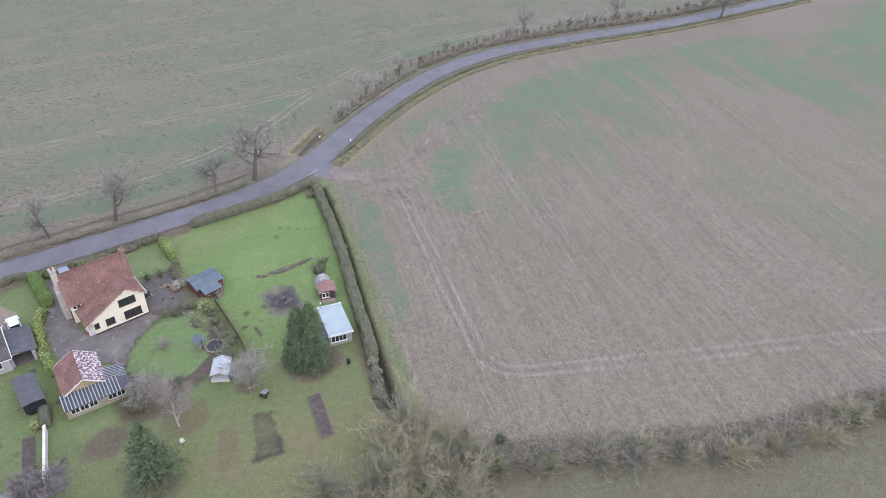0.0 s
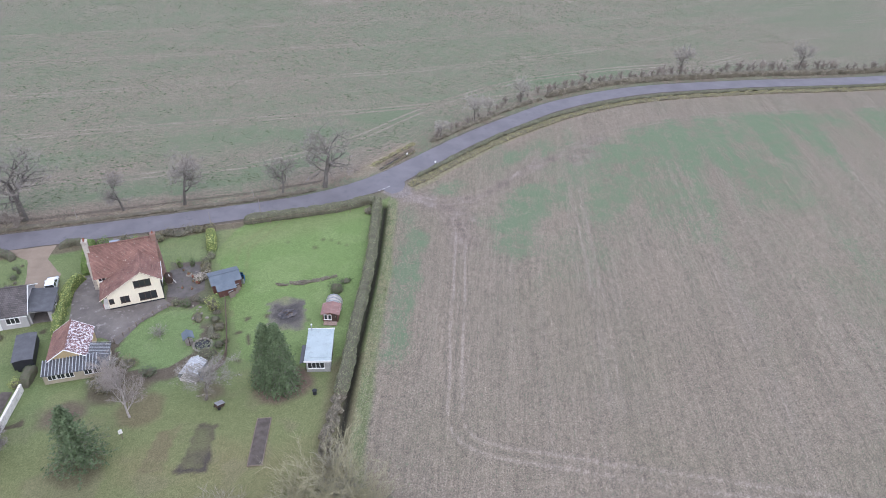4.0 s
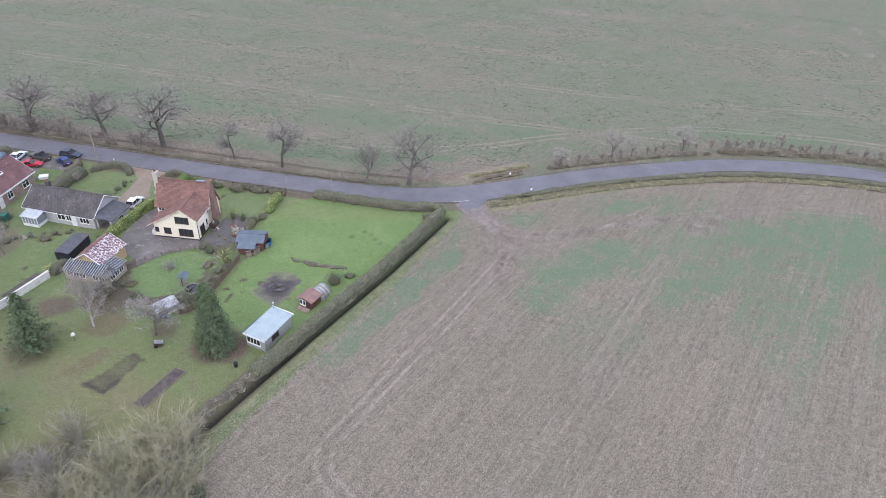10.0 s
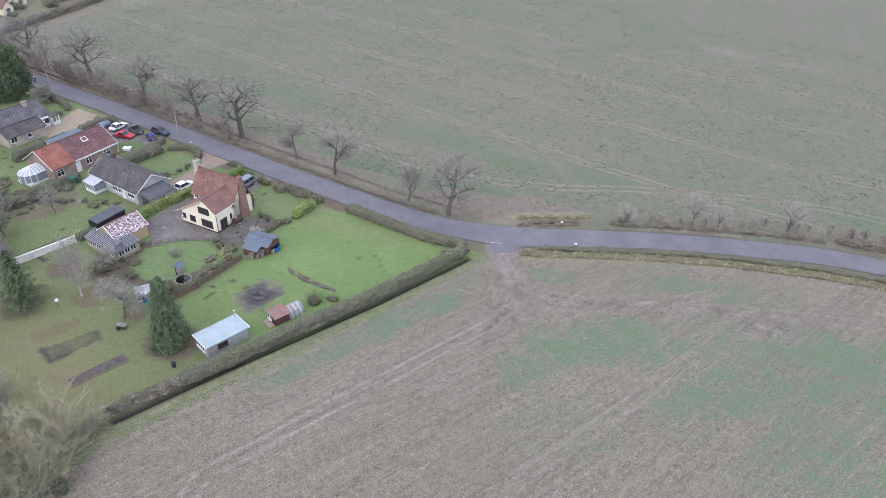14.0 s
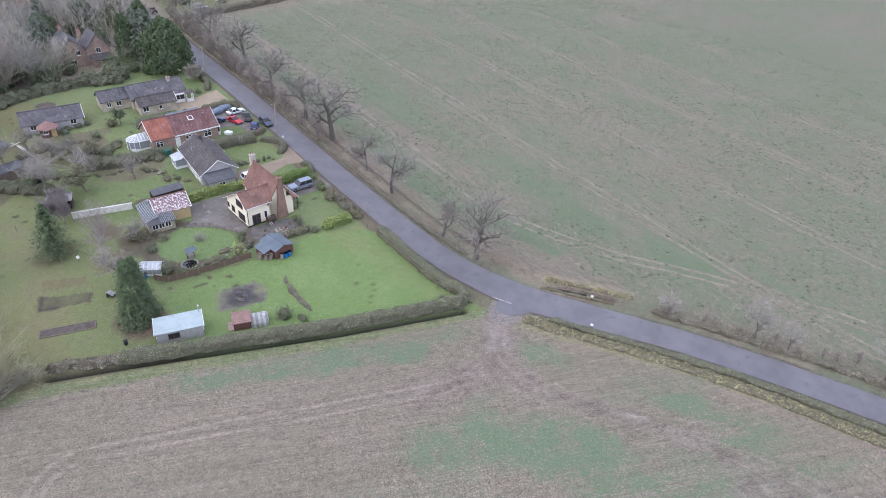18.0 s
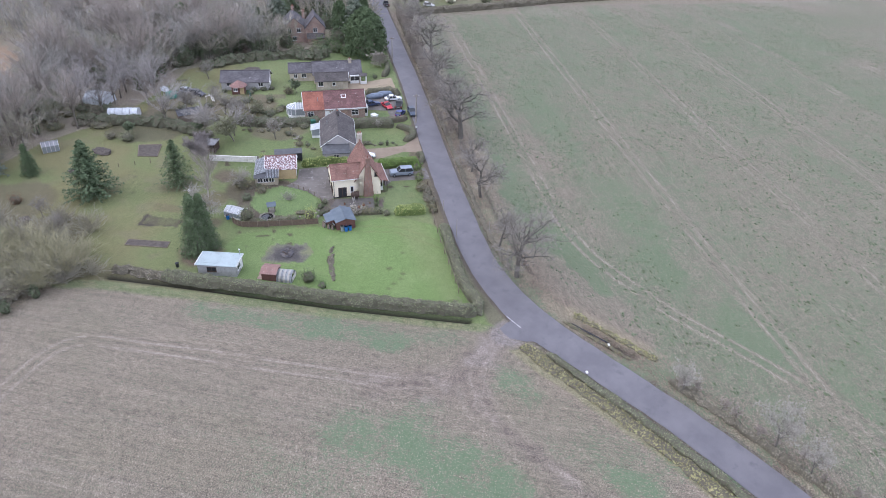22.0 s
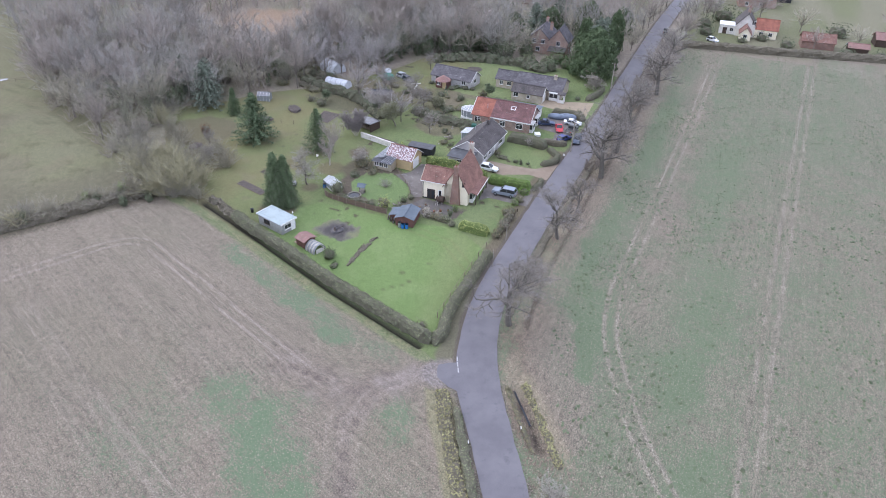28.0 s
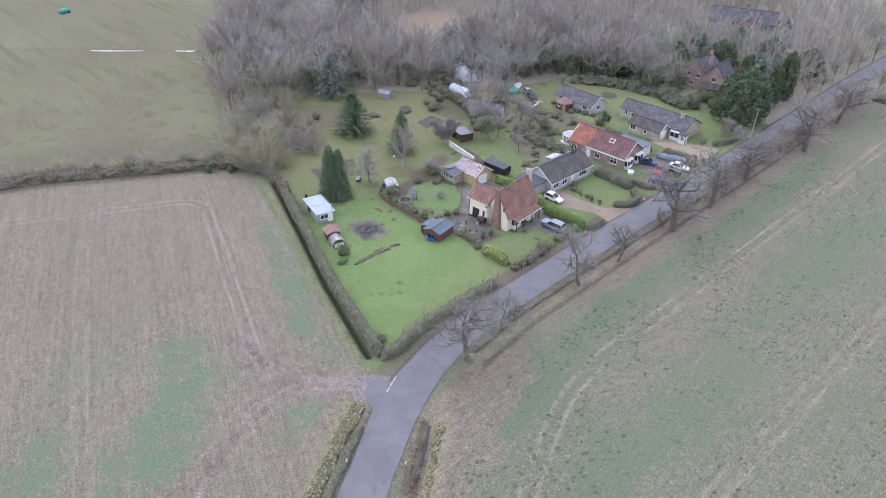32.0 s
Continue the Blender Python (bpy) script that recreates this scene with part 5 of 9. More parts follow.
for i, p in enumerate(ring):
    part("post", blocks((p.x - 0.06, p.y - 0.06, 0, p.x + 0.06, p.y + 0.06, 2.1)), WHITE, con)
    if i:
        q = ring[i - 1]
        part("pane", solid([[(q.x, q.y, 0.5), (p.x, p.y, 0.5), (p.x, p.y, 2.1), (q.x, q.y, 2.1)]], 0.02), PANE_LIGHT, con)
        part("rail", rod((q.x, q.y, 2.1), (p.x, p.y, 2.1), 0.07, 4), WHITE, con)
        if 1 < i < len(ring) - 1:
            part("roof_pane", solid([[(q.x, q.y, 2.12), (p.x, p.y, 2.12), (0, -9.2, 3.0)]], 0.03), GLASS_ROOF, con)
            part("roof_bar", rod((p.x, p.y, 2.15), (0, -9.2, 3.04), 0.07, 4), WHITE, con)
for s in (-1, 1):
    q = [(s * 1.95, -9.4, 2.12), (s * 1.95, -7.4, 2.12), (0, -7.4, 3.0), (0, -9.2, 3.0)]
    part("roof_pane", solid([q if s > 0 else q[::-1]], 0.03), GLASS_ROOF, con)
    for k in range(4):
        part("roof_bar", rod((s * 1.95, -9.4 + k * 0.66, 2.16), (0, -9.2 + k * 0.6, 3.05), 0.07, 4), WHITE, con)

# the buff brick bungalow with lichened roofs
D = thing("bungalow", "buff brick bungalow with lichened grey tiled roofs", "house", -108.2, -18.0, 0, 1)
gable_walls(D, -4.4, 4.2, -4.6, 8.0, 2.45, 4.6, "y", BUFF)
roof_pair(D, -4.4, 4.2, -4.6, 8.0, 2.45, 4.6, "y", TILE_LICHEN)
gable_walls(D, -3.6, 1.6, -11.0, -4.6, 2.4, 4.1, "y", BUFF)
roof_pair(D, -3.6, 1.6, -11.0, -4.6, 2.4, 4.1, "y", TILE_LICHEN, over=0.3)
gable_walls(D, 4.2, 8.6, -4.2, 4.1, 2.3, 3.7, "y", BUFF)
roof_pair(D, 4.2, 8.6, -4.2, 4.1, 2.3, 3.7, "y", TILE_GREY, over=0.3)
barge(D, 4.2, 8.6, -4.2, 4.1, 2.3, 3.7, "y", 0.3, (1,))
chimney(D, 0.6, 5.3, 4.0, 5.4, 0.6, 0.9, BUFF, 1)
b = part("bay", blocks((4.2, 5.0, 0, 4.9, 7.4, 0.8), (4.2, 4.9, 1.95, 5.0, 7.5, 2.2), (4.8, 5.0, 0.8, 4.9, 5.1, 1.95), (4.8, 6.15, 0.8, 4.9, 6.25, 1.95), (4.8, 7.3, 0.8, 4.9, 7.4, 1.95)), WHITE, D, "white bay window")
part("pane", blocks((4.25, 5.05, 0.8, 4.85, 7.35, 1.95)), PANE, b)
window(D, 8.6, 0.4, 1.0, 0.7, 0.8, 0, 1)
window(D, 8.6, -3.0, 1.0, 1.2, 1.1, 0, 2)
window(D, 1.6, -7.2, 1.0, 1.1, 1.0, 0, 2)
window(D, 1.6, -9.4, 1.0, 0.8, 1.0, 0, 2)
door(D, 6.4, 4.1, 0, 2.3, 2.0, 90)
p = part("porch", blocks((4.2, 7.6, 0, 5.6, 7.75, 2.2), (5.45, 7.6, 0, 5.6, 9.2, 0.8)), WHITE, D)
part("porch_roof", solid([[(4.2, 7.4, 2.55), (5.8, 7.4, 2.25), (5.8, 9.5, 2.25), (4.2, 9.5, 2.55)]], 0.1), TILE_GREY, p)
for px, py in ((5.6, 9.2), (4.4, 9.2)):
    part("porch_post", blocks((px - 0.1, py - 0.1, 0, px + 0.1, py + 0.1, 2.2)), WHITE, p)

# the long slate-roofed annexe behind, with a small brown shed before it
N = thing("annexe", "long low outbuilding under a lichened slate roof", "outbuilding", -104.2, -40.5, 0, -4)
gable_walls(N, -3.2, 3.0, -5.6, 6.4, 2.2, 4.1, "y", GREY_RENDER)
roof_pair(N, -3.2, 3.0, -5.6, 6.4, 2.2, 4.1, "y", TILE_LICHEN)
barge(N, -3.2, 3.0, -5.6, 6.4, 2.2, 4.1, "y", ends=(1,))
window(N, 3.0, -3.6, 1.0, 1.0, 0.9, 0, 2)
window(N, 3.0, 4.4, 1.0, 1.1, 0.9, 0, 2)
window(N, 0.0, 6.4, 1.0, 1.2, 1.0, 90, 2)
S = thing("summerhouse", "red-brown boarded summerhouse with a domed roof", "shed", -99.6, -41.8, 0, 0)
part("wall", blocks((-1.5, -1.6, 0, 1.5, 1.6, 1.9)), WOOD_RED, S)
part("roof", move(drum(2.3, 0.15, 1.9, 3.2, 8), Matrix.Identity(4)), RUST, S)
door(S, 1.5, 0.9, 0, 0.9, 1.8, 0, OCHRE)
window(S, 1.5, -0.7, 0.9, 0.9, 0.7, 0, 2)

# brick houses among the trees
E1 = thing("brick_house", "red brick house with steep slate roofs among trees", "house", -143.5, -24.5, 0, 3)
gable_walls(E1, -7.5, 2.5, -6.5, 0.0, 4.8, 7.6, "x", BRICK)
roof_pair(E1, -7.5, 2.5, -6.5, 0.0, 4.8, 7.6, "x", TILE_LICHEN)
gable_walls(E1, -3.2, 3.4, 0.0, 6.0, 4.8, 8.3, "x", BRICK, "cross_wing")
roof_pair(E1, -3.2, 3.4, 0.0, 6.0, 4.8, 8.3, "x", TILE_LICHEN)
chimney(E1, 0.2, -0.2, 7.0, 9.2, 0.8, 0.8, BRICK, 2)
chimney(E1, -6.8, -3.2, 7.0, 8.9, 0.8, 0.8, BRICK, 2)
for px, py, pz, fc in ((3.4, 3.0, 3.4, 0), (3.4, 1.6, 0.8, 0), (3.4, 4.4, 0.8, 0), (2.5, -2.0, 3.2, 0), (2.5, -4.8, 3.2, 0), (2.5, -3.4, 0.8, 0)):
    window(E1, px, py, pz, 1.1, 1.2, fc, 2)
for px in (-2.0, 1.2):
    window(E1, px, 6.0, 3.2, 1.0, 1.2, 90, 2)
    window(E1, px, 6.0, 0.8, 1.0, 1.2, 90, 2)
L = part("lean_to", blocks((3.4, 0.6, 0, 5.6, 5.4, 2.1)), BRICK, E1)
part("lean_to_roof", solid([[(5.9, 0.3, 2.1), (5.9, 5.7, 2.1), (3.4, 5.7, 3.1), (3.4, 0.3, 3.1)]], 0.12), TILE_GREY, L)

F1 = thing("brick_house", "large red brick house with several slate gables", "house", -207, -42, 0, 24)
gable_walls(F1, -5.0, 5.0, -14, 8, 5.4, 8.6, "y", BRICK)
roof_pair(F1, -5.0, 5.0, -14, 8, 5.4, 8.6, "y", TILE_LICHEN)
gable_walls(F1, 0.0, 8.6, -3.5, 3.0, 5.2, 8.0, "x", BRICK, "cross_wing")
roof_pair(F1, 0.0, 8.6, -3.5, 3.0, 5.2, 8.0, "x", TILE_LICHEN)
gable_walls(F1, 1.0, 9.0, 8, 14, 5.0, 8.2, "x", BRICK, "cross_wing")
roof_pair(F1, 1.0, 9.0, 8, 14, 5.0, 8.2, "x", TILE_LICHEN)
for px, py in ((0, -11), (0, -2), (0, 6), (3, 12.5)):
    chimney(F1, px, py, 7.8, 10.6, 0.9, 1.1, BRICK, 2)
for px, py in ((5.0, -12), (5.0, -8.5), (5.0, -5.5), (5.0, 5.2), (8.6, -0.3), (9.0, 11)):
    window(F1, px, py, 3.6, 1.1, 1.4, 0, 2)
    window(F1, px, py, 0.8, 1.1, 1.5, 0, 2)

W1 = thing("white_house", "white rendered house with slate and red tiled gables", "house", -197, 30, 0, 4)
gable_walls(W1, -6.0, 3.0, -3.2, 3.0, 3.8, 7.6, "x", WHITE_WALL)
roof_pair(W1, -6.0, 3.0, -3.2, 3.0, 3.8, 7.6, "x", TILE_GREY)
gable_walls(W1, -3.5, 3.0, 3.0, 10.2, 3.0, 5.7, "y", CREAM, "side_wing")
roof_pair(W1, -3.5, 3.0, 3.3, 10.2, 3.0, 5.7, "y", TILE_ORANGE)
gable_walls(W1, 3.0, 8.6, -1.8, 1.8, 2.3, 4.3, "x", CREAM, "porch_wing")
roof_pair(W1, 3.3, 8.6, -1.8, 1.8, 2.3, 4.3, "x", TILE_RED)
x = part("flat_wing", blocks((-3.0, -8.4, -0.1, 2.2, -3.2, 2.9)), WHITE_WALL, W1, "white flat-roofed wing")
part("wing_roof", blocks((-3.2, -8.6, 2.9, 2.4, -3.2, 3.06)), WHITE, x)
door(x, 2.2, -6.6, 0, 1.2, 2.1, 0, WOOD_DARK)
for px, py, pz in ((3.0, 2.2, 4.2), (3.0, 5.2, 0.9), (3.0, 8.2, 0.9), (8.6, 0.0, 0.9), (2.2, -4.4, 1.0)):
    window(W1, px, py, pz, 1.1, 1.1, 0, 2)
chimney(W1, 0.5, 0.0, 6.8, 9.4, 0.9, 0.9, BRICK, 2)
W2 = thing("red_house", "red brick house with a red tiled roof", "house", -243, 30, 0, 8)
gable_walls(W2, -4.0, 4.5, -5.5, 0.5, 4.6, 7.8, "x", BRICK)
roof_pair(W2, -4.0, 4.5, -5.5, 0.5, 4.6, 7.8, "x", TILE_RED)
barge(W2, -4.0, 4.5, -5.5, 0.5, 4.6, 7.8, "x", ends=(1,))
gable_walls(W2, -4.0, 3.0, 0.5, 8.5, 4.6, 7.4, "y", BRICK, "side_wing")
roof_pair(W2, -4.0, 3.0, 0.8, 8.5, 4.6, 7.4, "y", TILE_RED)
for px, py, pz in ((4.5, -2.5, 3.2), (4.5, -2.5, 0.8), (3.0, 3.0, 3.0), (3.0, 6.2, 3.0), (3.0, 3.0, 0.8)):
    window(W2, px, py, pz, 1.1, 1.2, 0, 2)
chimney(W2, -2.0, 0.4, 7.0, 9.2, 0.8, 0.8, BRICK, 2)
W3 = thing("outbuilding", "dark boarded outbuilding with a pale sheet roof", "shed", -257, 40, 0, 10)
part("wall", blocks((-3, -4, -0.1, 3, 4, 2.6)), BLACK, W3)
part("roof", solid([[(-3.3, -4.3, 2.95), (3.3, -4.3, 2.6), (3.3, 4.3, 2.6), (-3.3, 4.3, 2.95)]], 0.1), SHEET_PALE, W3)
R1 = thing("barn", "low red-roofed barn beyond the field", "barn", -193, 53, 0, 6)
gable_walls(R1, -3.0, 3.0, -5.0, 5.0, 2.4, 4.4, "y", BRICK_DARK)
roof_pair(R1, -3.0, 3.0, -5.0, 5.0, 2.4, 4.4, "y", TILE_RED)
R3 = thing("barn", "small shed under patched pale and rusty sheets", "barn", -192.5, 65.2, 0, 6)
gable_walls(R3, -1.8, 1.8, -3.0, 3.0, 1.9, 2.9, "y", WOOD_DARK)
roof_pair(R3, -1.8, 1.8, -3.0, 3.0, 1.9, 2.9, "y", RUST, SHEET_PALE)
R2 = thing("barn", "dark boarded barn beyond the field", "barn", -207, 76, 0, 6)
gable_walls(R2, -3.0, 3.0, -5.0, 5.0, 2.4, 4.0, "y", WOOD_DARK)
roof_pair(R2, -3.0, 3.0, -5.0, 5.0, 2.4, 4.0, "y", RUST)


def ribbed(x0, x1, y0, y1, z0, z1, pitch=0.3, high=0.05, along="y"):
    """A corrugated sheet sloping from z0 at y0 to z1 at y1, its ribs running down the slope."""
    n = int((x1 - x0) / pitch * 4)
    bm = bmesh.new()
    prev = None
    for i in range(n + 1):
        x = x0 + (x1 - x0) * i / n
        h = high * math.sin(2 * math.pi * (x - x0) / pitch)
        cur = (bm.verts.new((x, y0, z0 + h)), bm.verts.new((x, y1, z1 + h)))
        if prev:
            bm.faces.new((prev[0], cur[0], cur[1], prev[1]))
        prev = cur
    if along == "x":
        bmesh.ops.transform(bm, matrix=Matrix.Rotation(radians(90), 4, "Z"), verts=bm.verts)
    top = bm.faces[:]
    got = bmesh.ops.extrude_face_region(bm, geom=top)
    bmesh.ops.translate(bm, vec=(0, 0, -0.03), verts=[v for v in got["geom"] if isinstance(v, bmesh.types.BMVert)])
    bmesh.ops.recalc_face_normals(bm, faces=bm.faces)
    return metre_uv(bm)


# the garage with a flaking roof and ribbed lean-tos
O = thing("garage", "ochre boarded garage, one slope white with flaking tiles", "garage", -52.6, -30.0, 0, -1)
gable_walls(O, -2.5, 2.5, -2.9, 2.9, 2.25, 3.95, "y", OCHRE)
roof_pair(O, -2.5, 2.5, -2.9, 2.9, 2.25, 3.95, "y", TILE_MOSS, TILE_RED, over=0.25, ridge=TILE_RED)
barge(O, -2.5, 2.5, -2.9, 2.9, 2.25, 3.95, "y", 0.25)
door(O, 0.2, 2.9, 0, 2.4, 2.0, 90)
s1 = part("lean_to", blocks((-3.0, -5.0, 0, 4.9, -4.9, 1.75), (-3.0, -5.0, 0, -2.9, -2.9, 1.9), (4.8, -5.0, 0, 4.9, -0.6, 1.75), (2.6, -0.7, 0, 4.9, -0.6, 1.9)), plain("faded_buff_boards", (0.40, 0.35, 0.26), (0.33, 0.29, 0.225), 1.0, 16, 0.85, 0.2), O, "faded buff lean-to with white windows")
part("lean_to_roof", ribbed(-3.1, 4.0, -5.3, -2.9, 1.75, 2.45, 0.42, 0.07), FELT, s1, "streaked dark ribbed sheets")
for i in range(17):
    part("roof_batten", rod((-3.0 + i * 0.42, -5.3, 1.83), (-3.0 + i * 0.42, -2.9, 2.53), 0.06, 4), SHEET_CLEAR, s1)
part("lean_to_roof", solid([[(2.5, -2.9, 2.35), (5.2, -5.2, 1.75), (5.2, -0.4, 1.75), (2.5, -0.4, 2.35)], [(4.0, -5.3, 1.78), (5.2, -5.2, 1.75), (2.5, -2.9, 2.38)]], 0.05), FELT, s1)
for i in range(9):
    part("roof_batten", rod((2.6, -2.8 + i * 0.3, 2.42), (5.15, -2.8 + i * 0.3, 1.84), 0.03, 4), SHEET_CLEAR, s1)
for px in (-1.9, -0.8, 0.3, 2.6, 3.7):
    window(s1, px, -5.0, 0.75, 0.9, 0.75, 270, 2, sill=False)
for py in (-4.0, -2.9, -1.8):
    window(s1, 4.9, py, 0.75, 0.85, 0.8, 0, 2, sill=False)

# the white-roofed garden building by the hedge
H1 = thing("garden_building", "grey boarded garden building with a pale sheet roof", "shed", -19.35, -39.15, 0, -13.5)
part("wall", blocks((-1.65, -3.1, -0.05, 1.65, 3.15, 2.05)), BOARDS_GREY, H1)
part("roof", solid([[(-1.85, -3.3, 2.28), (1.85, -3.3, 2.12), (1.85, 3.35, 2.12), (-1.85, 3.35, 2.28)]], 0.09), SHEET_PALE, H1)
part("roof_panel", solid([[(-1.1, -2.6, 2.29), (1.2, -2.6, 2.19), (1.2, 0.2, 2.19), (-1.1, 0.2, 2.29)]], 0.04), SHEET_PALE, H1)
for y0 in (-3.36, 3.35):
    part("roof_edge", blocks((-1.9, y0, 2.0, 1.9, y0 + 0.06, 2.3)), WHITE, H1)
part("lean_to", solid([[(-2.5, -3.2, 1.75), (-1.65, -3.2, 2.05), (-1.65, 0.4, 2.05), (-2.5, 0.4, 1.75)]], 0.05), FELT, H1)
window(H1, -0.3, -3.1, 0.75, 2.2, 1.0, 270, 4)
window(H1, 1.65, -0.8, 0.9, 1.4, 0.7, 0, 2, WOOD_DARK)
window(H1, 0.2, 3.15, 0.8, 1.4, 0.8, 90, 2)
door(H1, -1.0, 3.15, 0, 0.8, 1.9, 90)
part("flue", rod((-1.35, 3.0, 2.2), (-1.35, 3.0, 3.3), 0.05), STEEL, H1)
part("flue_cap", drum(0.14, 0.05, 3.3, 3.5, 8, (-1.35, 3.0)), WHITE, H1)

# the little rusty hut, and the ribbed shelter beside it
K = thing("hut", "small brown hut with a rusty sheet roof", "shed", -16.4, -31.0, 0, -17)
part("wall", blocks((-1.15, -1.2, 0, 1.15, 1.2, 1.6)), WOOD_RED, K)
part("roof", prism([(-1.45, 1.5), (0, 1.95), (1.45, 1.5), (1.45, 1.42), (0, 1.87), (-1.45, 1.42)], -1.4, 1.35, "y"), RUST, K)
for px in (-0.7, -0.1):
    window(K, px, -1.2, 0.5, 0.4, 0.8, 270, 1)
door(K, 0.65, -1.2, 0, 0.6, 1.45, 270, WOOD_DARK)
part("step", blocks((-1.0, -2.1, 0, 1.0, -1.25, 0.08)), BRICK, K)
K2 = thing("ribbed_shelter", "low arched shelter of grey ribbed sheets", "shelter", -15.75, -28.7, 0, -17)
for i in range(7):
    y0 = -1.2 + i * 0.36
    bm = bmesh.new()
    prev = None
    for k in range(9):
        a = math.pi * k / 8
        r = 1.35 if i % 2 else 1.30
        cur = (bm.verts.new((r * math.cos(a), y0, 1.5 * math.sin(a))), bm.verts.new((r * math.cos(a), y0 + 0.36, 1.5 * math.sin(a))))
        if prev:
            bm.faces.new((prev[0], cur[0], cur[1], prev[1]))
        prev = cur
    bmesh.ops.solidify(bm, geom=bm.faces[:], thickness=0.03)
    part("sheet", metre_uv(bm), (SHEET_CLEAR, WHITE_WALL)[i % 2], K2)
part("end_board", blocks((-0.9, 1.32, 0, 0.9, 1.38, 0.8)), WHITE_WALL, K2)

# the red-brown shed by the fence
T = thing("garden_shed", "red-brown boarded shed with blue-grey felt roof", "shed", -31.6, -18.65, 0, 10)
gable_walls(T, -2.2, 2.2, -1.7, 1.7, 1.65, 2.2, "x", WOOD_RED)
roof_pair(T, -2.2, 2.2, -1.7, 1.7, 1.65, 2.2, "x", FELT_BLUE, over=0.2, thick=0.05)
door(T, 2.2, -0.4, 0, 1.1, 1.55, 0, WOOD_RED)
x = part("lean_to", blocks((-1.6, -3.1, 0, 1.0, -1.7, 1.4)), WOOD_RED, T)
part("lean_to_roof", solid([[(-1.8, -3.35, 1.35), (1.2, -3.35, 1.35), (1.2, -1.65, 1.75), (-1.8, -1.65, 1.75)]], 0.05), FELT_BLUE, x)
for k in range(9):
    part("board", blocks((2.2, -1.66 + k * 0.37, 0.02, 2.225, -1.32 + k * 0.37, 1.6)), WOOD_RED, T)


# ---- trees, hedges and shrubs ----
def tube(v, f, a, b, ra, rb, n=5):
    d = b - a
    if d.length < 1e-5:
        return
    d.normalize()
    s = d.cross(Vector((0.3, 0.9, 0.2))).normalized()
    t = d.cross(s)
    i = len(v)
    for p, r in ((a, ra), (b, rb)):
        for k in range(n):
            w = 2 * math.pi * k / n
            v.append(tuple(p + (s * math.cos(w) + t * math.sin(w)) * r))
    for k in range(n):
        j = (k + 1) % n
        f.append((i + k, i + j, i + n + j, i + n + k))


def twig(v, f, a, b, w, rnd):
    d = b - a
    s = d.cross(Vector((rnd.gauss(0, 1), rnd.gauss(0, 1), rnd.gauss(0, 1))))
    if s.length < 1e-6:
        return
    s = s.normalized() * w
    i = len(v)
    v += [tuple(a - s), tuple(a + s), tuple(b)]
    f.append((i, i + 1, i + 2))


def bare_tree(seed, high, spread, trunk, fork=0.3, lift=0.35, twist=0.35, twigs=12, stems=1, levels=4, fine=0.022, droop=0.0, many=(3, 4), bold=0.0):
    """Wood and twigs of a leafless tree, as two pairs of points and faces."""
    rnd = random.Random(seed)
    wv, wf, tv, tf = [], [], [], []

    def grow(p, d, length, r, level):
        n = 4 if level < 2 else 3
        here = p
        for k in range(n):
            bend = Vector((rnd.gauss(0, 1), rnd.gauss(0, 1), rnd.gauss(0, 0.7))) * twist * (0.35 if level == 0 else 0.55)
            d = (d + bend + UP * lift * 0.12 * (level > 0) - UP * droop * (level > 1)).normalized()
            q = here + d * length / n
            r2 = r * (0.86 if level == 0 else 0.76 + 0.5 * bold)
            if level < levels:
                tube(wv, wf, here, q, r, r2, 6 if level == 0 else 4 if level < 3 else 3)
            here, r = q, r2
            if level < levels and (level > 0 or k >= int(n * fork)):
                for _ in range((rnd.randint(*many) if k == n - 1 else 2) if level == 0 else rnd.randint(1, 2)):
                    side = Vector((rnd.gauss(0, 1), rnd.gauss(0, 1), rnd.gauss(0, 0.5)))
                    side = (side - d * side.dot(d)).normalized()
                    out = (d * rnd.uniform(0.25, 0.75) + side * spread * rnd.uniform(0.6, 1.1) + UP * lift * 0.5).normalized()
                    if level + 1 < levels:
                        grow(here, out, length * rnd.uniform(0.48, 0.72), r * (rnd.uniform(0.5, 0.72) + bold), level + 1)
                    else:
                        for _ in range(twigs):
                            a = here - d * rnd.uniform(0, length / n)
                            o = (out + Vector((rnd.gauss(0, 0.55), rnd.gauss(0, 0.55), rnd.gauss(0, 0.45) - droop))).normalized()
                            b = a + o * length * rnd.uniform(0.35, 0.9)
                            twig(tv, tf, a, b, fine, rnd)
    for s in range(stems):
        a = 2 * math.pi * s / stems + rnd.random()
        lean = 0.0 if stems == 1 else rnd.uniform(0.25, 0.6)
        grow(Vector((0.25 * math.cos(a) * (stems > 1), 0.25 * math.sin(a) * (stems > 1), -0.1)), Vector((lean * math.cos(a), lean * math.sin(a), 1)).normalized(), high * rnd.uniform(0.42, 0.5), trunk * (1 if stems == 1 else rnd.uniform(0.6, 1)), 0)
    top = max(p[2] for p in tv)
    k = high / top
    scale = lambda pts: [(x * k, y * k, z * k) for x, y, z in pts]
    return (scale(wv), wf), (scale(tv), tf)


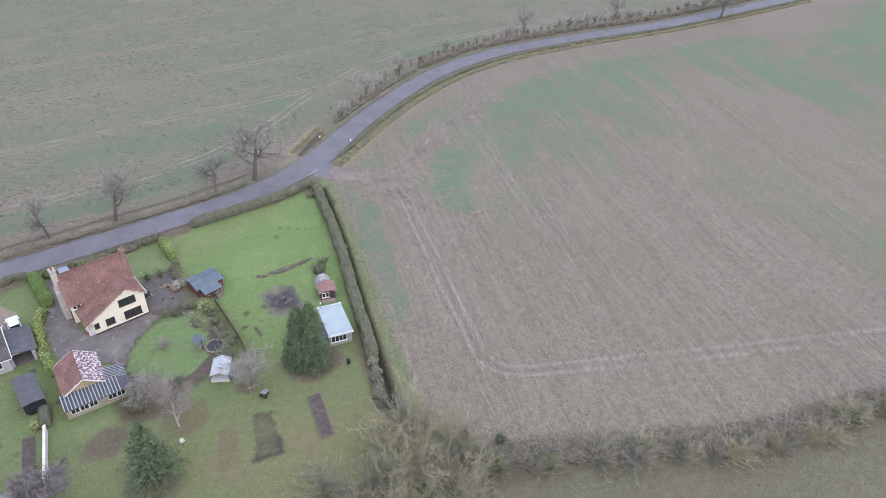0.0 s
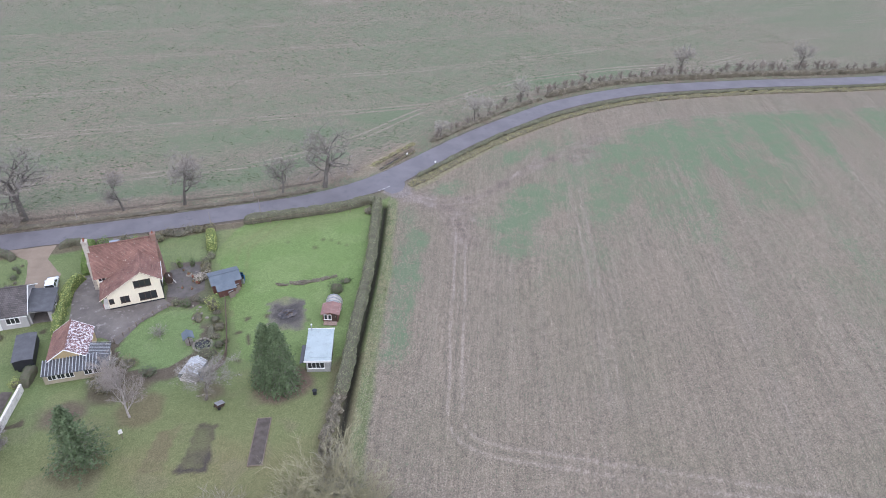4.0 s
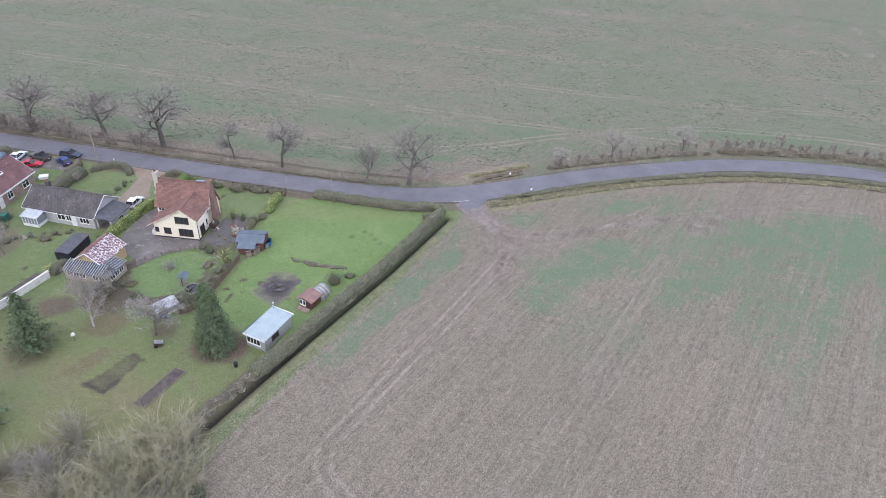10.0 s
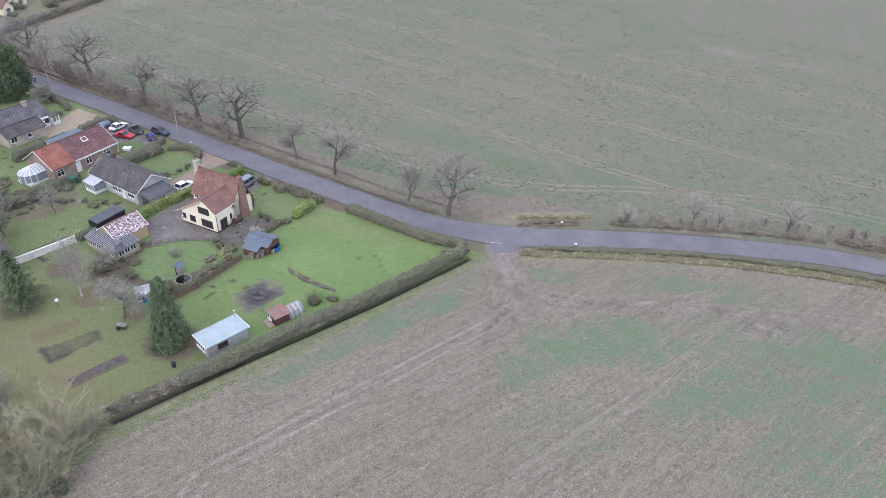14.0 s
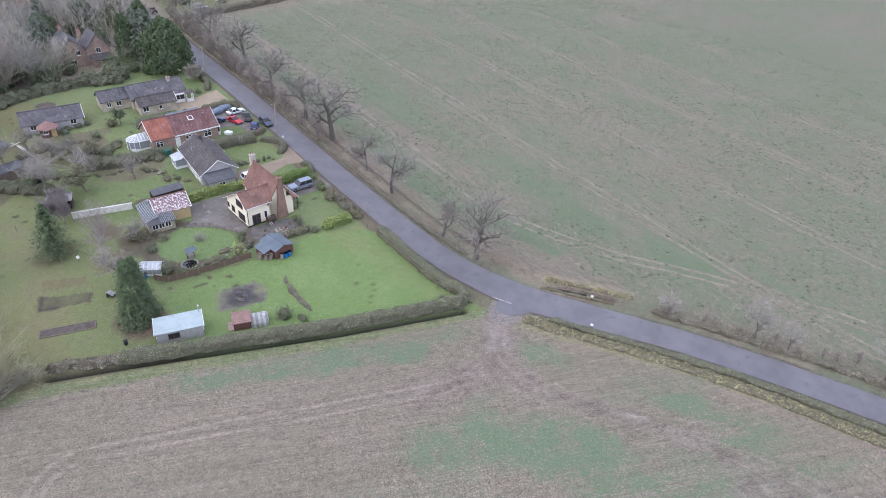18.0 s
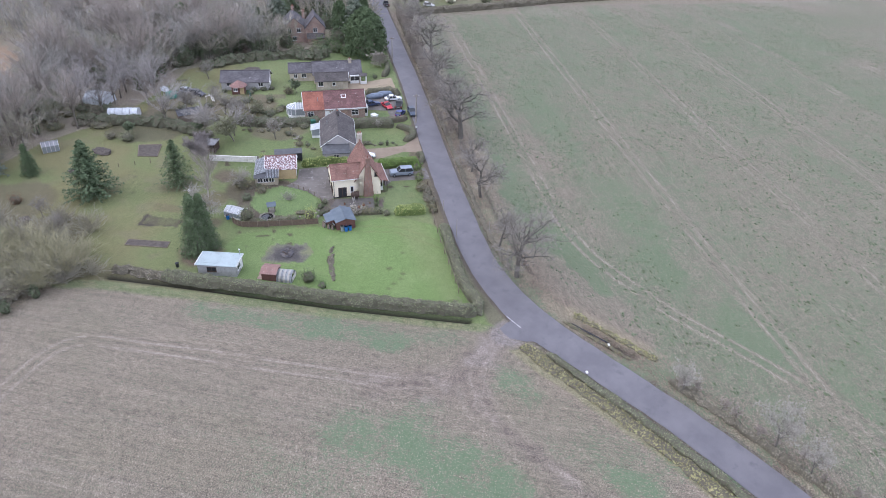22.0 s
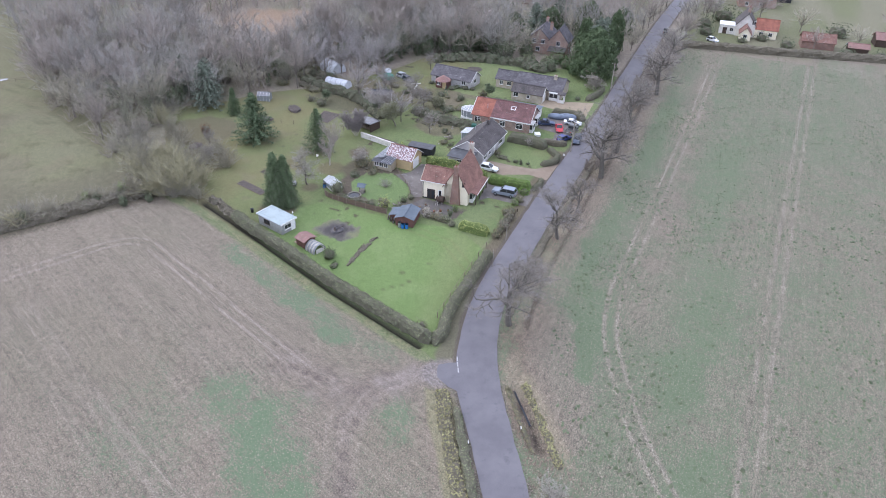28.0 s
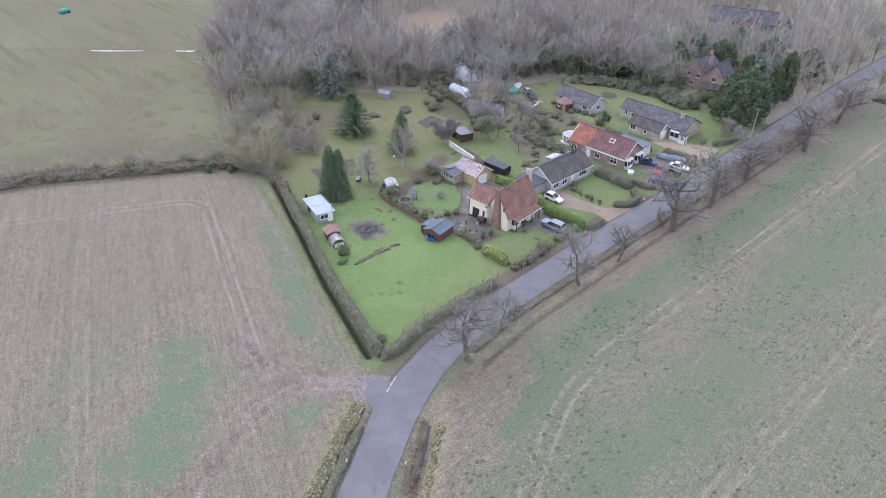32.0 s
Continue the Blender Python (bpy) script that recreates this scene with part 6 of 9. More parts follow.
def fan_bush(seed, high, stems, lean, thick=0.028, side=5, foot=0.0, fine=0.017, parts=5, bend=0.16):
    """Long whippy stems fanning out from one root, or from a trunk as high as foot, each with shoots towards its tip."""
    rnd = random.Random(seed)
    wv, wf, tv, tf = [], [], [], []
    if foot:
        tube(wv, wf, Vector((0, 0, -0.1)), Vector((0.1, 0, foot)), thick * 4.0, thick * 3.0, 6)
        tube(wv, wf, Vector((0.1, 0, foot)), Vector((0, 0.15, high * 0.7)), thick * 3.0, thick, 5)
    for _ in range(stems):
        a, tilt = rnd.uniform(0, 2 * math.pi), lean * math.sqrt(rnd.random())
        d = Vector((math.cos(a) * tilt, math.sin(a) * tilt, 1)).normalized()
        rise = foot * rnd.uniform(0.75, 1.0) + 0.35 * (high - foot) * rnd.random() ** 2 if foot else -0.1
        p = Vector((rnd.gauss(0, 0.05 if foot else 0.3), rnd.gauss(0, 0.05 if foot else 0.3), rise))
        long, r = (high - max(0, rise)) * rnd.uniform(0.7, 1.1), thick * rnd.uniform(0.7, 1.4)
        for k in range(parts):
            d = (d + Vector((rnd.gauss(0, bend), rnd.gauss(0, bend), rnd.gauss(0.05, bend * 0.6)))).normalized()
            q = p + d * long / parts
            tube(wv, wf, p, q, r, r * 0.78, 3)
            if k > 0:
                for _ in range(side):
                    u = rnd.random()
                    o = (d + Vector((rnd.gauss(0, 0.45), rnd.gauss(0, 0.45), rnd.gauss(0.15, 0.3)))).normalized()
                    a, b = p.lerp(q, u), p.lerp(q, u) + o * long * rnd.uniform(0.10, 0.26)
                    twig(tv, tf, a, b, fine, rnd)
            p, r = q, r * 0.78
    return (wv, wf), (tv, tf)


def dense_cypress(seed, high, wide, lobes=90, per=85, size=0.3):
    """A broad evergreen built of many upright plumes of scale leaves round a stout trunk."""
    rnd = random.Random(seed)
    wv, wf, pts = [], [], []
    tube(wv, wf, Vector((0, 0, -0.1)), Vector((0, 0, high * 0.85)), high * 0.03, 0.05, 7)
    for i in range(lobes):
        t = (i + 0.5) / lobes
        a = i * 2.39996 + rnd.gauss(0, 0.2)
        reach = wide * (1 - t ** 2.6) ** 0.6 * rnd.uniform(0.62, 0.95) * (0.82 + 0.18 * min(1, t * 6))
        c = Vector((math.cos(a) * reach, math.sin(a) * reach, high * (0.02 + 0.80 * t)))
        tall, fat = high * rnd.uniform(0.13, 0.21), wide * rnd.uniform(0.20, 0.32)
        for _ in range(per):
            d = Vector((rnd.gauss(0, 1), rnd.gauss(0, 1), rnd.gauss(0, 1))).normalized()
            k = rnd.uniform(0.75, 1.05)
            up = d.z * 0.5 + 0.5
            p = c + Vector((d.x * fat * k * (1.1 - 0.75 * up), d.y * fat * k * (1.1 - 0.75 * up), (d.z * 0.5 + 0.35) * tall * k))
            if p.z > 0.05:
                pts.append((p, (d + Vector((math.cos(a), math.sin(a), 0.3)) * 0.6).normalized()))
    return (wv, wf), leaves(pts, size, rnd, 0.4, droop=-0.8)


def stretch(tree_parts, wide, tall):
    """The same wood and twigs, drawn out sideways and upwards."""
    return [([(x * wide, y * wide, z * tall) for x, y, z in v], f) for v, f in tree_parts]


def leaf_clump(seed, n, sx, sy, sz, size, lift=0.0):
    """Leaf sprays over and in an uneven rounded mass."""
    rnd = random.Random(seed)
    off = Vector((seed, seed * 2.3, seed * 0.7))
    pts = []
    for _ in range(n):
        d = Vector((rnd.gauss(0, 1), rnd.gauss(0, 1), rnd.gauss(0, 1))).normalized()
        r = rnd.uniform(0.64, 1.12) * (1 + 0.46 * noise.noise(d * 2.0 + off) + 0.26 * noise.noise(d * 4.5 + off))
        p = Vector((d.x * sx * r, d.y * sy * r, max(0.03, (d.z * 0.55 + 0.47) * sz * r) + lift))
        pts.append((p, d))
    return leaves(pts, size, rnd, 0.5)


def conifer(seed, high, wide, whorls=26, per=10, size=0.34, droop=0.35, base=0.03, power=0.8, sprays=11, gap=0.0, hang=0.7):
    """Trunk and needle sprays of a conifer; boughs droop and thin out upwards."""
    rnd = random.Random(seed)
    wv, wf, pts = [], [], []
    tube(wv, wf, Vector((0, 0, -0.1)), Vector((0, 0, high * 0.55)), high * 0.022, high * 0.012, 7)
    tube(wv, wf, Vector((0, 0, high * 0.55)), Vector((0, 0, high * 0.97)), high * 0.012, 0.02, 5)
    for w in range(whorls):
        t = base + (0.99 - base) * (w / (whorls - 1)) ** 0.9
        z = high * t
        reach = wide * (1 - t) ** power * rnd.uniform(0.86, 1.08) + 0.12
        for k in range(max(4, int(per * (1 - 0.55 * t)))):
            if rnd.random() < gap:
                continue
            a = 2 * math.pi * (k + 0.5 * (w % 2)) / max(4, int(per * (1 - 0.55 * t))) + rnd.gauss(0, 0.18)
            out = Vector((math.cos(a), math.sin(a), 0))
            long = reach * rnd.uniform(0.72, 1.15)
            tip = None
            prev = Vector((0, 0, z))
            for s in range(1, sprays + 1):
                u = s / sprays
                p = Vector((0, 0, z)) + out * long * u + UP * (-droop * long * u * u + 0.12 * long * u) + Vector((rnd.gauss(0, 0.12), rnd.gauss(0, 0.12), rnd.gauss(0, 0.08)))
                if s % 4 == 0 and t < 0.8:
                    tube(wv, wf, prev, p, 0.02, 0.014, 3)
                    prev = p
                pts.append((p, (out * 0.6 + UP * 0.8).normalized()))
                pts.append((p + Vector((rnd.gauss(0, 0.2), rnd.gauss(0, 0.2), -abs(rnd.gauss(0, 0.22)))), (out * 0.9 * hang + UP * 0.35).normalized()))
    return (wv, wf), leaves(pts, size, rnd, 0.35, droop=hang)


def tree(name, label, wood, crown, bark, leaf, x, y, rz=0, group="", size=1.0, z=-0.03):
    t = thing(name, label, "tree", x, y, z, rz, group)
    raw("trunk", *wood, bark, t)
    raw("crown", *crown, leaf, t)
    t.scale = (size, size, size)
    return t


def again(first, x, y, rz, size, label=""):
    c = copy_thing(first, pose(x, y, -0.03, 0, 0, rz))
    c.scale = (size * first.scale.x, size * first.scale.x, size * first.scale.x)
    return tagged(c, label)


def leafy(wood, seed, size, share=1.0, per=2):
    """Leaf sprays at the twig ends of a bare tree."""
    rnd = random.Random(seed)
    pts = []
    for a, b, c in wood[1][1]:
        if rnd.random() < share:
            for _ in range(per):
                p = Vector(wood[1][0][c]) + Vector((rnd.gauss(0, 0.18), rnd.gauss(0, 0.18), rnd.gauss(0, 0.12)))
                pts.append((p, Vector((rnd.gauss(0, 0.5), rnd.gauss(0, 0.5), 1)).normalized()))
    return leaves(pts, size, rnd, 0.5)


def hedge(name, label, line, wide, high, material, seed, dense=26, size=0.16, step=0.45, rough=0.22, core=None, group="", lean=0.0):
    """A clipped or shaggy hedge along a line: a dark uneven core under a skin of leaf sprays."""
    rnd = random.Random(seed)
    pts = smooth_line(line, step)
    prof = [(-0.5, 0.0), (-0.52, 0.35), (-0.48, 0.75), (-0.3, 1.0), (0.0, 1.03), (0.3, 1.0), (0.48, 0.75), (0.52, 0.35), (0.5, 0.0)]
    v, f, skin = [], [], []
    m = len(prof)
    n = len(pts)
    for i, p in enumerate(pts):
        d = (pts[min(i + 1, n - 1)] - pts[max(i - 1, 0)]).normalized()
        s = Vector((-d.y, d.x, 0))
        end = min(1.0, 0.35 + min(i, n - 1 - i) * step / 0.9)
        for a, b in prof:
            q = Vector((p.x, p.y, 0)) + s * a * wide * (0.6 + 0.4 * end) + UP * b * high * end
            q += (s * noise.noise(q * 0.9 + Vector((seed, 0, 0))) + UP * (noise.noise(q * 0.8 + Vector((0, seed, 0))) if b > 0 else 0) + d * noise.noise(q * 1.3)) * rough
            v.append(tuple(q))
        if i:
            for k in range(m - 1):
                f.append(((i - 1) * m + k, (i - 1) * m + k + 1, i * m + k + 1, i * m + k))
    f += [tuple(range(m)), tuple(range((n - 1) * m, n * m))[::-1]]
    for q in f[:-2]:
        a, b, c, d = (Vector(v[k]) for k in q)
        nrm = (c - a).cross(d - b)
        area = nrm.length / 2
        nrm = nrm.normalized()
        if nrm.z < -0.2:
            nrm = -nrm
        mid = (a + b + c + d) / 4
        out = (mid - Vector((pts[0].x, pts[0].y, 0)))
        k = area * dense
        for _ in range(int(k) + (rnd.random() < k - int(k))):
            u, w = rnd.random(), rnd.random()
            p = (a * (1 - u) + b * u) * (1 - w) + (d * (1 - u) + c * u) * w
            skin.append((p + nrm * rnd.uniform(-0.05, 0.12), nrm))
    t = thing(name, label, "hedge", 0, 0, -0.03, 0, group)
    raw("core", v, f, core or (DRAB_CORE if material is LEAF_DRAB else HEDGE_CORE), t)
    raw("leaves", *leaves(skin, size, rnd, 0.75), material, t)
    return t


def shrub(name, label, x, y, sx, sy, sz, material, seed, n=420, size=0.15, group="", core=True):
    t = thing(name, label, "shrub", x, y, -0.03, 0, group)
    if core:
        part("core", lump(sx * 0.68, sy * 0.68, sz * 0.72, 0.4, seed, 2), HEDGE_CORE, t)
    raw("leaves", *leaf_clump(seed, n, sx, sy, sz, size), material, t)
    return t


# boundary hedges
hedge("field_hedge", "tall clipped hawthorn hedge, dark along the field", [(-2.3, -0.3), (-8.1, -20.0), (-13.3, -34.4), (-16.4, -43.4), (-18.2, -48.0)], 1.6, 1.75, LEAF_HEDGE, 3, 46, 0.19, rough=0.32)
hedge("field_hedge", "shaggy brambly hedge between garden and field", [(-18.0, -47.4), (-20.2, -52.4), (-21.6, -56.4)], 1.3, 1.0, LEAF_DRAB, 5, 48, 0.24, rough=0.9)
hedge("road_hedge", "low clipped hedge between lawn and lane", [(-27.6, -0.8), (-18, -0.8), (-10, -0.6), (-4.6, 0.5), (-2.2, -0.1)], 1.6, 1.45, LEAF_HEDGE, 7, 46, 0.17, rough=0.3)
hedge("verge_hedge", "low cropped hedge on the roadside bank", [(8.0, 8.2), (16, 13.0), (26, 18.9), (40, 25.8), (56, 31.5), (78, 34.7), (110, 32.3), (150, 26.8), (221, 22.8)], 1.0, 0.6, LEAF_HEDGE, 9, 40, 0.18, step=0.8, rough=0.4)
hedge("roadside_scrub", "bare brown scrub along the far side of the lane", [(15.2, 23.0), (24, 27.8), (40, 36.0), (50, 39.9)], 1.0, 0.6, LEAF_DRAB, 11, 24, 0.25, rough=0.45)
hedge("roadside_scrub", "bare brown hedge along the far side of the lane", [(52, 41.2), (66, 44.2), (80, 45.2), (111, 42.8), (154, 36.7), (220, 33.0)], 1.3, 1.3, LEAF_DRAB, 13, 16, 0.34, step=0.9, rough=0.6)
hedge("roadside_scrub", "thin bare hedge bottom beside the lane", [(-172, 7.8), (-140, 7.6), (-110, 7.6), (-88, 7.2), (-60, 6.9), (-40, 6.8), (-24, 6.9), (-13, 8.0)], 0.9, 0.45, LEAF_DRAB, 15, 16, 0.2, step=0.9, rough=0.35)
hedge("field_end_hedge", "bare hedge at the end of the far field", [(-171, 11.5), (-174, 26), (-178, 45), (-186, 77), (-192, 120), (-198, 170)], 2.2, 2.0, LEAF_DRAB, 17, 9, 0.4, step=1.4, rough=0.6)
hedge("privet_hedge", "bright green clipped privet hedge by the drive", [(-52.9, -10.6), (-53.1, -6), (-53.3, -1.6)], 1.8, 1.8, LEAF_PRIVET, 19, 60, 0.17, core=GREEN_CORE)
hedge("privet_hedge", "thin yellowing hedge along the yard", [(-55.4, -26.0), (-55.6, -20), (-55.0, -14.2), (-53.6, -11.4)], 1.3, 1.6, LEAF_GOLD, 20, 44, 0.18, rough=0.4, core=GREEN_CORE)
hedge("golden_hedge", "short variegated golden hedge by the lawn", [(-33.4, -9.0), (-33.4, -3.2)], 1.5, 1.75, LEAF_GOLD, 21, 64, 0.17, core=GREEN_CORE)
hedge("front_hedge", "curved clipped hedge at the drive mouth", [(-53.3, -1.3), (-56.0, -0.5), (-58.4, -1.2)], 1.1, 1.1, LEAF_YEW, 23, 40, 0.13)
hedge("front_hedge", "dark clipped hedge round the bungalow lawn", [(-74.5, -14.0), (-74.6, -8.5), (-73.8, -4.6)], 2.3, 1.9, LEAF_YEW, 25, 34, 0.16)
hedge("front_hedge", "neat curved front hedge along the lane", [(-73.4, -3.8), (-70.2, -0.9), (-66.8, -1.2), (-65.2, -3.2)], 1.3, 1.1, LEAF_YEW, 27, 36, 0.14)
hedge("garden_hedge", "overgrown dark hedge between two bungalows", [(-93.6, -12.0), (-93.8, -18), (-93.4, -25)], 1.9, 1.9, LEAF_IVY, 29, 24, 0.2)
hedge("garden_hedge", "low brown hedge before the parked cars", [(-78.0, -1.0), (-76.6, -3.0), (-76.8, -6.5)], 1.2, 1.2, LEAF_DRAB, 31, 26, 0.16)
hedge("garden_hedge", "bare hedge between car yard and forecourt", [(-95.2, -9.5), (-95.2, -3.4), (-93.4, -0.9)], 1.6, 1.5, LEAF_HEATH, 33, 26, 0.16)
hedge("flower_bed", "straggling low bed of dead stems across the lawn", [(-23.8, -21.0), (-18.6, -21.4), (-13.8, -21.2)], 0.8, 0.12, LEAF_DRAB, 35, 44, 0.2, rough=0.5)
hedge("garden_hedge", "dense dark bushes behind the back garden", [(-84.5, -77), (-82.0, -69), (-81.4, -62.6), (-78.8, -55.5), (-75, -50.4), (-71.6, -46)], 2.4, 1.9, LEAF_IVY, 37, 16, 0.28, rough=0.8)
hedge("garden_hedge", "dark evergreen bank below the wood", [(-118, -53), (-124, -44), (-126.5, -31), (-124.5, -20)], 3.0, 1.9, LEAF_IVY, 39, 14, 0.36, rough=1.3)
hedge("garden_hedge", "uneven dark evergreen bank between two gardens", [(-79.4, -41), (-77.4, -34), (-77.0, -27), (-77.6, -21.5)], 2.4, 1.7, LEAF_IVY, 49, 22, 0.22, rough=0.8)
hedge("garden_hedge", "short dense green hedge at the end of the wall", [(-58.2, -34.8), (-57.6, -31.4)], 1.3, 1.5, LEAF_YEW, 51, 40, 0.15)
hedge("front_hedge", "clipped hedge round the forecourt lawn", [(-107.5, -3.6), (-112, -2.0), (-118, -1.6)], 1.4, 1.4, LEAF_YEW, 41, 24, 0.17)

# the garden's evergreens
c1 = conifer(1, 11.2, 3.2, 50, 18, 0.25, 1.05, 0.02, 0.6, 15)
spruce = tree("spruce", "tall dark weeping spruce beside the garden building", *c1, BARK_OAK, LEAF_CONIFER, -25.3, -43.4, 20, "weeping spruces")
again(spruce, -26.7, -42.2, 140, 0.93, "slimmer weeping spruce close to its neighbour")
c2 = conifer(2, 9.8, 3.9, 22, 13, 0.29, 0.06, 0.08, 0.75, 16, 0.12, 0.25)
tree("pine", "dark bushy pine on the rough lawn", *c2, BARK_OAK, LEAF_CONIFER, -49.6, -49.8, 0)
c3 = conifer(3, 11.2, 6.0, 15, 19, 0.36, 0.06, 0.05, 0.85, 28, 0.08, 0.08)
tree("cedar", "spreading green cedar with tiered boughs", *c3, BARK_OAK, LEAF_BLUE, -47.8, -65.2, 40)
c4 = dense_cypress(4, 15.0, 7.0, 130, 110, 0.5)
tree("cypress", "massive dark cypress beside the lane", *c4, BARK_OAK, LEAF_CONIFER, -127.0, -7.0, 0)
c5 = conifer(5, 11.4, 4.9, 22, 13, 0.42, 0.2, 0.06, 0.5, 17, 0.14, 0.3)
first = tree("fir", "dark fir among the bare trees", *c5, BARK_OAK, LEAF_PINE, -58.5, -88.0, 0, "wood firs")
for x, y, r, s in ((-64, -92, 80, 0.9), (-121, -66, 10, 0.8), (-134, -52, 60, 0.85), (-139, -9, 130, 1.2), (-150, -9, 40, 1.0), (-172, -30, 90, 1.0), (-153, -33, 0, 1.05), (-63.5, -99, 200, 0.9)):
    again(first, x, y, r, s)
c8 = conifer(8, 6.6, 2.1, 28, 11, 0.28, 0.5, 0.03, 0.7, 11)
tree("fir", "slim dark young fir at the wood's edge", *c8, BARK_OAK, LEAF_CONIFER, -57.8, -79.2, 0)

c6 = dense_cypress(6, 13.5, 2.9, 80, 90, 0.42)
lawson = tree("cypress", "tall narrow dark cypress beside the brick house", *c6, BARK_OAK, LEAF_CONIFER, -142.0, -13.6, 0, "cypresses by the brick house")
again(lawson, -152.0, -6.4, 60, 1.05)
again(lawson, -146.0, -6.8, 200, 0.85)
c7 = dense_cypress(7, 11.5, 5.6, 90, 80, 0.5)
yew = tree("yew", "broad dark yew behind the brick house", *c7, BARK_OAK, LEAF_IVY, -170.0, -19.0, 0, "dark yews")
for x, y, r, k in ((-129, -57, 20, 0.55), (-134, -49, 90, 0.68), (-138, -41, 150, 0.6), (-123, -66, 230, 0.6), (-117, -72, 310, 0.55), (-141, -57, 60, 0.75), (-147, -50, 260, 0.8), (-133, -64, 190, 0.7), (-152, -62, 10, 0.9), (-110, -79, 100, 0.5), (-127, -76, 45, 0.7), (-162, -30, 50, 0.85), (-153, -40, 120, 0.75), (-137, -46, 200, 0.6), (-176, -9, 300, 0.8)):
    again(yew, x, y, r, k)
for i, (x, y, k, mt) in enumerate(((-131.4, -15.4, 1.0, LEAF_GREEN), (-127.4, -12.0, 0.8, LEAF_GREEN), (-134.2, -19.6, 1.1, LEAF_GREEN), (-137.4, -30.4, 1.1, LEAF_IVY), (-129.0, -27.0, 0.9, LEAF_HEDGE), (-130.4, -21.6, 0.9, LEAF_HEDGE), (-137.0, -36.6, 1.2, LEAF_IVY))):
    shrub("rhododendron", "big dark evergreen shrub before the brick house", x, y, 2.7 * k, 2.5 * k, 3.4 * k, mt, 140 + i, 900, 0.34, "evergreen shrubs by the brick house")

# the oaks on the far side of the lane
oaks = [stretch(bare_tree(11 + i, h, sp, tr, 0.4, li, tw, 6, 1, 4, 0.009, 0.0, (4, 5), 0.08), (1.2, 1.25, 1.08)[i], 1.05) for i, (h, sp, tr, li, tw) in enumerate(((13.6, 1.2, 0.38, 0.36, 0.34), (15.0, 1.2, 0.46, 0.36, 0.34), (11.0, 1.1, 0.26, 0.36, 0.38)))]
oak = [tree("oak_tree", lab, *oaks[i], OAK_LIMB, TWIG_OAK, x, y, 30 * i, "oaks along the lane") for i, (lab, x, y) in enumerate((("leafless spreading oak on the verge", -11.2, 8.6), ("large leafless oak with an ivied trunk", -65.6, 10.0), ("small crooked leafless oak on the verge", -38.0, 8.5)))]
apple_oak = tree("hedge_tree", "thin hazy leafless tree in the lane hedge", *bare_tree(17, 8.6, 0.8, 0.15, 0.3, 0.5, 0.3, 4, 1, 4, 0.013), OAK_LIMB, TWIG_GREY, 28.2, 30.6, 0, "hedge trees")
again(oak[2], -19.7, 7.6, 140, 0.75, "thin leaning leafless oak on the verge")
again(oak[2], -48.8, 9.0, 250, 0.7, "stunted leafless oak on the verge")
again(oak[0], -79.4, 10.4, 200, 1.0, "leafless oak beside the lane")
again(oak[1], -97.0, 9.6, 100, 0.85, "ivied leafless oak beside the lane")
again(oak[1], -121.5, 12.4, 10, 0.95, "leafless oak at the field edge")
again(oak[0], -146.0, 11.0, 80, 1.0, "leafless oak at the field edge")
again(apple_oak, 32.4, 32.6, 20, 0.75, "slight leafless sapling in the scrub")
again(apple_oak, 43.6, 38.6, 310, 0.95, "slight leafless sapling in the scrub")
again(apple_oak, 17.6, 23.6, 110, 0.7, "slight leafless sapling in the scrub")
again(apple_oak, 96.0, 47.0, 170, 1.2, "hazy leafless tree in the lane hedge")
again(apple_oak, 133.0, 42.2, 50, 1.2, "leafless oak in the lane hedge")
again(oak[0], 168.0, 25.0, 0, 1.0, "leafless oak in the lane hedge")

sap = bare_tree(29, 3.4, 0.8, 0.05, 0.1, 0.6, 0.35, 5, 1, 3, 0.016, 0.0, (4, 6))
sapling = tree("hedge_sapling", "thin leafless sapling in the lane hedge", *sap, BARK_OAK, TWIG_BROWN, 53.0, 43.4, 0, "hedge saplings")
rnd = random.Random(61)
for p in smooth_line([(54, 43.2), (66, 46.0), (80, 47.0), (111, 45.0), (154, 38.8), (215, 35.2)], 2.3):
    again(sapling, p.x + rnd.uniform(-0.8, 0.8), p.y + rnd.uniform(-0.5, 0.8), rnd.uniform(0, 360), rnd.uniform(0.6, 1.25))
for p in smooth_line([(16, 24.2), (28, 31.0), (40, 38.0), (50, 42.0)], 2.6):
    again(sapling, p.x + rnd.uniform(-0.8, 0.8), p.y + rnd.uniform(-0.5, 0.8), rnd.uniform(0, 360), rnd.uniform(0.45, 0.9))
for p in smooth_line([(-174, 8.6), (-120, 8.2), (-82, 7.8), (-66, 7.8)], 2.0):
    again(sapling, p.x + rnd.uniform(-1, 1), p.y + rnd.uniform(-1.0, 1.6), rnd.uniform(0, 360), rnd.uniform(0.6, 1.3) + 0.5 * (p.x < -85))

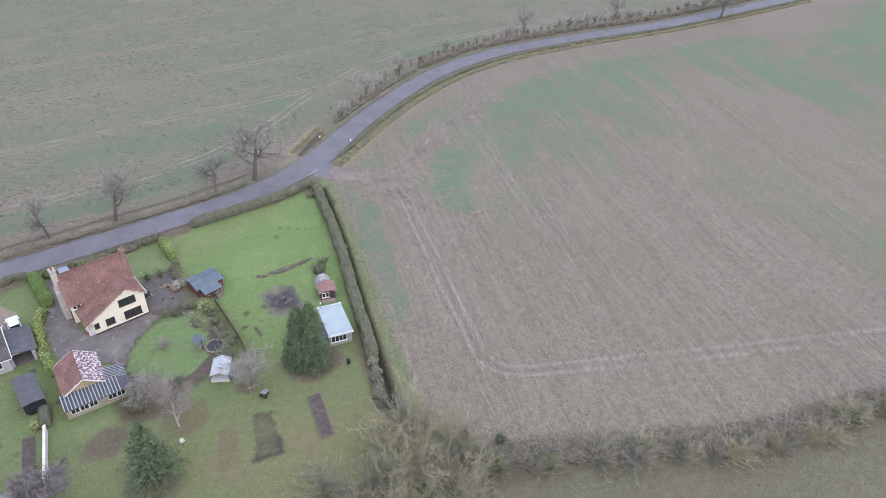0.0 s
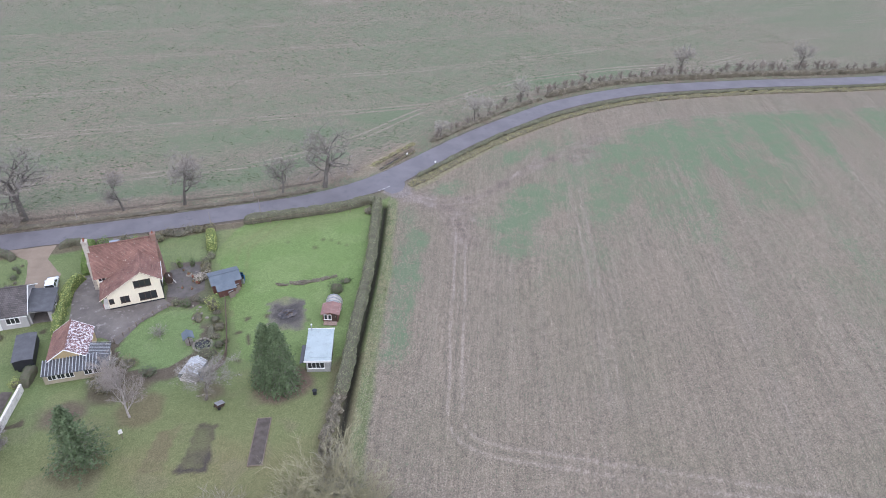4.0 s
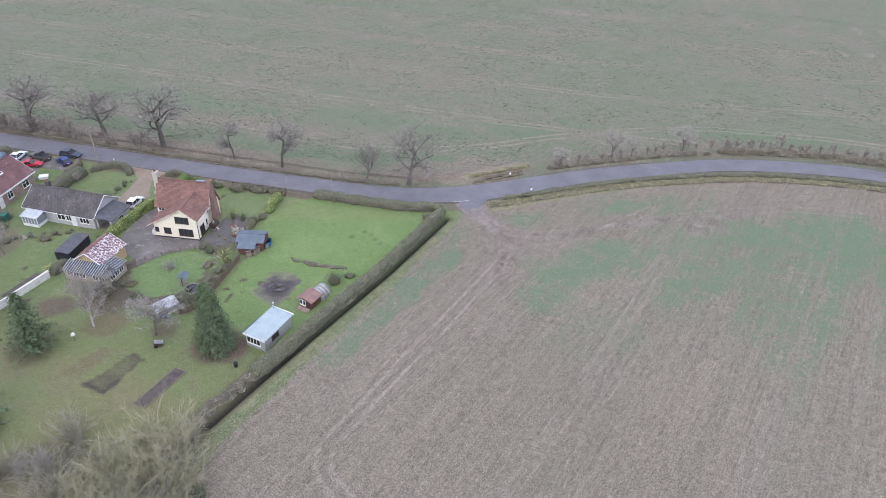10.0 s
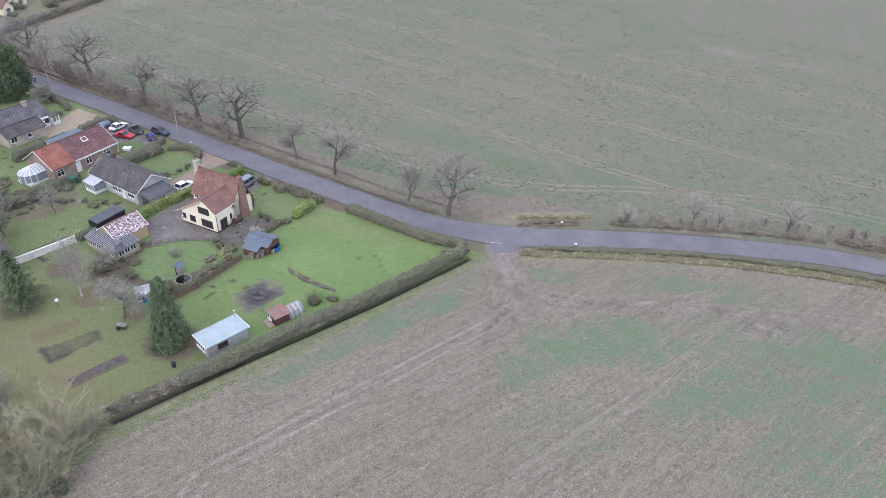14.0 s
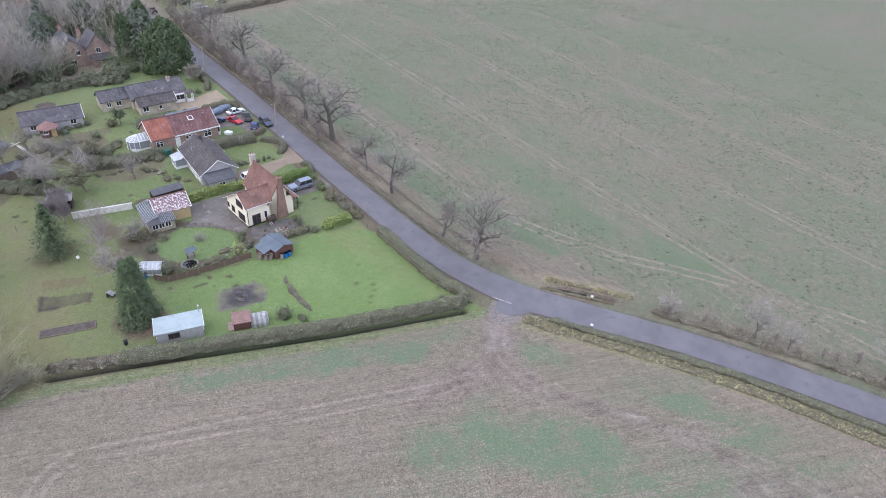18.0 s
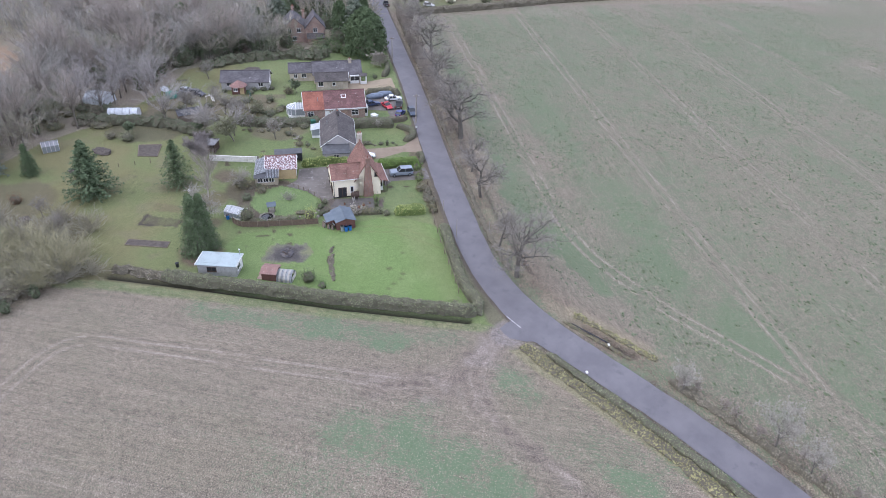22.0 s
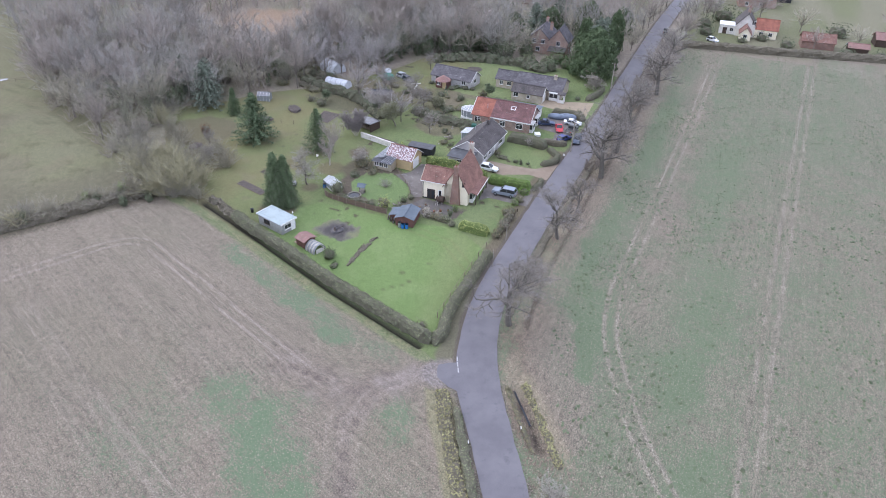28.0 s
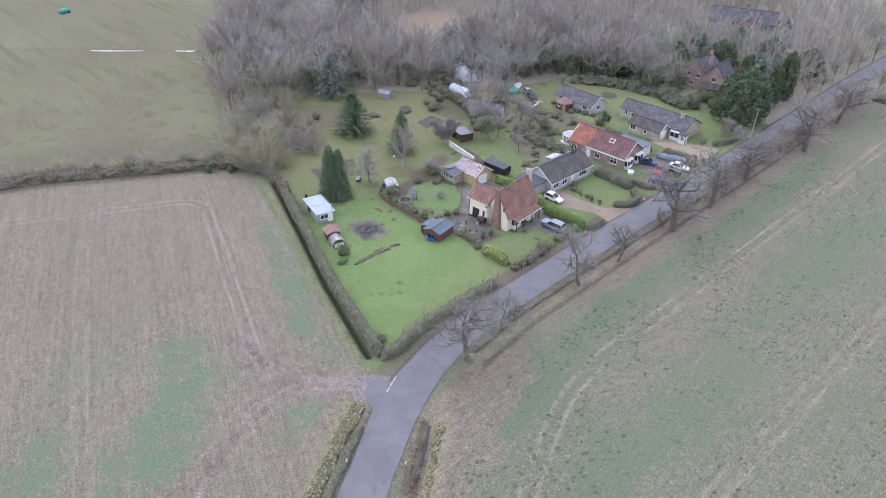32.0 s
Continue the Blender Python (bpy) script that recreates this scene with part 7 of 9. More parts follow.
# garden trees
b1 = bare_tree(31, 11.0, 0.60, 0.17, 0.22, 0.6, 0.16, 5, 1, 4, 0.009, 0.03)
tree("birch", "slender birch with pale bark and purplish twigs", *b1, BARK_BIRCH, plain("birch_twigs", (0.27, 0.232, 0.205), (0.32, 0.28, 0.245), 0.5, 6, 0.95, 0), -44.6, -43.8, 0)
b5 = bare_tree(39, 6.6, 0.5, 0.10, 0.15, 0.6, 0.2, 8, 4, 4, 0.013)
tree("birch", "clump of white-stemmed birches with purplish twigs", *b5, BARK_BIRCH, TWIG_PURPLE, -60.4, -46.4, 0)
b2 = stretch(bare_tree(36, 8.2, 1.1, 0.18, 0.3, 0.38, 0.32, 5, 1, 4, 0.011, 0.0, (4, 5), 0.04), 1.3, 1.0)
apple = tree("fruit_tree", "old leafless fruit tree on the lawn", *b2, BARK_OAK, TWIG_GREY, -35.2, -43.3, 0, "garden fruit trees")
b3 = bare_tree(33, 4.8, 0.9, 0.10, 0.25, 0.35, 0.4, 3, 1, 4, 0.010)
small = tree("fruit_tree", "small leafless fruit tree in rough grass", *b3, BARK_OAK, TWIG_OAK, -40.2, -72.0, 0, "garden fruit trees")
for x, y, r, s in ((-69.6, -31.8, 40, 1.25), (-75.6, -37.6, 100, 1.0), (-83.0, -40.0, 200, 1.3), (-78.5, -47.5, 300, 1.2), (-88.8, -52.0, 20, 1.3), (-93.4, -47.0, 80, 1.2), (-35.8, -68.2, 10, 0.8), (-110.5, -50.6, 60, 1.2), (-34.0, -67.4, 250, 0.9), (-72.5, -8.4, 0, 0.6)):
    again(small, x, y, r, s)
again(apple, -84.8, -44.0, 30, 0.9, "leafless garden tree over rough grass")
again(apple, -46.8, -37.4, 200, 0.6, "leafless tree at the bed's edge")
again(apple, -72.0, -47.3, 120, 1.0, "leafless garden tree beside the hedge")
LEAF_OLIVE = foliage("olive_leaves", (0.15, 0.155, 0.09), (0.195, 0.195, 0.12), (0.24, 0.235, 0.15))
ol = bare_tree(35, 6.6, 0.95, 0.16, 0.35, 0.4, 0.3, 3, 1, 4, 0.013)
olive = tree("evergreen_tree", "spreading olive green garden tree", *ol, BARK_OAK, TWIG_OLIVE, -69.5, -40.9, 0, "small evergreen trees")
raw("foliage", *leafy(ol, 4, 0.26, 0.5), LEAF_OLIVE, olive)
pl = bare_tree(38, 3.8, 0.75, 0.09, 0.5, 0.45, 0.25, 3, 1, 3, 0.012)
palmy = tree("evergreen_tree", "small tufted dark green tree", *pl, BARK_OAK, TWIG_OLIVE, -74.0, -48.2, 0, "small evergreen trees")
raw("foliage", *leafy(pl, 5, 0.34, 1.0, 4), LEAF_IVY, palmy)
again(palmy, -97.7, -27.3, 80, 1.0)
again(palmy, -75.0, -64.0, 200, 0.9)
again(olive, -84.0, -37.0, 140, 0.6)
b4 = bare_tree(34, 5.4, 0.85, 0.16, 0.2, 0.35, 0.45, 9, 1, 4, 0.018)
tree("cherry", "round pale grey leafless tree by the lane", *b4, BARK_BIRCH, TWIG_BUFF, -117.5, -3.4, 0)

# scrub willows and thorns at the field corner and along the south hedge
w1 = [fan_bush(41 + i, 4.8, (80, 66, 60)[i], (0.95, 0.8, 1.05)[i], 0.024, 9, 0.0, 0.014, 6, 0.36) for i in range(3)]
willow = [tree("willow_bush", "many-stemmed leafless bush with yellowish twigs", *w1[i], TWIG_WILLOW[i], TWIG_WILLOW[i], x, y, 0, "hedgerow bushes") for i, (x, y) in enumerate(((-25.4, -61.6), (-33.9, -62.6), (-19.5, -63.4)))]
w2 = fan_bush(47, 8.8, 46, 0.7, 0.045, 13, 0.0, 0.015, 7, 0.34)
tall = tree("willow_tree", "tall many-stemmed leafless willow at the field corner", *w2, TWIG_WILLOW[1], TWIG_WILLOW[0], -21.3, -62.6, 0, "corner willows")
for x, y, r, s in ((-18.2, -67.4, 80, 0.8), (-24.8, -67.6, 150, 0.85), (-28.8, -72.0, 220, 0.75), (-21.8, -72.4, 300, 0.9)):
    again(tall, x, y, r, s)
rnd = random.Random(77)
south = smooth_line(HEDGE_SOUTH, 2.3)
for i, p in enumerate(south[:52]):
    again(willow[rnd.choice((1, 2, 2, 0))], p.x + rnd.uniform(-1, 1), p.y - 2.4 + rnd.uniform(-1.8, 1.2), rnd.uniform(0, 360), rnd.uniform(0.55, 0.9))
for x, y, s, k in ((-27.6, -70.2, 1.0, 0), (-23.0, -69.2, 1.1, 1), (-20.8, -59.0, 0.75, 1), (-18.2, -66.0, 0.9, 0), (-16.8, -68.6, 0.7, 2), (-28.1, -65.2, 1.0, 1), (-22.0, -65.6, 1.0, 0), (-19.0, -68.0, 1.0, 2), (-38.6, -68.4, 0.8, 1), (-33.0, -68.0, 1.0, 2), (-25.4, -66.8, 1.05, 0), (-30.2, -70.2, 1.0, 1), (-16.6, -71.0, 0.9, 1), (-33.5, -74.5, 1.0, 2), (-28.8, -76.0, 1.1, 0), (-25.0, -78.0, 1.0, 2), (-38.2, -79.0, 1.0, 1), (-21.4, -62.0, 0.7, 2), (-30.5, -82.5, 1.1, 2), (-42.0, -84.5, 1.0, 1), (-45.4, -90.5, 1.15, 0), (-35.8, -88.5, 1.1, 2), (-51.0, -92.5, 1.1, 2)):
    again(willow[k], x, y, rnd.uniform(0, 360), s)
hedge("south_hedge", "rough bare hedge between the field and the pasture", [(-19.5, -68.2), (-5, -76.3), (15, -87.7), (39, -96.2), (75, -112.6), (128, -138.6)], 2.6, 1.5, LEAF_DRAB, 43, 40, 0.24, step=0.8, rough=0.8)
for i, (x, y, s) in enumerate(((0.6, -79.5, 1.1), (5.4, -83.4, 0.9), (-10.8, -74.0, 0.8), (29, -93.8, 1.1), (44, -99.8, 1.2), (63, -108.5, 1.1), (-15.8, -66.1, 0.8), (-12.4, -69.2, 0.8))):
    shrub("ivy_bush", "dark green ivy clump in the bare hedge", x, y, 0.9 * s, 0.9 * s, 2.6 * s, LEAF_IVY, 60 + i, 420, 0.22, "ivy in the south hedge")

# the wood
kinds = [fan_bush(51 + i, h, n, lean, 0.055, side, foot, 0.02, 6, 0.3) for i, (h, n, lean, side, foot) in enumerate(((12.5, 32, 1.1, 13, 3.2), (14.0, 34, 1.0, 14, 4.0), (10.5, 30, 1.3, 13, 2.4), (8.5, 42, 0.9, 9, 0.0)))]
twigs = WOODS
bulk = [fan_bush(56 + i, h, 12, 1.2, 0.05, 6, 3.0, 0.05, 4, 0.3) for i, h in enumerate((12.5, 14.0, 10.5, 9.5))]
firsts = [tree("wood_tree", ("tall leafless tree at the wood's edge", "tall purplish leafless tree of the wood", "buff leafless tree of the wood", "many-stemmed olive leafless tree of the wood")[i], *kinds[i], BARK_OAK, twigs[i], x, y, 0, "trees of the wood") for i, (x, y) in enumerate(((-58, -90), (-80, -76), (-70, -84), (-50, -98)))]
EDGE = [(-20, -72), (-27, -74), (-33, -84), (-44, -92), (-51, -96), (-62, -88), (-73, -83), (-84, -81), (-97, -81), (-104, -73), (-110, -64), (-119, -60), (-130, -42), (-134, -18), (-133, -6), (-420, -4), (-420, -420), (-200, -420), (-100, -216), (-53, -140), (-40, -119), (-29, -92), (-23, -78)]
HOLE = [(-96, -100), (-112, -93), (-137, -100), (-153, -118), (-142, -138), (-110, -138), (-96, -122)]
spots = []
rnd = random.Random(5)
yy = -4.0
STEP = 5.0
while yy > -260:
    xx = -20.0
    while xx > -270:
        x, y = xx + rnd.uniform(-2.6, 2.6), yy + rnd.uniform(-2.6, 2.6)
        xx -= STEP
        one = np.array([x]), np.array([y])
        if not inside(*one, EDGE)[0] or inside(*one, HOLE)[0] or math.hypot(x + 143, y + 24) < 16 or math.hypot(x + 207, y + 42) < 20 or (x < -140 and -14 < y < -6 and x > -150):
            continue
        spots.append((math.hypot(x + 60, y + 60), x, y, rnd.random(), rnd.uniform(0, 360), rnd.uniform(0.75, 1.2)))
    yy -= STEP
spots.sort()
pick = lambda u: 0 if u < 0.35 else 1 if u < 0.6 else 2 if u < 0.82 else 3
shade_tree = tree("garden_tree", "big leafless tree over the back garden", *kinds[0], BARK_OAK, TWIG_LILAC, -79.6, -56.7, 0, "back garden trees", 0.95)
for x, y, r, s in ((-93.0, -63.0, 120, 1.0), (-99.5, -62.5, 200, 0.9), (-98.5, -70.5, 90, 1.1), (-91.5, -77.5, 40, 1.0), (-73.6, -47.6, 150, 0.75), (-72.6, -41.0, 10, 0.65), (-87.0, -53.0, 240, 0.75), (-88.5, -72.5, 310, 0.9), (-94.5, -71.0, 15, 0.85), (-102.5, -70.0, 260, 1.0), (-87.0, -78.5, 75, 1.0), (-99.5, -78.0, 170, 0.95), (-105.5, -63.5, 330, 0.9)):
    again(shade_tree, x, y, r, s)
for i, (x, y, s) in enumerate(((-121, -60, 0.9), (-125, -53, 1.0), (-128, -46, 0.85), (-129.5, -39, 1.0), (-132, -34, 0.8), (-116, -63, 0.95), (-110, -64.5, 0.9), (-134, -44, 1.05), (-136, -30, 1.0), (-104, -67, 0.9))):
    again(firsts[i % 3], x, y, 77 * i, s, "ivied leafless tree behind the lawn")
    t = thing("ivy_clump", "dark ivy wrapped round a bare trunk", "ivy", x, y, -0.03, 0, "ivied trunks")
    raw("leaves", *leaf_clump(110 + i % 4, 420, 1.2, 1.2, 5.0 + 3.5 * (i % 3) / 2, 0.36), LEAF_IVY, t)
brake = [tree("thicket_tree", "slim leafless tree at the pasture corner", *kinds[2 + i], BARK_OAK, (TWIG_OLIVE, TWIG_BUFF)[i], x, y, 0, "thicket at the pasture corner", 0.7) for i, (x, y) in enumerate(((-26.0, -80.5), (-32.5, -90.5)))]
for _, x, y, u, r, s in spots[:285]:
    if x > -46 and y > -94:
        again(brake[pick(u) % 2], x, y, r, 0.68 * s, "tall leafless thicket at the pasture corner")
    else:
        again(firsts[pick(u)], x, y, r, s)
depths = [([], []) for _ in WOODS]
for _, x, y, u, r, s in spots[285:]:
    c, q = math.cos(radians(r)) * s, math.sin(radians(r)) * s
    fv, ff = depths[pick(u)]
    for pts, faces in bulk[pick(u)]:
        i = len(fv)
        fv += [(x + px * c - py * q, y + px * q + py * c, pz * s) for px, py, pz in pts]
        ff += [tuple(i + k for k in g) for g in faces]
for k, lab in enumerate(("depths of the bare grey wood", "brown trees deep in the wood", "buff trees deep in the wood", "olive scrub deep in the wood")):
    tagged(raw("far_wood", *depths[k], WOODS[k], label=lab), kind="stuff")
low = fan_bush(66, 2.6, 14, 1.3, 0.03, 3, 0.0, 0.03, 3)
uv, uf = [], []
for _, x, y, u, r, k in spots[:420]:
    for dx, dy in ((2.2, 0.6), (-0.8, -2.4)):
        c, q, i = math.cos(radians(r)) * k, math.sin(radians(r)) * k, len(uv)
        for pts, faces in low:
            j = len(uv)
            uv += [(x + dx + px * c - py * q, y + dy + px * q + py * c, pz * k) for px, py, pz in pts]
            uf += [tuple(j + n for n in g) for g in faces]
tagged(raw("undergrowth", uv, uf, WOODS[1], label="brown tangled undergrowth below the bare trees"), kind="stuff")
ivy = random.Random(8)
for i, (_, x, y, u, r, s) in enumerate(spots[:200:8]):
    t = thing("ivy_clump", "dark ivy wrapped round a bare trunk", "ivy", x, y, -0.03, 0, "ivied trunks")
    raw("leaves", *leaf_clump(80 + i % 5, 260, 0.8, 0.8, ivy.uniform(4, 8), 0.32), LEAF_IVY, t)
t = thing("ivy_clump", "dark ivy round the oak's trunk", "ivy", -65.6, 10.0, -0.03, 0, "ivied trunks")
raw("leaves", *leaf_clump(91, 260, 0.5, 0.5, 2.8, 0.16), LEAF_IVY, t)
t = thing("ivy_clump", "dark ivy round the oak's trunk", "ivy", -97.0, 9.6, -0.03, 0, "ivied trunks")
raw("leaves", *leaf_clump(92, 260, 0.7, 0.7, 3.4, 0.18), LEAF_IVY, t)
holly = shrub("holly", "dense dark holly at the wood's edge", -123, -58, 2.6, 2.6, 5.0, LEAF_IVY, 95, 900, 0.38, "dark evergreens of the wood")
for x, y, s in ((-112, -66, 1.1), (-129, -50, 1.2), (-133, -38, 1.1), (-131, -36, 1.0), (-126.5, -19, 0.7), (-64, -94, 1.1), (-56, -96, 1.0), (-140, -14, 1.2), (-152, -32, 1.2), (-156, -18, 1.1), (-190, -25, 1.5), (-182, -52, 1.4), (-142, -60, 1.3), (-118, -78, 1.2), (-105, -85, 1.0), (-86, -86, 1.0), (-48, -108, 1.1), (-76, -98, 1.1)):
    again(holly, x, y, s * 400 % 360, s)

# shrubs about the gardens
for nm, lab, x, y, sx, sy, sz, mt, sd, n, sz2 in (
    ("round_bush", "round dark clipped bush at the plot's edge", -14.6, -25.1, 1.25, 1.25, 2.1, LEAF_YEW, 1, 760, 0.17),
    ("golden_bush", "upright golden conifer bush by the fence", -33.6, -24.6, 1.0, 1.0, 2.5, LEAF_GOLD, 3, 620, 0.16),
    ("box_bush", "rounded green bush by the cottage", -39.2, -21.8, 0.7, 0.7, 1.1, LEAF_HEDGE, 4, 380, 0.12),
    ("box_bush", "pale green rounded bush by the cottage", -37.6, -22.6, 0.85, 0.8, 1.2, LEAF_GREEN, 5, 420, 0.13),
    ("front_shrub", "rounded bright green shrub beside the lane", -46.4, -2.6, 1.0, 0.9, 1.3, LEAF_PRIVET, 6, 420, 0.15),
    ("front_shrub", "brown heathery shrub by the lane", -43.2, -2.4, 1.6, 1.1, 1.0, LEAF_HEATH, 7, 460, 0.15),
    ("front_shrub", "straggling grey-brown shrub by the lane", -38.6, -2.0, 2.0, 1.1, 1.1, LEAF_DRAB, 8, 520, 0.17),
    ("front_shrub", "low olive shrub by the lane", -35.4, -1.8, 1.2, 0.9, 1.2, LEAF_HEATH, 9, 380, 0.16),
    ("rhododendron", "big glossy green shrub before the cottage", -51.2, -2.4, 1.3, 1.2, 1.6, LEAF_PRIVET, 10, 560, 0.2),
    ("conifer_bush", "small upright green conifer in the border", -36.6, -12.2, 0.5, 0.5, 1.6, LEAF_GREEN, 11, 320, 0.13),
    ("conifer_bush", "yellow-green pointed conifer by the patio", -38.6, -12.0, 0.55, 0.55, 1.9, LEAF_PRIVET, 12, 340, 0.13),
    ("border_shrub", "brown border shrub against the shed", -34.4, -13.2, 0.9, 1.6, 1.1, LEAF_HEATH, 13, 460, 0.15),
    ("border_shrub", "grey-green shrub in the border", -33.6, -10.6, 0.9, 1.0, 1.3, LEAF_HEDGE, 14, 380, 0.15),
    ("pampas", "pale dry grass clump on the patio edge", -35.6, -16.6, 0.7, 0.7, 1.3, TWIG_BUFF, 15, 300, 0.3),
    ("greenhouse_bush", "dense grey-green bush beside the cold frame", -34.9, -35.9, 1.35, 1.35, 3.0, LEAF_HEDGE, 16, 900, 0.18),
    ("bed_shrub", "dark low shrub in the inner bed", -42.6, -36.4, 1.2, 0.9, 1.2, LEAF_IVY, 17, 380, 0.17),
    ("bed_shrub", "brown twiggy shrub in the inner bed", -45.4, -33.8, 1.5, 1.2, 1.2, LEAF_HEATH, 18, 440, 0.17),
    ("bed_shrub", "tall brown twiggy thicket at the bed's end", -47.8, -37.6, 2.0, 1.8, 2.3, LEAF_HEATH, 19, 800, 0.2),
    ("heath_bed", "low heather and stones by the lawn edge", -36.0, -26.2, 0.9, 1.6, 0.6, LEAF_HEATH, 20, 380, 0.13),
    ("heath_bed", "low heather beside the fence", -34.2, -30.0, 0.8, 2.2, 0.6, LEAF_HEDGE, 21, 420, 0.13),
    ("rockery_shrub", "grey-green rockery shrub behind the bungalow", -66.0, -26.6, 1.4, 1.1, 0.9, LEAF_HEATH, 22, 420, 0.16),
    ("rockery_shrub", "rounded rockery shrub behind the bungalow", -75.4, -25.4, 1.6, 1.4, 1.2, LEAF_HEDGE, 23, 460, 0.17),
    ("border_shrub", "mixed low shrubs beside the gravel drive", -64.6, -12.0, 0.9, 1.8, 1.1, LEAF_HEDGE, 24, 460, 0.15),
    ("border_shrub", "dark conical bush beside the gravel drive", -63.6, -7.2, 0.4, 0.4, 1.5, LEAF_IVY, 25, 260, 0.13),
    ("border_shrub", "brown shrub by the bungalow wall", -66.2, -13.6, 1.1, 0.8, 1.3, LEAF_HEATH, 26, 380, 0.16),
    ("round_bush", "clipped dark ball of yew by the forecourt", -96.4, -5.6, 1.0, 1.0, 1.7, LEAF_HEDGE, 27, 420, 0.15),
    ("round_bush", "clipped dark ball of yew by the forecourt", -97.4, -3.0, 0.9, 0.9, 1.5, LEAF_HEDGE, 28, 400, 0.15),
    ("border_shrub", "dark shrub mound on the forecourt lawn", -107.4, -6.0, 1.2, 0.8, 1.0, LEAF_IVY, 29, 340, 0.17),
    ("palm", "small bushy evergreen beside the path", -97.6, -29.2, 1.3, 1.3, 2.2, LEAF_HEATH, 30, 420, 0.25),
    ("round_bush", "dark clipped bush on the garden lawn", -92.6, -33.6, 1.0, 1.0, 1.8, LEAF_IVY, 31, 420, 0.17),
    ("border_shrub", "heap of dead brown growth by the border", -80.0, -35.0, 2.4, 1.6, 1.0, LEAF_HEATH, 32, 560, 0.2),
    ("border_shrub", "grey-green growth along the border", -84.6, -33.4, 1.8, 1.8, 1.2, LEAF_HEDGE, 33, 520, 0.2),
    ("border_shrub", "long brown shrub border", -76.6, -32.2, 1.2, 2.6, 1.0, LEAF_DRAB, 34, 520, 0.18),
    ("round_bush", "rounded brown bush on the back lawn", -73.9, -67.6, 1.2, 1.2, 1.7, LEAF_DRAB, 35, 420, 0.2),
    ("border_shrub", "spreading green shrub on the back lawn", -72.7, -63.8, 2.0, 1.6, 2.2, LEAF_HEDGE, 36, 520, 0.22),
    ("red_bush", "low reddish leafless bush on the rough lawn", -46.3, -78.4, 1.2, 1.2, 2.0, LEAF_RED, 37, 420, 0.18),
    ("corner_shrub", "tangled bush by the lawn corner", -4.6, -3.0, 1.1, 1.1, 1.4, LEAF_DRAB, 39, 420, 0.16),
    ("plot_shrub", "low green cushion shrub by the hedge", -12.8, -23.0, 1.2, 0.8, 0.7, LEAF_GREEN, 40, 320, 0.14)):
    shrub(nm, lab, x, y, sx, sy, sz, mt, sd, n, sz2)

tree("dome_bush", "domed leafless bush on the inner lawn", *w1[2], TWIG_GREY, TWIG_GREY, -41.4, -28.6, 0, "", 0.42)

for lab, x, y, sx, sy, sz, mt, sd in (
        ("pale twiggy shrub in the border by the patio", -34.6, -16.0, 0.9, 0.9, 1.1, TWIG_BUFF, 171),
        ("brown border shrub between shed and lawn", -34.6, -14.4, 0.9, 1.1, 1.3, LEAF_HEATH, 172),
        ("rounded grey-green border shrub by the lawn", -34.5, -11.9, 0.8, 1.2, 1.4, LEAF_HEDGE, 174),
        ("brown heathery shrub by the front lawn", -42.2, -2.9, 1.2, 1.0, 1.4, LEAF_HEATH, 175),
        ("straggling brown shrub by the lane", -40.6, -1.6, 1.5, 1.0, 1.6, LEAF_DRAB, 176),
        ("olive shrub on the roadside bank", -47.9, -2.2, 1.1, 1.0, 1.6, LEAF_HEATH, 177),
        ("straggling brown shrub by the lane", -37.0, -1.4, 1.4, 0.9, 1.5, LEAF_DRAB, 178),
        ("brown twiggy shrub by the gate", -33.6, -1.8, 0.9, 0.9, 1.3, LEAF_HEATH, 179)):
    shrub("border_shrub", lab, x, y, sx, sy, sz, mt, sd, 480, 0.17, "cottage border shrubs")

# tangled growth in the back gardens and round the far house
tangle = [shrub("bramble", lab, x, y, sx, sy, sz, mt, sd, 420, 0.2, "back garden tangle") for lab, x, y, sx, sy, sz, mt, sd in (
    ("tangled brown bramble in the back garden", -82.0, -46.0, 1.7, 1.3, 1.2, LEAF_DRAB, 71),
    ("dark green overgrown shrub in the back garden", -86.0, -36.6, 1.5, 1.5, 1.7, LEAF_IVY, 72),
    ("low olive growth in the back garden", -79.4, -38.8, 1.8, 1.4, 0.9, LEAF_HEATH, 73))]
rnd = random.Random(91)
for i in range(46):
    x, y = rnd.uniform(-97, -77), rnd.uniform(-60, -30)
    if math.hypot(x + 83, y + 52) < 4 or math.hypot(x + 97, y + 57) < 3.5 or math.hypot(x + 97, y + 48) < 4:
        continue
    again(tangle[i % 3], x, y, rnd.uniform(0, 360), rnd.uniform(0.45, 0.95))
rnd = random.Random(95)
for i in range(34):
    x, y = rnd.uniform(-108, -78), rnd.uniform(-84, -61)
    if math.hypot(x + 96.6, y + 75.2) < 4.5 or math.hypot(x + 86.4, y + 67.2) < 4.5 or y > 0.45 * (x + 78) - 62:
        continue
    again(tangle[i % 3], x, y, rnd.uniform(0, 360), rnd.uniform(0.7, 1.5), "tangled growth under the bare trees")
BORDERS = [[(-77.0, -41.8), (-74.6, -35.9), (-74.4, -31.7), (-71.4, -28.2), (-66.8, -25.6), (-63.3, -24.0)], [(-64.8, -12.2), (-64.2, -8), (-63.8, -5.2)], [(-89, -44), (-86, -36.4), (-81, -31)], [(-46.4, -37.0), (-47.6, -33.8), (-47.9, -31.0)]]
rnd = random.Random(93)
for line in BORDERS:
    for p in smooth_line(line, 1.1):
        again(tangle[rnd.randrange(3)], p.x + rnd.uniform(-0.7, 0.7), p.y + rnd.uniform(-0.7, 0.7), rnd.uniform(0, 360), rnd.uniform(0.22, 0.5), "low winter plant in the garden border")
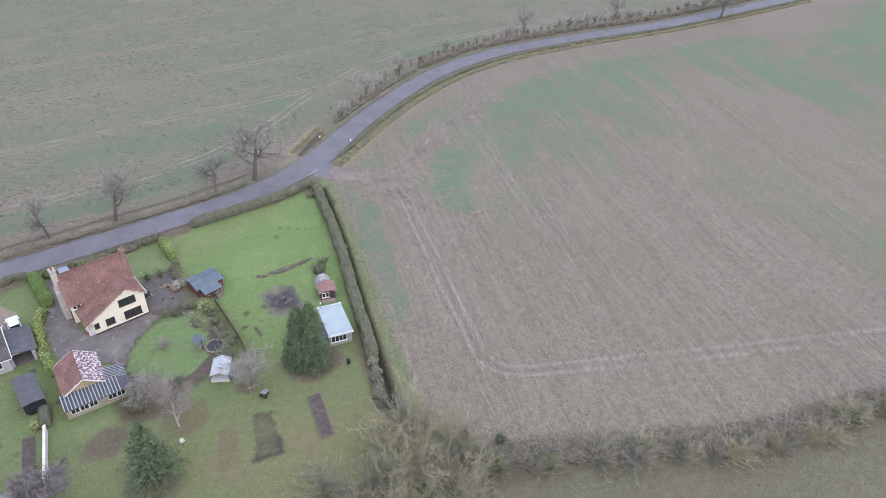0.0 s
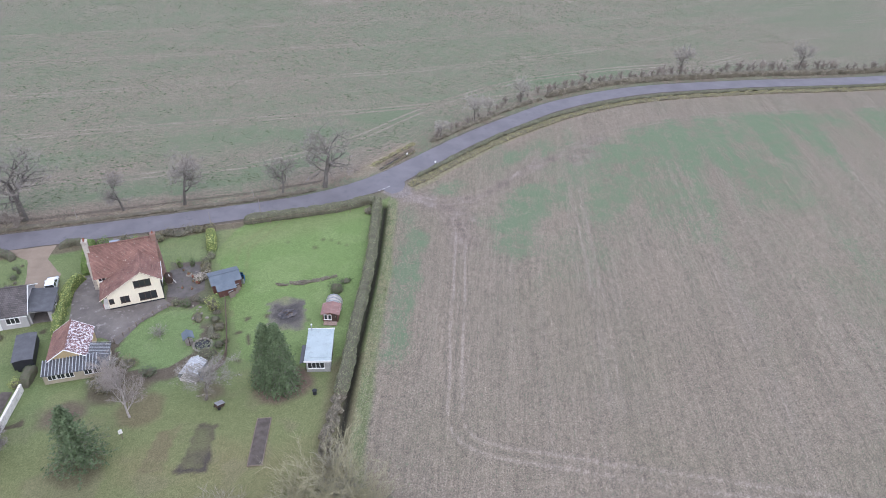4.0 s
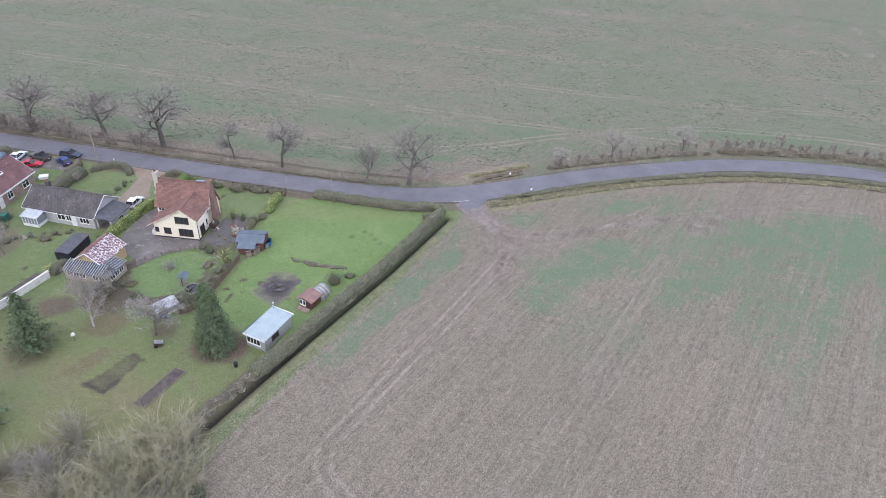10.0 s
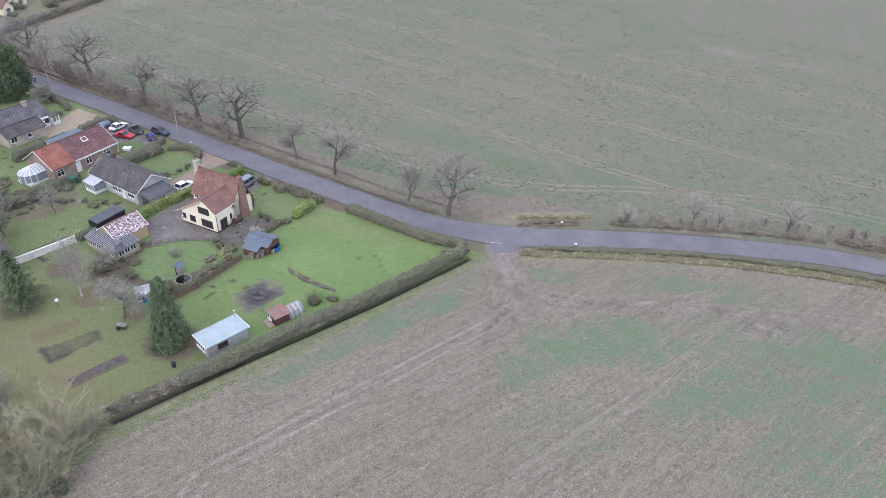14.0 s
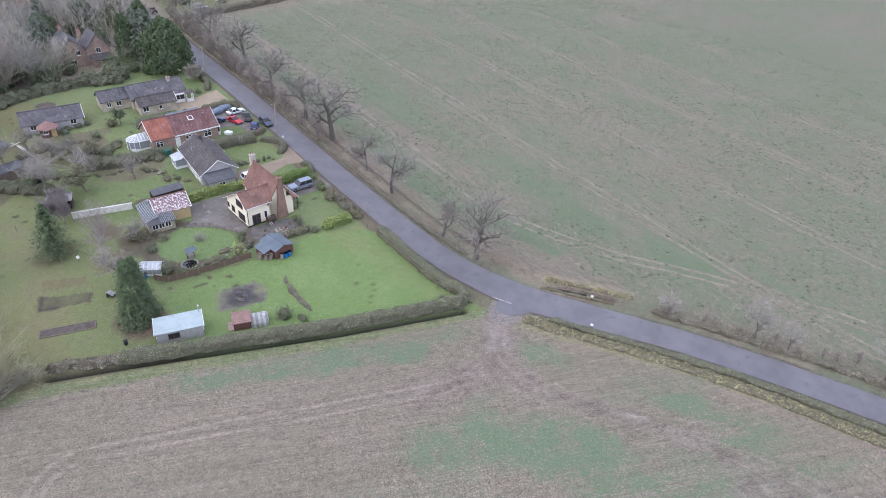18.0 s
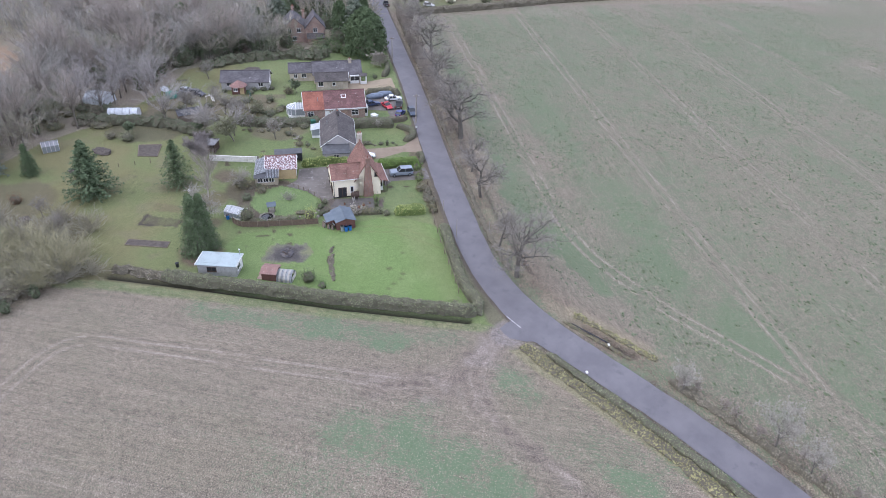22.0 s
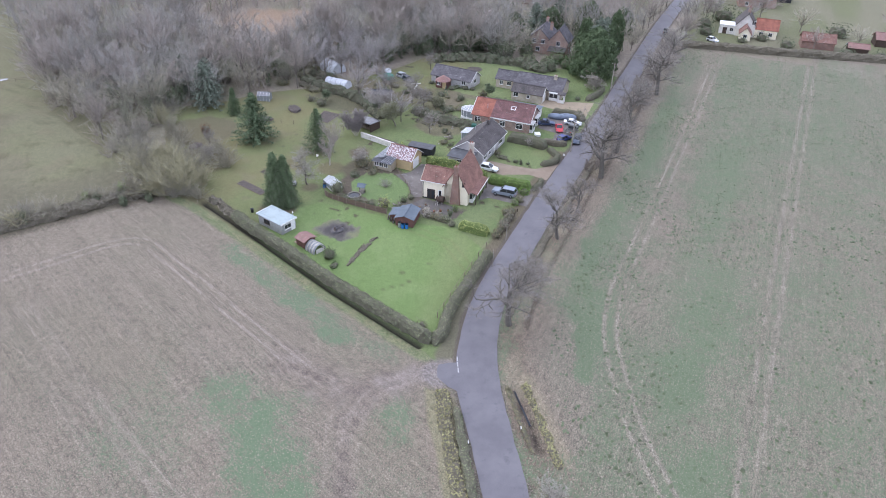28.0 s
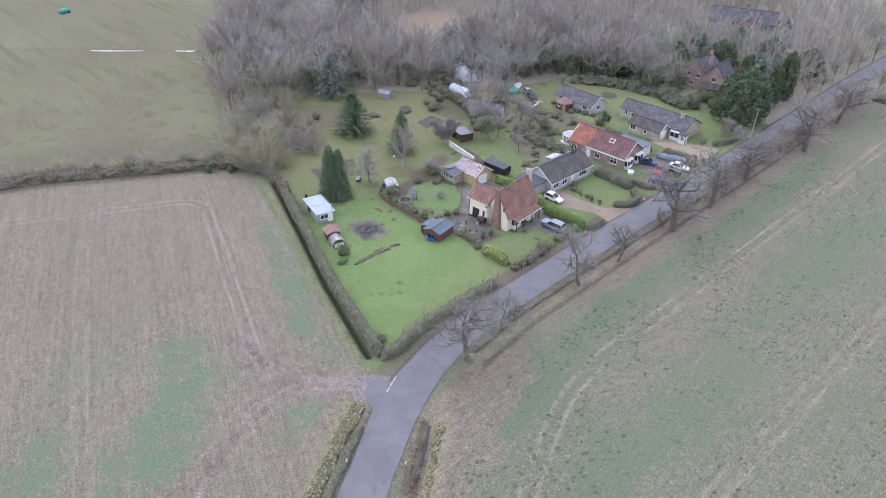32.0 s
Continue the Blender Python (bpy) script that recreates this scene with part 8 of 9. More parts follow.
for x, y, s in ((-190, 18, 2.0), (-192, 36, 1.6), (-204, 38, 2.2), (-187, 44, 1.8), (-200, 16, 2.4), (-186, 62, 1.8), (-189, 72, 1.6), (-210, 60, 2.6), (-212, 22, 3.0), (-186, 30, 1.2)):
    again(tangle[1], x, y, 40 * s, s, "dark bush round the far house")
for i, (x, y, s) in enumerate(((-206, 30, 0.8), (-188, 52, 0.55), (-210, 48, 0.9), (-204, 12, 0.9), (-216, 34, 1.0), (-200, 66, 0.7), (-190, 84, 0.6), (-212, 78, 0.9), (-184, 12, 0.8), (-196, 10, 0.9), (-176, 11, 0.75), (-164, 10.5, 0.7), (-158, 10.5, 0.8), (-137, 10.5, 0.65), (-129, 10.5, 0.6), (-112, 10.0, 0.6), (-206, 16, 0.75), (-199, 13, 0.7), (-212, 18, 0.8), (-218, 14, 0.8), (-190, 12.5, 0.7), (-226, 16, 0.9), (-181, 12, 0.65), (-233, 13, 0.9), (-240, 18, 0.9), (-250, 14, 1.0), (-168, -1.5, 0.7), (-178, -2, 0.75), (-188, -1.5, 0.8), (-198, -1.5, 0.8), (-210, -1.0, 0.9), (-222, -0.5, 0.9), (-158, -1.8, 0.7))):
    again(firsts[i % 3], x, y, 60 * i, s, "leafless tree along the lane")

for i, (x, y) in enumerate(((-33.2, -25.6), (-33.4, -27.4), (-33.0, -29.0), (-33.5, -31.0), (-33.2, -33.2), (-34.2, -35.0), (-36.2, -21.6), (-35.0, -22.4))):
    again(tangle[i % 3], x, y, 50 * i, 0.5 + 0.1 * (i % 3), "low winter shrub beside the garden fence")
shrub("golden_bush", "round golden bush at the end of the wall", -59.3, -34.2, 0.8, 0.8, 1.3, LEAF_GOLD, 96, 420, 0.14)
for i, (x, y, s) in enumerate(((-15.4, -72.2, 0.9), (-9.6, -75.6, 0.8))):
    shrub("evergreen_bush", "bright green evergreen bush in the bare hedge", x, y, 1.0 * s, 1.0 * s, 2.9 * s, LEAF_PRIVET, 97 + i, 460, 0.2, "green bushes in the south hedge")
for i, (x, y) in enumerate(((-100.2, -45.6), (-100.4, -38.0), (-100.6, -35.6), (-101.0, -33.6), (-98.6, -38.8))):
    again(tangle[1], x, y, 65 * i, 0.6 + 0.1 * (i % 3), "dark shrub against the annexe wall")
dry = hedge("verge_grass", "tussocks of dry buff grass along the ditch", [(-0.3, 14.7), (4.4, 18.2), (9.0, 21.4), (11.4, 23.0)], 0.9, 0.25, LEAF_STRAW, 45, 40, 0.26, rough=0.35, core=DRAB_CORE)
tagged(dry, category="grass")
hedge("verge_grass", "tussocks of dry grass between ditch and lane", [(1.0, 12.6), (5.0, 15.4), (10.6, 19.4)], 0.5, 0.2, LEAF_HEATH, 46, 40, 0.26, rough=0.3, core=DRAB_CORE)
bank = hedge("verge_grass", "long yellowish grass on the field bank", [(5.4, 4.9), (11.2, 8.1), (17.2, 11.9), (27.0, 17.6), (41.0, 24.2), (57.0, 29.8), (79.0, 32.9), (110, 30.6), (150, 25.2), (221, 21.2)], 1.7, 0.3, LEAF_STRAW, 47, 22, 0.28, step=0.8, rough=0.4, core=DRAB_CORE)
tagged(bank, category="grass")
# weeds in the far field and clods in the near one
rs = np.random.RandomState(12)
wx, wy = rs.uniform(-175, 150, 90000), 14 + 150 * rs.rand(90000) ** 1.3
keep = (wy > np.interp(wx, rx, ry) + 11) & (soft(wx, wy, 9.0, 101) + 0.5 * soft(wx / 4, wy, 3.0, 103) > 0.42 + 0.6 * rs.rand(90000))
rnd = random.Random(12)
wv, wf = [], []
for x, y in list(zip(wx[keep], wy[keep]))[:17000]:
    r = rnd.uniform(0.10, 0.30) * rnd.uniform(0.7, 1.2)
    i = len(wv)
    wv.append((x, y, r * 0.45))
    for k in range(5):
        a = 1.2566 * k + rnd.uniform(-0.4, 0.4)
        q = r * rnd.uniform(0.55, 1.3)
        wv.append((x + 1.5 * q * math.cos(a), y + q * math.sin(a), -0.02))
    wf += [(i, i + 1 + k, i + 1 + (k + 1) % 5) for k in range(5)]
tagged(raw("field_weeds", wv, wf, TUFT, label="scattered dark weeds over the thin crop"), kind="stuff")


# ---- vehicles ----
def car(name, label, paint, x, y, rz, long=4.3, wide=1.75, high=1.45, shape="hatch", group=""):
    """A car headed along its own +x, from its wheels up."""
    t = thing(name, label, "car", x, y, 0.02, rz, group)
    L, w = long / 2, wide / 2
    belt = high * 0.60
    if shape == "hatch":
        low = [(-L, 0.38), (-L, belt - 0.02), (-L + 0.12, belt + 0.02), (L - 1.25, belt + 0.02), (L - 0.25, belt - 0.22), (L, belt - 0.34), (L, 0.36), (L - 0.3, 0.24), (-L + 0.3, 0.24)]
        cab = [(-L + 0.15, belt), (-L + 0.45, high - 0.03), (-L + 0.8, high), (L - 2.1, high), (L - 1.25, belt)]
    elif shape == "suv":
        low = [(-L, 0.45), (-L, belt), (-L + 0.08, belt + 0.05), (L - 1.3, belt + 0.05), (L - 0.15, belt - 0.06), (L, belt - 0.22), (L, 0.42), (L - 0.3, 0.32), (-L + 0.3, 0.32)]
        cab = [(-L + 0.08, belt + 0.02), (-L + 0.28, high - 0.03), (-L + 0.5, high), (L - 2.2, high), (L - 1.5, belt + 0.02)]
    elif shape == "pickup":
        low = [(-L, 0.5), (-L, belt), (-L + 0.06, belt + 0.06), (L - 1.3, belt + 0.06), (L - 0.2, belt - 0.04), (L, belt - 0.2), (L, 0.45), (L - 0.3, 0.36), (-L + 0.3, 0.36)]
        cab = [(-0.55, belt + 0.03), (-0.4, high - 0.03), (-0.2, high), (L - 2.25, high), (L - 1.55, belt + 0.03)]
    else:
        low = [(-L, 0.42), (-L, belt - 0.04), (-L + 0.2, belt), (L - 1.35, belt), (L - 0.3, belt - 0.16), (L, belt - 0.3), (L, 0.36), (L - 0.3, 0.24), (-L + 0.3, 0.24)]
        cab = [(-L + 0.65, belt - 0.02), (-L + 1.2, high - 0.03), (-L + 1.5, high), (L - 2.2, high), (L - 1.35, belt - 0.02)]
    bm = prism(low, -w, w, "y")
    bmesh.ops.bevel(bm, geom=[e for e in bm.edges if abs(e.verts[0].co.y) > w - 0.01 and abs(e.verts[1].co.y - e.verts[0].co.y) < 0.01], offset=0.09, segments=2, affect="EDGES")
    part("body", metre_uv(bm), paint, t, smooth=False)
    bm = prism(cab, -w + 0.06, w - 0.06, "y")
    for v in bm.verts:
        if v.co.z > belt + 0.1:
            v.co.y *= 0.84
    cabin = part("cabin", metre_uv(bm), PANE, t, "dark car glass")
    roof = [p for p in cab if p[1] > high - 0.1]
    xs = [p[0] for p in roof]
    part("roof", blocks((min(xs), -w * 0.8, high - 0.02, max(xs), w * 0.8, high + 0.03), bevel=0.02), paint, cabin)
    for s in (-1, 1):
        for a, b in ((cab[0], cab[1]), (cab[-1], cab[-2])):
            part("pillar", rod((a[0], s * (w - 0.07), a[1]), (b[0], s * w * 0.79, b[1]), 0.045, 4), paint, cabin)
        mid = (cab[0][0] + cab[-1][0]) / 2
        part("pillar", rod((mid, s * (w - 0.07), belt), (mid, s * w * 0.79, high - 0.02), 0.04, 4), paint, cabin)
        part("mirror", blocks((cab[-1][0] - 0.25, s * w + (0 if s > 0 else -0.16), belt - 0.02, cab[-1][0] - 0.1, s * w + (0.16 if s > 0 else 0), belt + 0.12)), paint, t)
        part("headlight", blocks((L - 0.1, s * w * 0.72 - 0.18, belt - 0.36, L + 0.012, s * w * 0.72 + 0.18, belt - 0.22)), PANE_LIGHT, t)
        part("tail_light", blocks((-L - 0.012, s * w * 0.8 - 0.12, belt - 0.3, -L + 0.08, s * w * 0.8 + 0.12, belt - 0.08)), RED_PLASTIC, t)
        for ax in (L - 0.82, -L + 0.82):
            r = 0.36 if shape in ("suv", "pickup") else 0.31
            wheel = part("wheel", drum(r, r, -0.11, 0.11, 16, turn=Matrix.Translation((ax, s * (w - 0.1), r)) @ Matrix.Rotation(radians(90), 4, "X")), RUBBER, t)
            part("rim", drum(r * 0.6, r * 0.5, 0, 0.13, 10, turn=Matrix.Translation((ax, s * (w - 0.1), r)) @ Matrix.Rotation(radians(-90 * s), 4, "X")), STEEL, wheel)
    if shape == "pickup":
        part("load_bed", blocks((-L + 0.12, -w + 0.14, belt - 0.15, -0.62, w - 0.14, belt + 0.075)), BLACK, t)
    if shape == "suv":
        for s in (-1, 1):
            part("roof_rail", rod((-L + 0.6, s * w * 0.72, high + 0.07), (L - 2.3, s * w * 0.72, high + 0.07), 0.03, 4), STEEL, cabin)
    part("number_plate", blocks((-L - 0.015, -0.26, 0.55, -L, 0.26, 0.67)), WHITE, t)
    return t


SILVER = car_paint("dark_silver_paint", (0.28, 0.315, 0.37), 0.35)
car("parked_car", "dark silver-blue estate car on the tarmac drive", SILVER, -49.1, -5.8, -88, 4.85, 1.9, 1.72, "suv")
car("parked_car", "white hatchback parked beside the hedge", car_paint("white_paintwork", (0.75, 0.76, 0.77), 0.0), -57.9, -12.4, 92, 4.0, 1.68, 1.45, "hatch")
car("parked_car", "white coupe on the hardstanding", car_paint("white_coupe_paint", (0.74, 0.75, 0.77), 0.0), -90.4, -2.8, 98, 4.4, 1.7, 1.3, "saloon", "cars on the hardstanding")
car("parked_car", "bright red low car on the hardstanding", car_paint("red_paint", (0.50, 0.02, 0.035), 0.0), -85.6, -4.9, 20, 4.1, 1.65, 1.25, "saloon", "cars on the hardstanding")
car("parked_car", "dull dark olive pickup on the hardstanding", car_paint("olive_paint", (0.09, 0.095, 0.085), 0.0), -85.9, -1.9, 170, 4.6, 1.75, 1.65, "pickup", "cars on the hardstanding")
car("parked_car", "dark blue hatchback by the front hedge", car_paint("blue_paint", (0.035, 0.05, 0.20), 0.2), -80.4, -2.2, 155, 3.9, 1.65, 1.4, "hatch", "cars on the hardstanding")
car("parked_car", "dark blue saloon beside the bungalow", car_paint("navy_paint", (0.05, 0.075, 0.15), 0.3), -87.2, -8.6, 110, 4.3, 1.7, 1.4, "saloon", "cars on the hardstanding")
car("parked_car", "blue-grey car parked on the roadside verge", car_paint("dusk_paint", (0.06, 0.078, 0.11), 0.3), -80.9, 0.75, 4, 4.2, 1.7, 1.45, "hatch", "cars on the hardstanding")
car("parked_car", "white car parked by the far house", car_paint("chalk_paint", (0.7, 0.71, 0.72), 0.0), -182.0, 21.0, 60, 4.1, 1.68, 1.45, "hatch")
car("lane_car", "dark pickup driving off down the lane", car_paint("black_paint", (0.03, 0.032, 0.036), 0.2), -184.0, 5.2, 183, 4.8, 1.8, 1.7, "pickup")
for x, y, rz, lab in ((-92.2, -7.4, 95, "car under crumpled blue-grey sheeting"), (-93.4, -4.9, 92, "long hummock of blue-grey car covers")):
    t = thing("covered_car", lab, "car", x, y, 0.02, rz, "cars on the hardstanding")
    bm = lump(2.3, 0.95, 1.35, 0.12, 4, 3)
    part("cover", bm, TARP_BLUE, t, smooth=True)

# ---- poles, signs and fences ----
def utility_pole(x, y, high, lab):
    t = thing("utility_pole", lab, "pole", x, y, -0.1, 0, "utility poles")
    part("post", drum(0.16, 0.11, 0, high, 10), PALE_WOOD, t)
    part("crossarm", blocks((-0.06, -0.7, high - 0.5, 0.06, 0.7, high - 0.38)), WOOD, t)
    for k in (-0.6, 0.0, 0.6):
        part("insulator", drum(0.05, 0.04, high - 0.38, high - 0.2, 6, (0, k)), WHITE, t)
    return t


utility_pole(-75.0, 0.9, 7.4, "tall weathered wooden pole by the lane")
utility_pole(-119.5, 0.2, 7.6, "tall wooden pole at the wood's edge")
for x, y, h in ((-24.4, 1.0, 3.6), (-33.4, 0.2, 2.6), (-56.8, 8.4, 3.0), (-25.2, 7.2, 2.4), (-76.2, 8.6, 3.4)):
    t = thing("roadside_post", "thin bare wooden post beside the lane", "post", x, y, -0.1, 0, "roadside posts")
    part("post", drum(0.07, 0.05, 0, h, 8), PALE_WOOD, t)


def marker(x, y, rz, lab):
    t = thing("verge_marker", lab, "marker post", x, y, -0.05, rz, "verge markers")
    part("post", drum(0.045, 0.045, 0, 0.95, 8), WOOD_DARK, t)
    part("plate", drum(0.24, 0.24, -0.02, 0.02, 14, turn=Matrix.Translation((0, -0.05, 1.0)) @ Matrix.Rotation(radians(90), 4, "X")), WHITE, t)
    return t


marker(8.0, 17.0, 30, "round white marker on a dark post")
marker(12.9, 11.9, 30, "round white marker on a dark post")
marker(-70.8, 0.4, 90, "small white marker beside the lane")


def post_fence(name, lab, line, gap, high, rails, material, panel=None):
    t = thing(name, lab, "fence")
    pts = smooth_line(line, gap)
    for i, p in enumerate(pts):
        part("post", blocks((p.x - 0.05, p.y - 0.05, -0.05, p.x + 0.05, p.y + 0.05, high + 0.06)), material, t)
        if i:
            q = pts[i - 1]
            for z in rails:
                part("rail", rod((q.x, q.y, z), (p.x, p.y, z), 0.035, 4), material, t)
            if panel:
                d = (p - q).normalized()
                s = Vector((-d.y, d.x, 0)) * 0.025
                part("panel", solid([[(q.x - s.x, q.y - s.y, 0.05), (p.x - s.x, p.y - s.y, 0.05), (p.x - s.x, p.y - s.y, high), (q.x - s.x, q.y - s.y, high)]], 0.05), panel, t)
    return t


post_fence("wattle_fence", "curving woven panel fence round the inner lawn", [(-34.2, -38.4), (-32.9, -37.4), (-32.2, -35.4), (-31.9, -30), (-31.8, -23.2)], 1.8, 1.15, (), WOOD, WATTLE)
post_fence("picket_fence", "low rustic fence between yard and inner lawn", [(-48.6, -29.6), (-46.4, -27.6), (-43.8, -24.8), (-41.2, -22.8), (-39.6, -22.4)], 1.2, 0.8, (0.3, 0.65), WOOD)
post_fence("wire_fence", "thin post and wire fence across the rough grass", [(-62.0, -47.0), (-61.2, -54), (-60.0, -60), (-58.4, -66)], 2.6, 0.9, (), WOOD)
post_fence("field_fence", "distant post and rail fence across the pasture", [(4, -190), (-14, -176), (-36, -157), (-52, -141)], 4.0, 1.0, (0.5, 0.9), WOOD)
post_fence("field_fence", "leaning rail fence under the bushes", [(-27.0, -84.0), (-31.0, -78.5), (-33.2, -74.8)], 2.6, 0.9, (0.4, 0.8), WOOD)
post_fence("garden_fence", "low wooden rails along the front border", [(-44.0, -1.2), (-40, -1.0), (-36, -0.9), (-33.0, -1.0)], 2.0, 0.8, (0.7,), WOOD_DARK)
post_fence("road_fence", "light post and wire line inside the road hedge", [(-32.6, -2.0), (-26, -2.2), (-16, -2.0), (-8, -1.8)], 2.6, 1.1, (1.05,), WOOD)

# ---- things about the gardens ----
t = thing("garden_wall", "whitewashed block wall beside the lawn", "wall", -59.3, -40.2, 0, 78.5)
part("wall", blocks((-5.0, -0.12, -0.05, 5.0, 0.12, 1.15)), WHITE_WALL, t)
part("coping", blocks((-5.05, -0.16, 1.15, 5.05, 0.16, 1.24)), WHITE_WALL, t)
t = thing("log_store", "dark open-fronted timber store", "shed", -65.2, -46.0, 0, -12)
part("back", blocks((-2.0, -1.9, 0, -1.9, 1.9, 2.0)), WOOD_DARK, t)
for s in (-1, 1):
    part("side", blocks((-2.0, s * 1.9 - 0.05, 0, 1.4, s * 1.9 + 0.05, 2.0)), WOOD_DARK, t)
part("roof", solid([[(-2.2, -2.2, 1.95), (1.7, -2.2, 2.15), (1.7, 2.2, 2.15), (-2.2, 2.2, 1.95)]], 0.08), SHEET_GREY, t)
for k in range(4):
    part("logs", blocks((-1.8, -1.7 + k * 0.85, 0, 0.6, -1.0 + k * 0.85, 0.7 + 0.2 * (k % 2)), bevel=0.08), WOOD, t)
t = thing("trailer", "long black sheeted box trailer", "trailer", -58.7, -28.7, 0, 93)
part("body", blocks((-2.8, -1.25, 0.45, 2.8, 1.25, 2.0), bevel=0.04), BLACK, t)
part("lid", solid([[(-2.9, -1.35, 2.02), (2.9, -1.35, 2.02), (2.9, 0, 2.2), (-2.9, 0, 2.2)], [(2.9, 1.35, 2.02), (-2.9, 1.35, 2.02), (-2.9, 0, 2.2), (2.9, 0, 2.2)]], 0.05), FELT, t)
for s in (-1, 1):
    for ax in (-0.5, 0.5):
        part("wheel", drum(0.33, 0.33, -0.1, 0.1, 12, turn=Matrix.Translation((ax, s * 0.95, 0.33)) @ Matrix.Rotation(radians(90), 4, "X")), RUBBER, t)
part("wheel_box", blocks((-2.7, -0.95, 0.02, -2.4, 0.95, 0.45), (2.4, -0.95, 0.02, 2.7, 0.95, 0.45)), BLACK, t)
t = thing("wishing_well", "little well under a blue-grey pitched roof", "well", -37.2, -31.6, 0, 10)
part("wall", drum(0.55, 0.55, 0, 0.65, 14), STONE, t)
for s in (-1, 1):
    part("post", blocks((-0.05, s * 0.6 - 0.05, 0, 0.05, s * 0.6 + 0.05, 1.7)), WOOD_DARK, t)
part("roof", solid([[(-0.8, -0.85, 1.5), (-0.8, 0.85, 1.5), (0, 0.85, 2.1), (0, -0.85, 2.1)][::-1], [(0.8, 0.85, 1.5), (0.8, -0.85, 1.5), (0, -0.85, 2.1), (0, 0.85, 2.1)][::-1]], 0.05), FELT_BLUE, t)
t = thing("greenhouse", "old lean greenhouse with cloudy panes", "greenhouse", -36.6, -38.0, 0, 60)
part("base", blocks((-1.7, -1.2, 0, 1.7, 1.2, 0.4)), WHITE_WALL, t)
for s, x0 in ((-1, -1.25), (1, 1.25)):
    for k in range(5):
        a = -1.7 + k * 0.68
        q = [(a, x0, 1.2), (a + 0.66, x0, 1.2), (a + 0.66, 0, 1.85), (a, 0, 1.85)]
        part("roof_pane", solid([q if s < 0 else q[::-1]], 0.03), SHEET_CLEAR, t)
        part("pane", blocks((a, x0 - 0.015, 0.4, a + 0.64, x0 + 0.015, 1.18)), PANE_LIGHT, t)
for k in range(6):
    a = -1.7 + k * 0.68
    for s in (-1, 1):
        part("bar", rod((a, s * 1.25, 1.2), (a, 0, 1.87), 0.025, 4), WHITE, t)
for x, y in ((-35.6, -39.4),):
    t = thing("water_butt", "blue plastic water butt by the greenhouse", "water butt", x, y, 0, 0, "water butts")
    part("barrel", drum(0.28, 0.32, 0, 0.8, 12), BLUE_PLASTIC, t)
    part("lid", drum(0.34, 0.30, 0.8, 0.86, 12), BLACK, t)
for i, (x, y, h, mt, lab) in enumerate(((-29.0, -17.6, 0.9, BLUE_PLASTIC, "blue plastic drum beside the shed"), (-28.8, -18.3, 0.9, BLUE_PLASTIC, "blue plastic drum beside the shed"), (-28.9, -19.0, 1.0, STEEL, "grey water tank beside the shed"))):
    t = thing("drum", lab, "drum", x, y, 0, i * 20, "drums by the shed")
    part("barrel", drum(0.3, 0.3, 0, h, 12), mt, t)
    part("rim", drum(0.32, 0.32, h - 0.06, h, 12), mt, t)
for x, y, w in ((-30.6, -22.4, 0.9), (-30.0, -21.6, 0.7), (-29.7, -20.9, 0.8)):
    t = thing("stacked_boards", "odd boards leaning on the shed", "boards", x, y, 0, 30 * w, "leaning boards")
    for k in range(3):
        part("board", move(blocks((-w / 2, k * 0.09, 0, w / 2, k * 0.09 + 0.04, 0.9 + 0.12 * k)), Matrix.Rotation(radians(-14), 4, "X")), (WOOD, WOOD_DARK, SHEET_GREY)[k], t)
t = thing("oil_tank", "dark round oil tank against the cottage", "tank", -40.2, -15.9, 0, 95)
part("tank", drum(0.62, 0.62, -0.75, 0.75, 18, turn=Matrix.Translation((0, 0, 0.95)) @ Matrix.Rotation(radians(90), 4, "Y")), WOOD_DARK, t)
for k in (-0.5, 0.5):
    part("cradle", blocks((k - 0.08, -0.5, 0, k + 0.08, 0.5, 0.5)), STONE, t)
t = thing("ladder", "pale wooden ladder leaning by the tank", "ladder", -39.2, -16.2, 0, 100)
for k in (-0.2, 0.2):
    part("rail", rod((k, 0, 0), (k, 0.9, 1.9), 0.03, 4), WHITE_WALL, t)
for k in range(6):
    u = 0.15 + k * 0.15
    part("rung", rod((-0.2, 0.9 * u, 1.9 * u), (0.2, 0.9 * u, 1.9 * u), 0.02, 4), WHITE_WALL, t)
for x, y in ((-49.0, -20.2), (-49.5, -20.0), (-49.2, -19.6)):
    t = thing("gas_bottle", "red gas bottle by the back porch", "gas bottle", x, y, 0.016, 0, "gas bottles")
    part("bottle", drum(0.18, 0.18, 0, 0.6, 10), RED_PLASTIC, t)
    part("neck", drum(0.09, 0.07, 0.6, 0.75, 8), RED_PLASTIC, t)
t = thing("garden_cart", "dark tipped garden cart on the lawn", "cart", -33.6, -45.2, 0, 35)
part("body", move(blocks((-0.55, -0.35, 0.25, 0.55, 0.35, 0.7)), Matrix.Rotation(radians(18), 4, "Y")), WOOD_DARK, t)
part("cover", move(blocks((-0.6, -0.38, 0.72, 0.6, 0.38, 0.78)), Matrix.Rotation(radians(18), 4, "Y")), SHEET_GREY, t)
for s in (-1, 1):
    part("wheel", drum(0.25, 0.25, -0.04, 0.04, 12, turn=Matrix.Translation((-0.2, s * 0.42, 0.25)) @ Matrix.Rotation(radians(90), 4, "X")), RUBBER, t)
t = thing("bird_table", "white-topped bird table on the rough lawn", "bird table", -45.2, -47.2, 0, 20)
part("post", blocks((-0.04, -0.04, 0, 0.04, 0.04, 1.1)), WOOD, t)
part("tray", blocks((-0.24, -0.2, 1.1, 0.24, 0.2, 1.16)), WHITE_WALL, t)
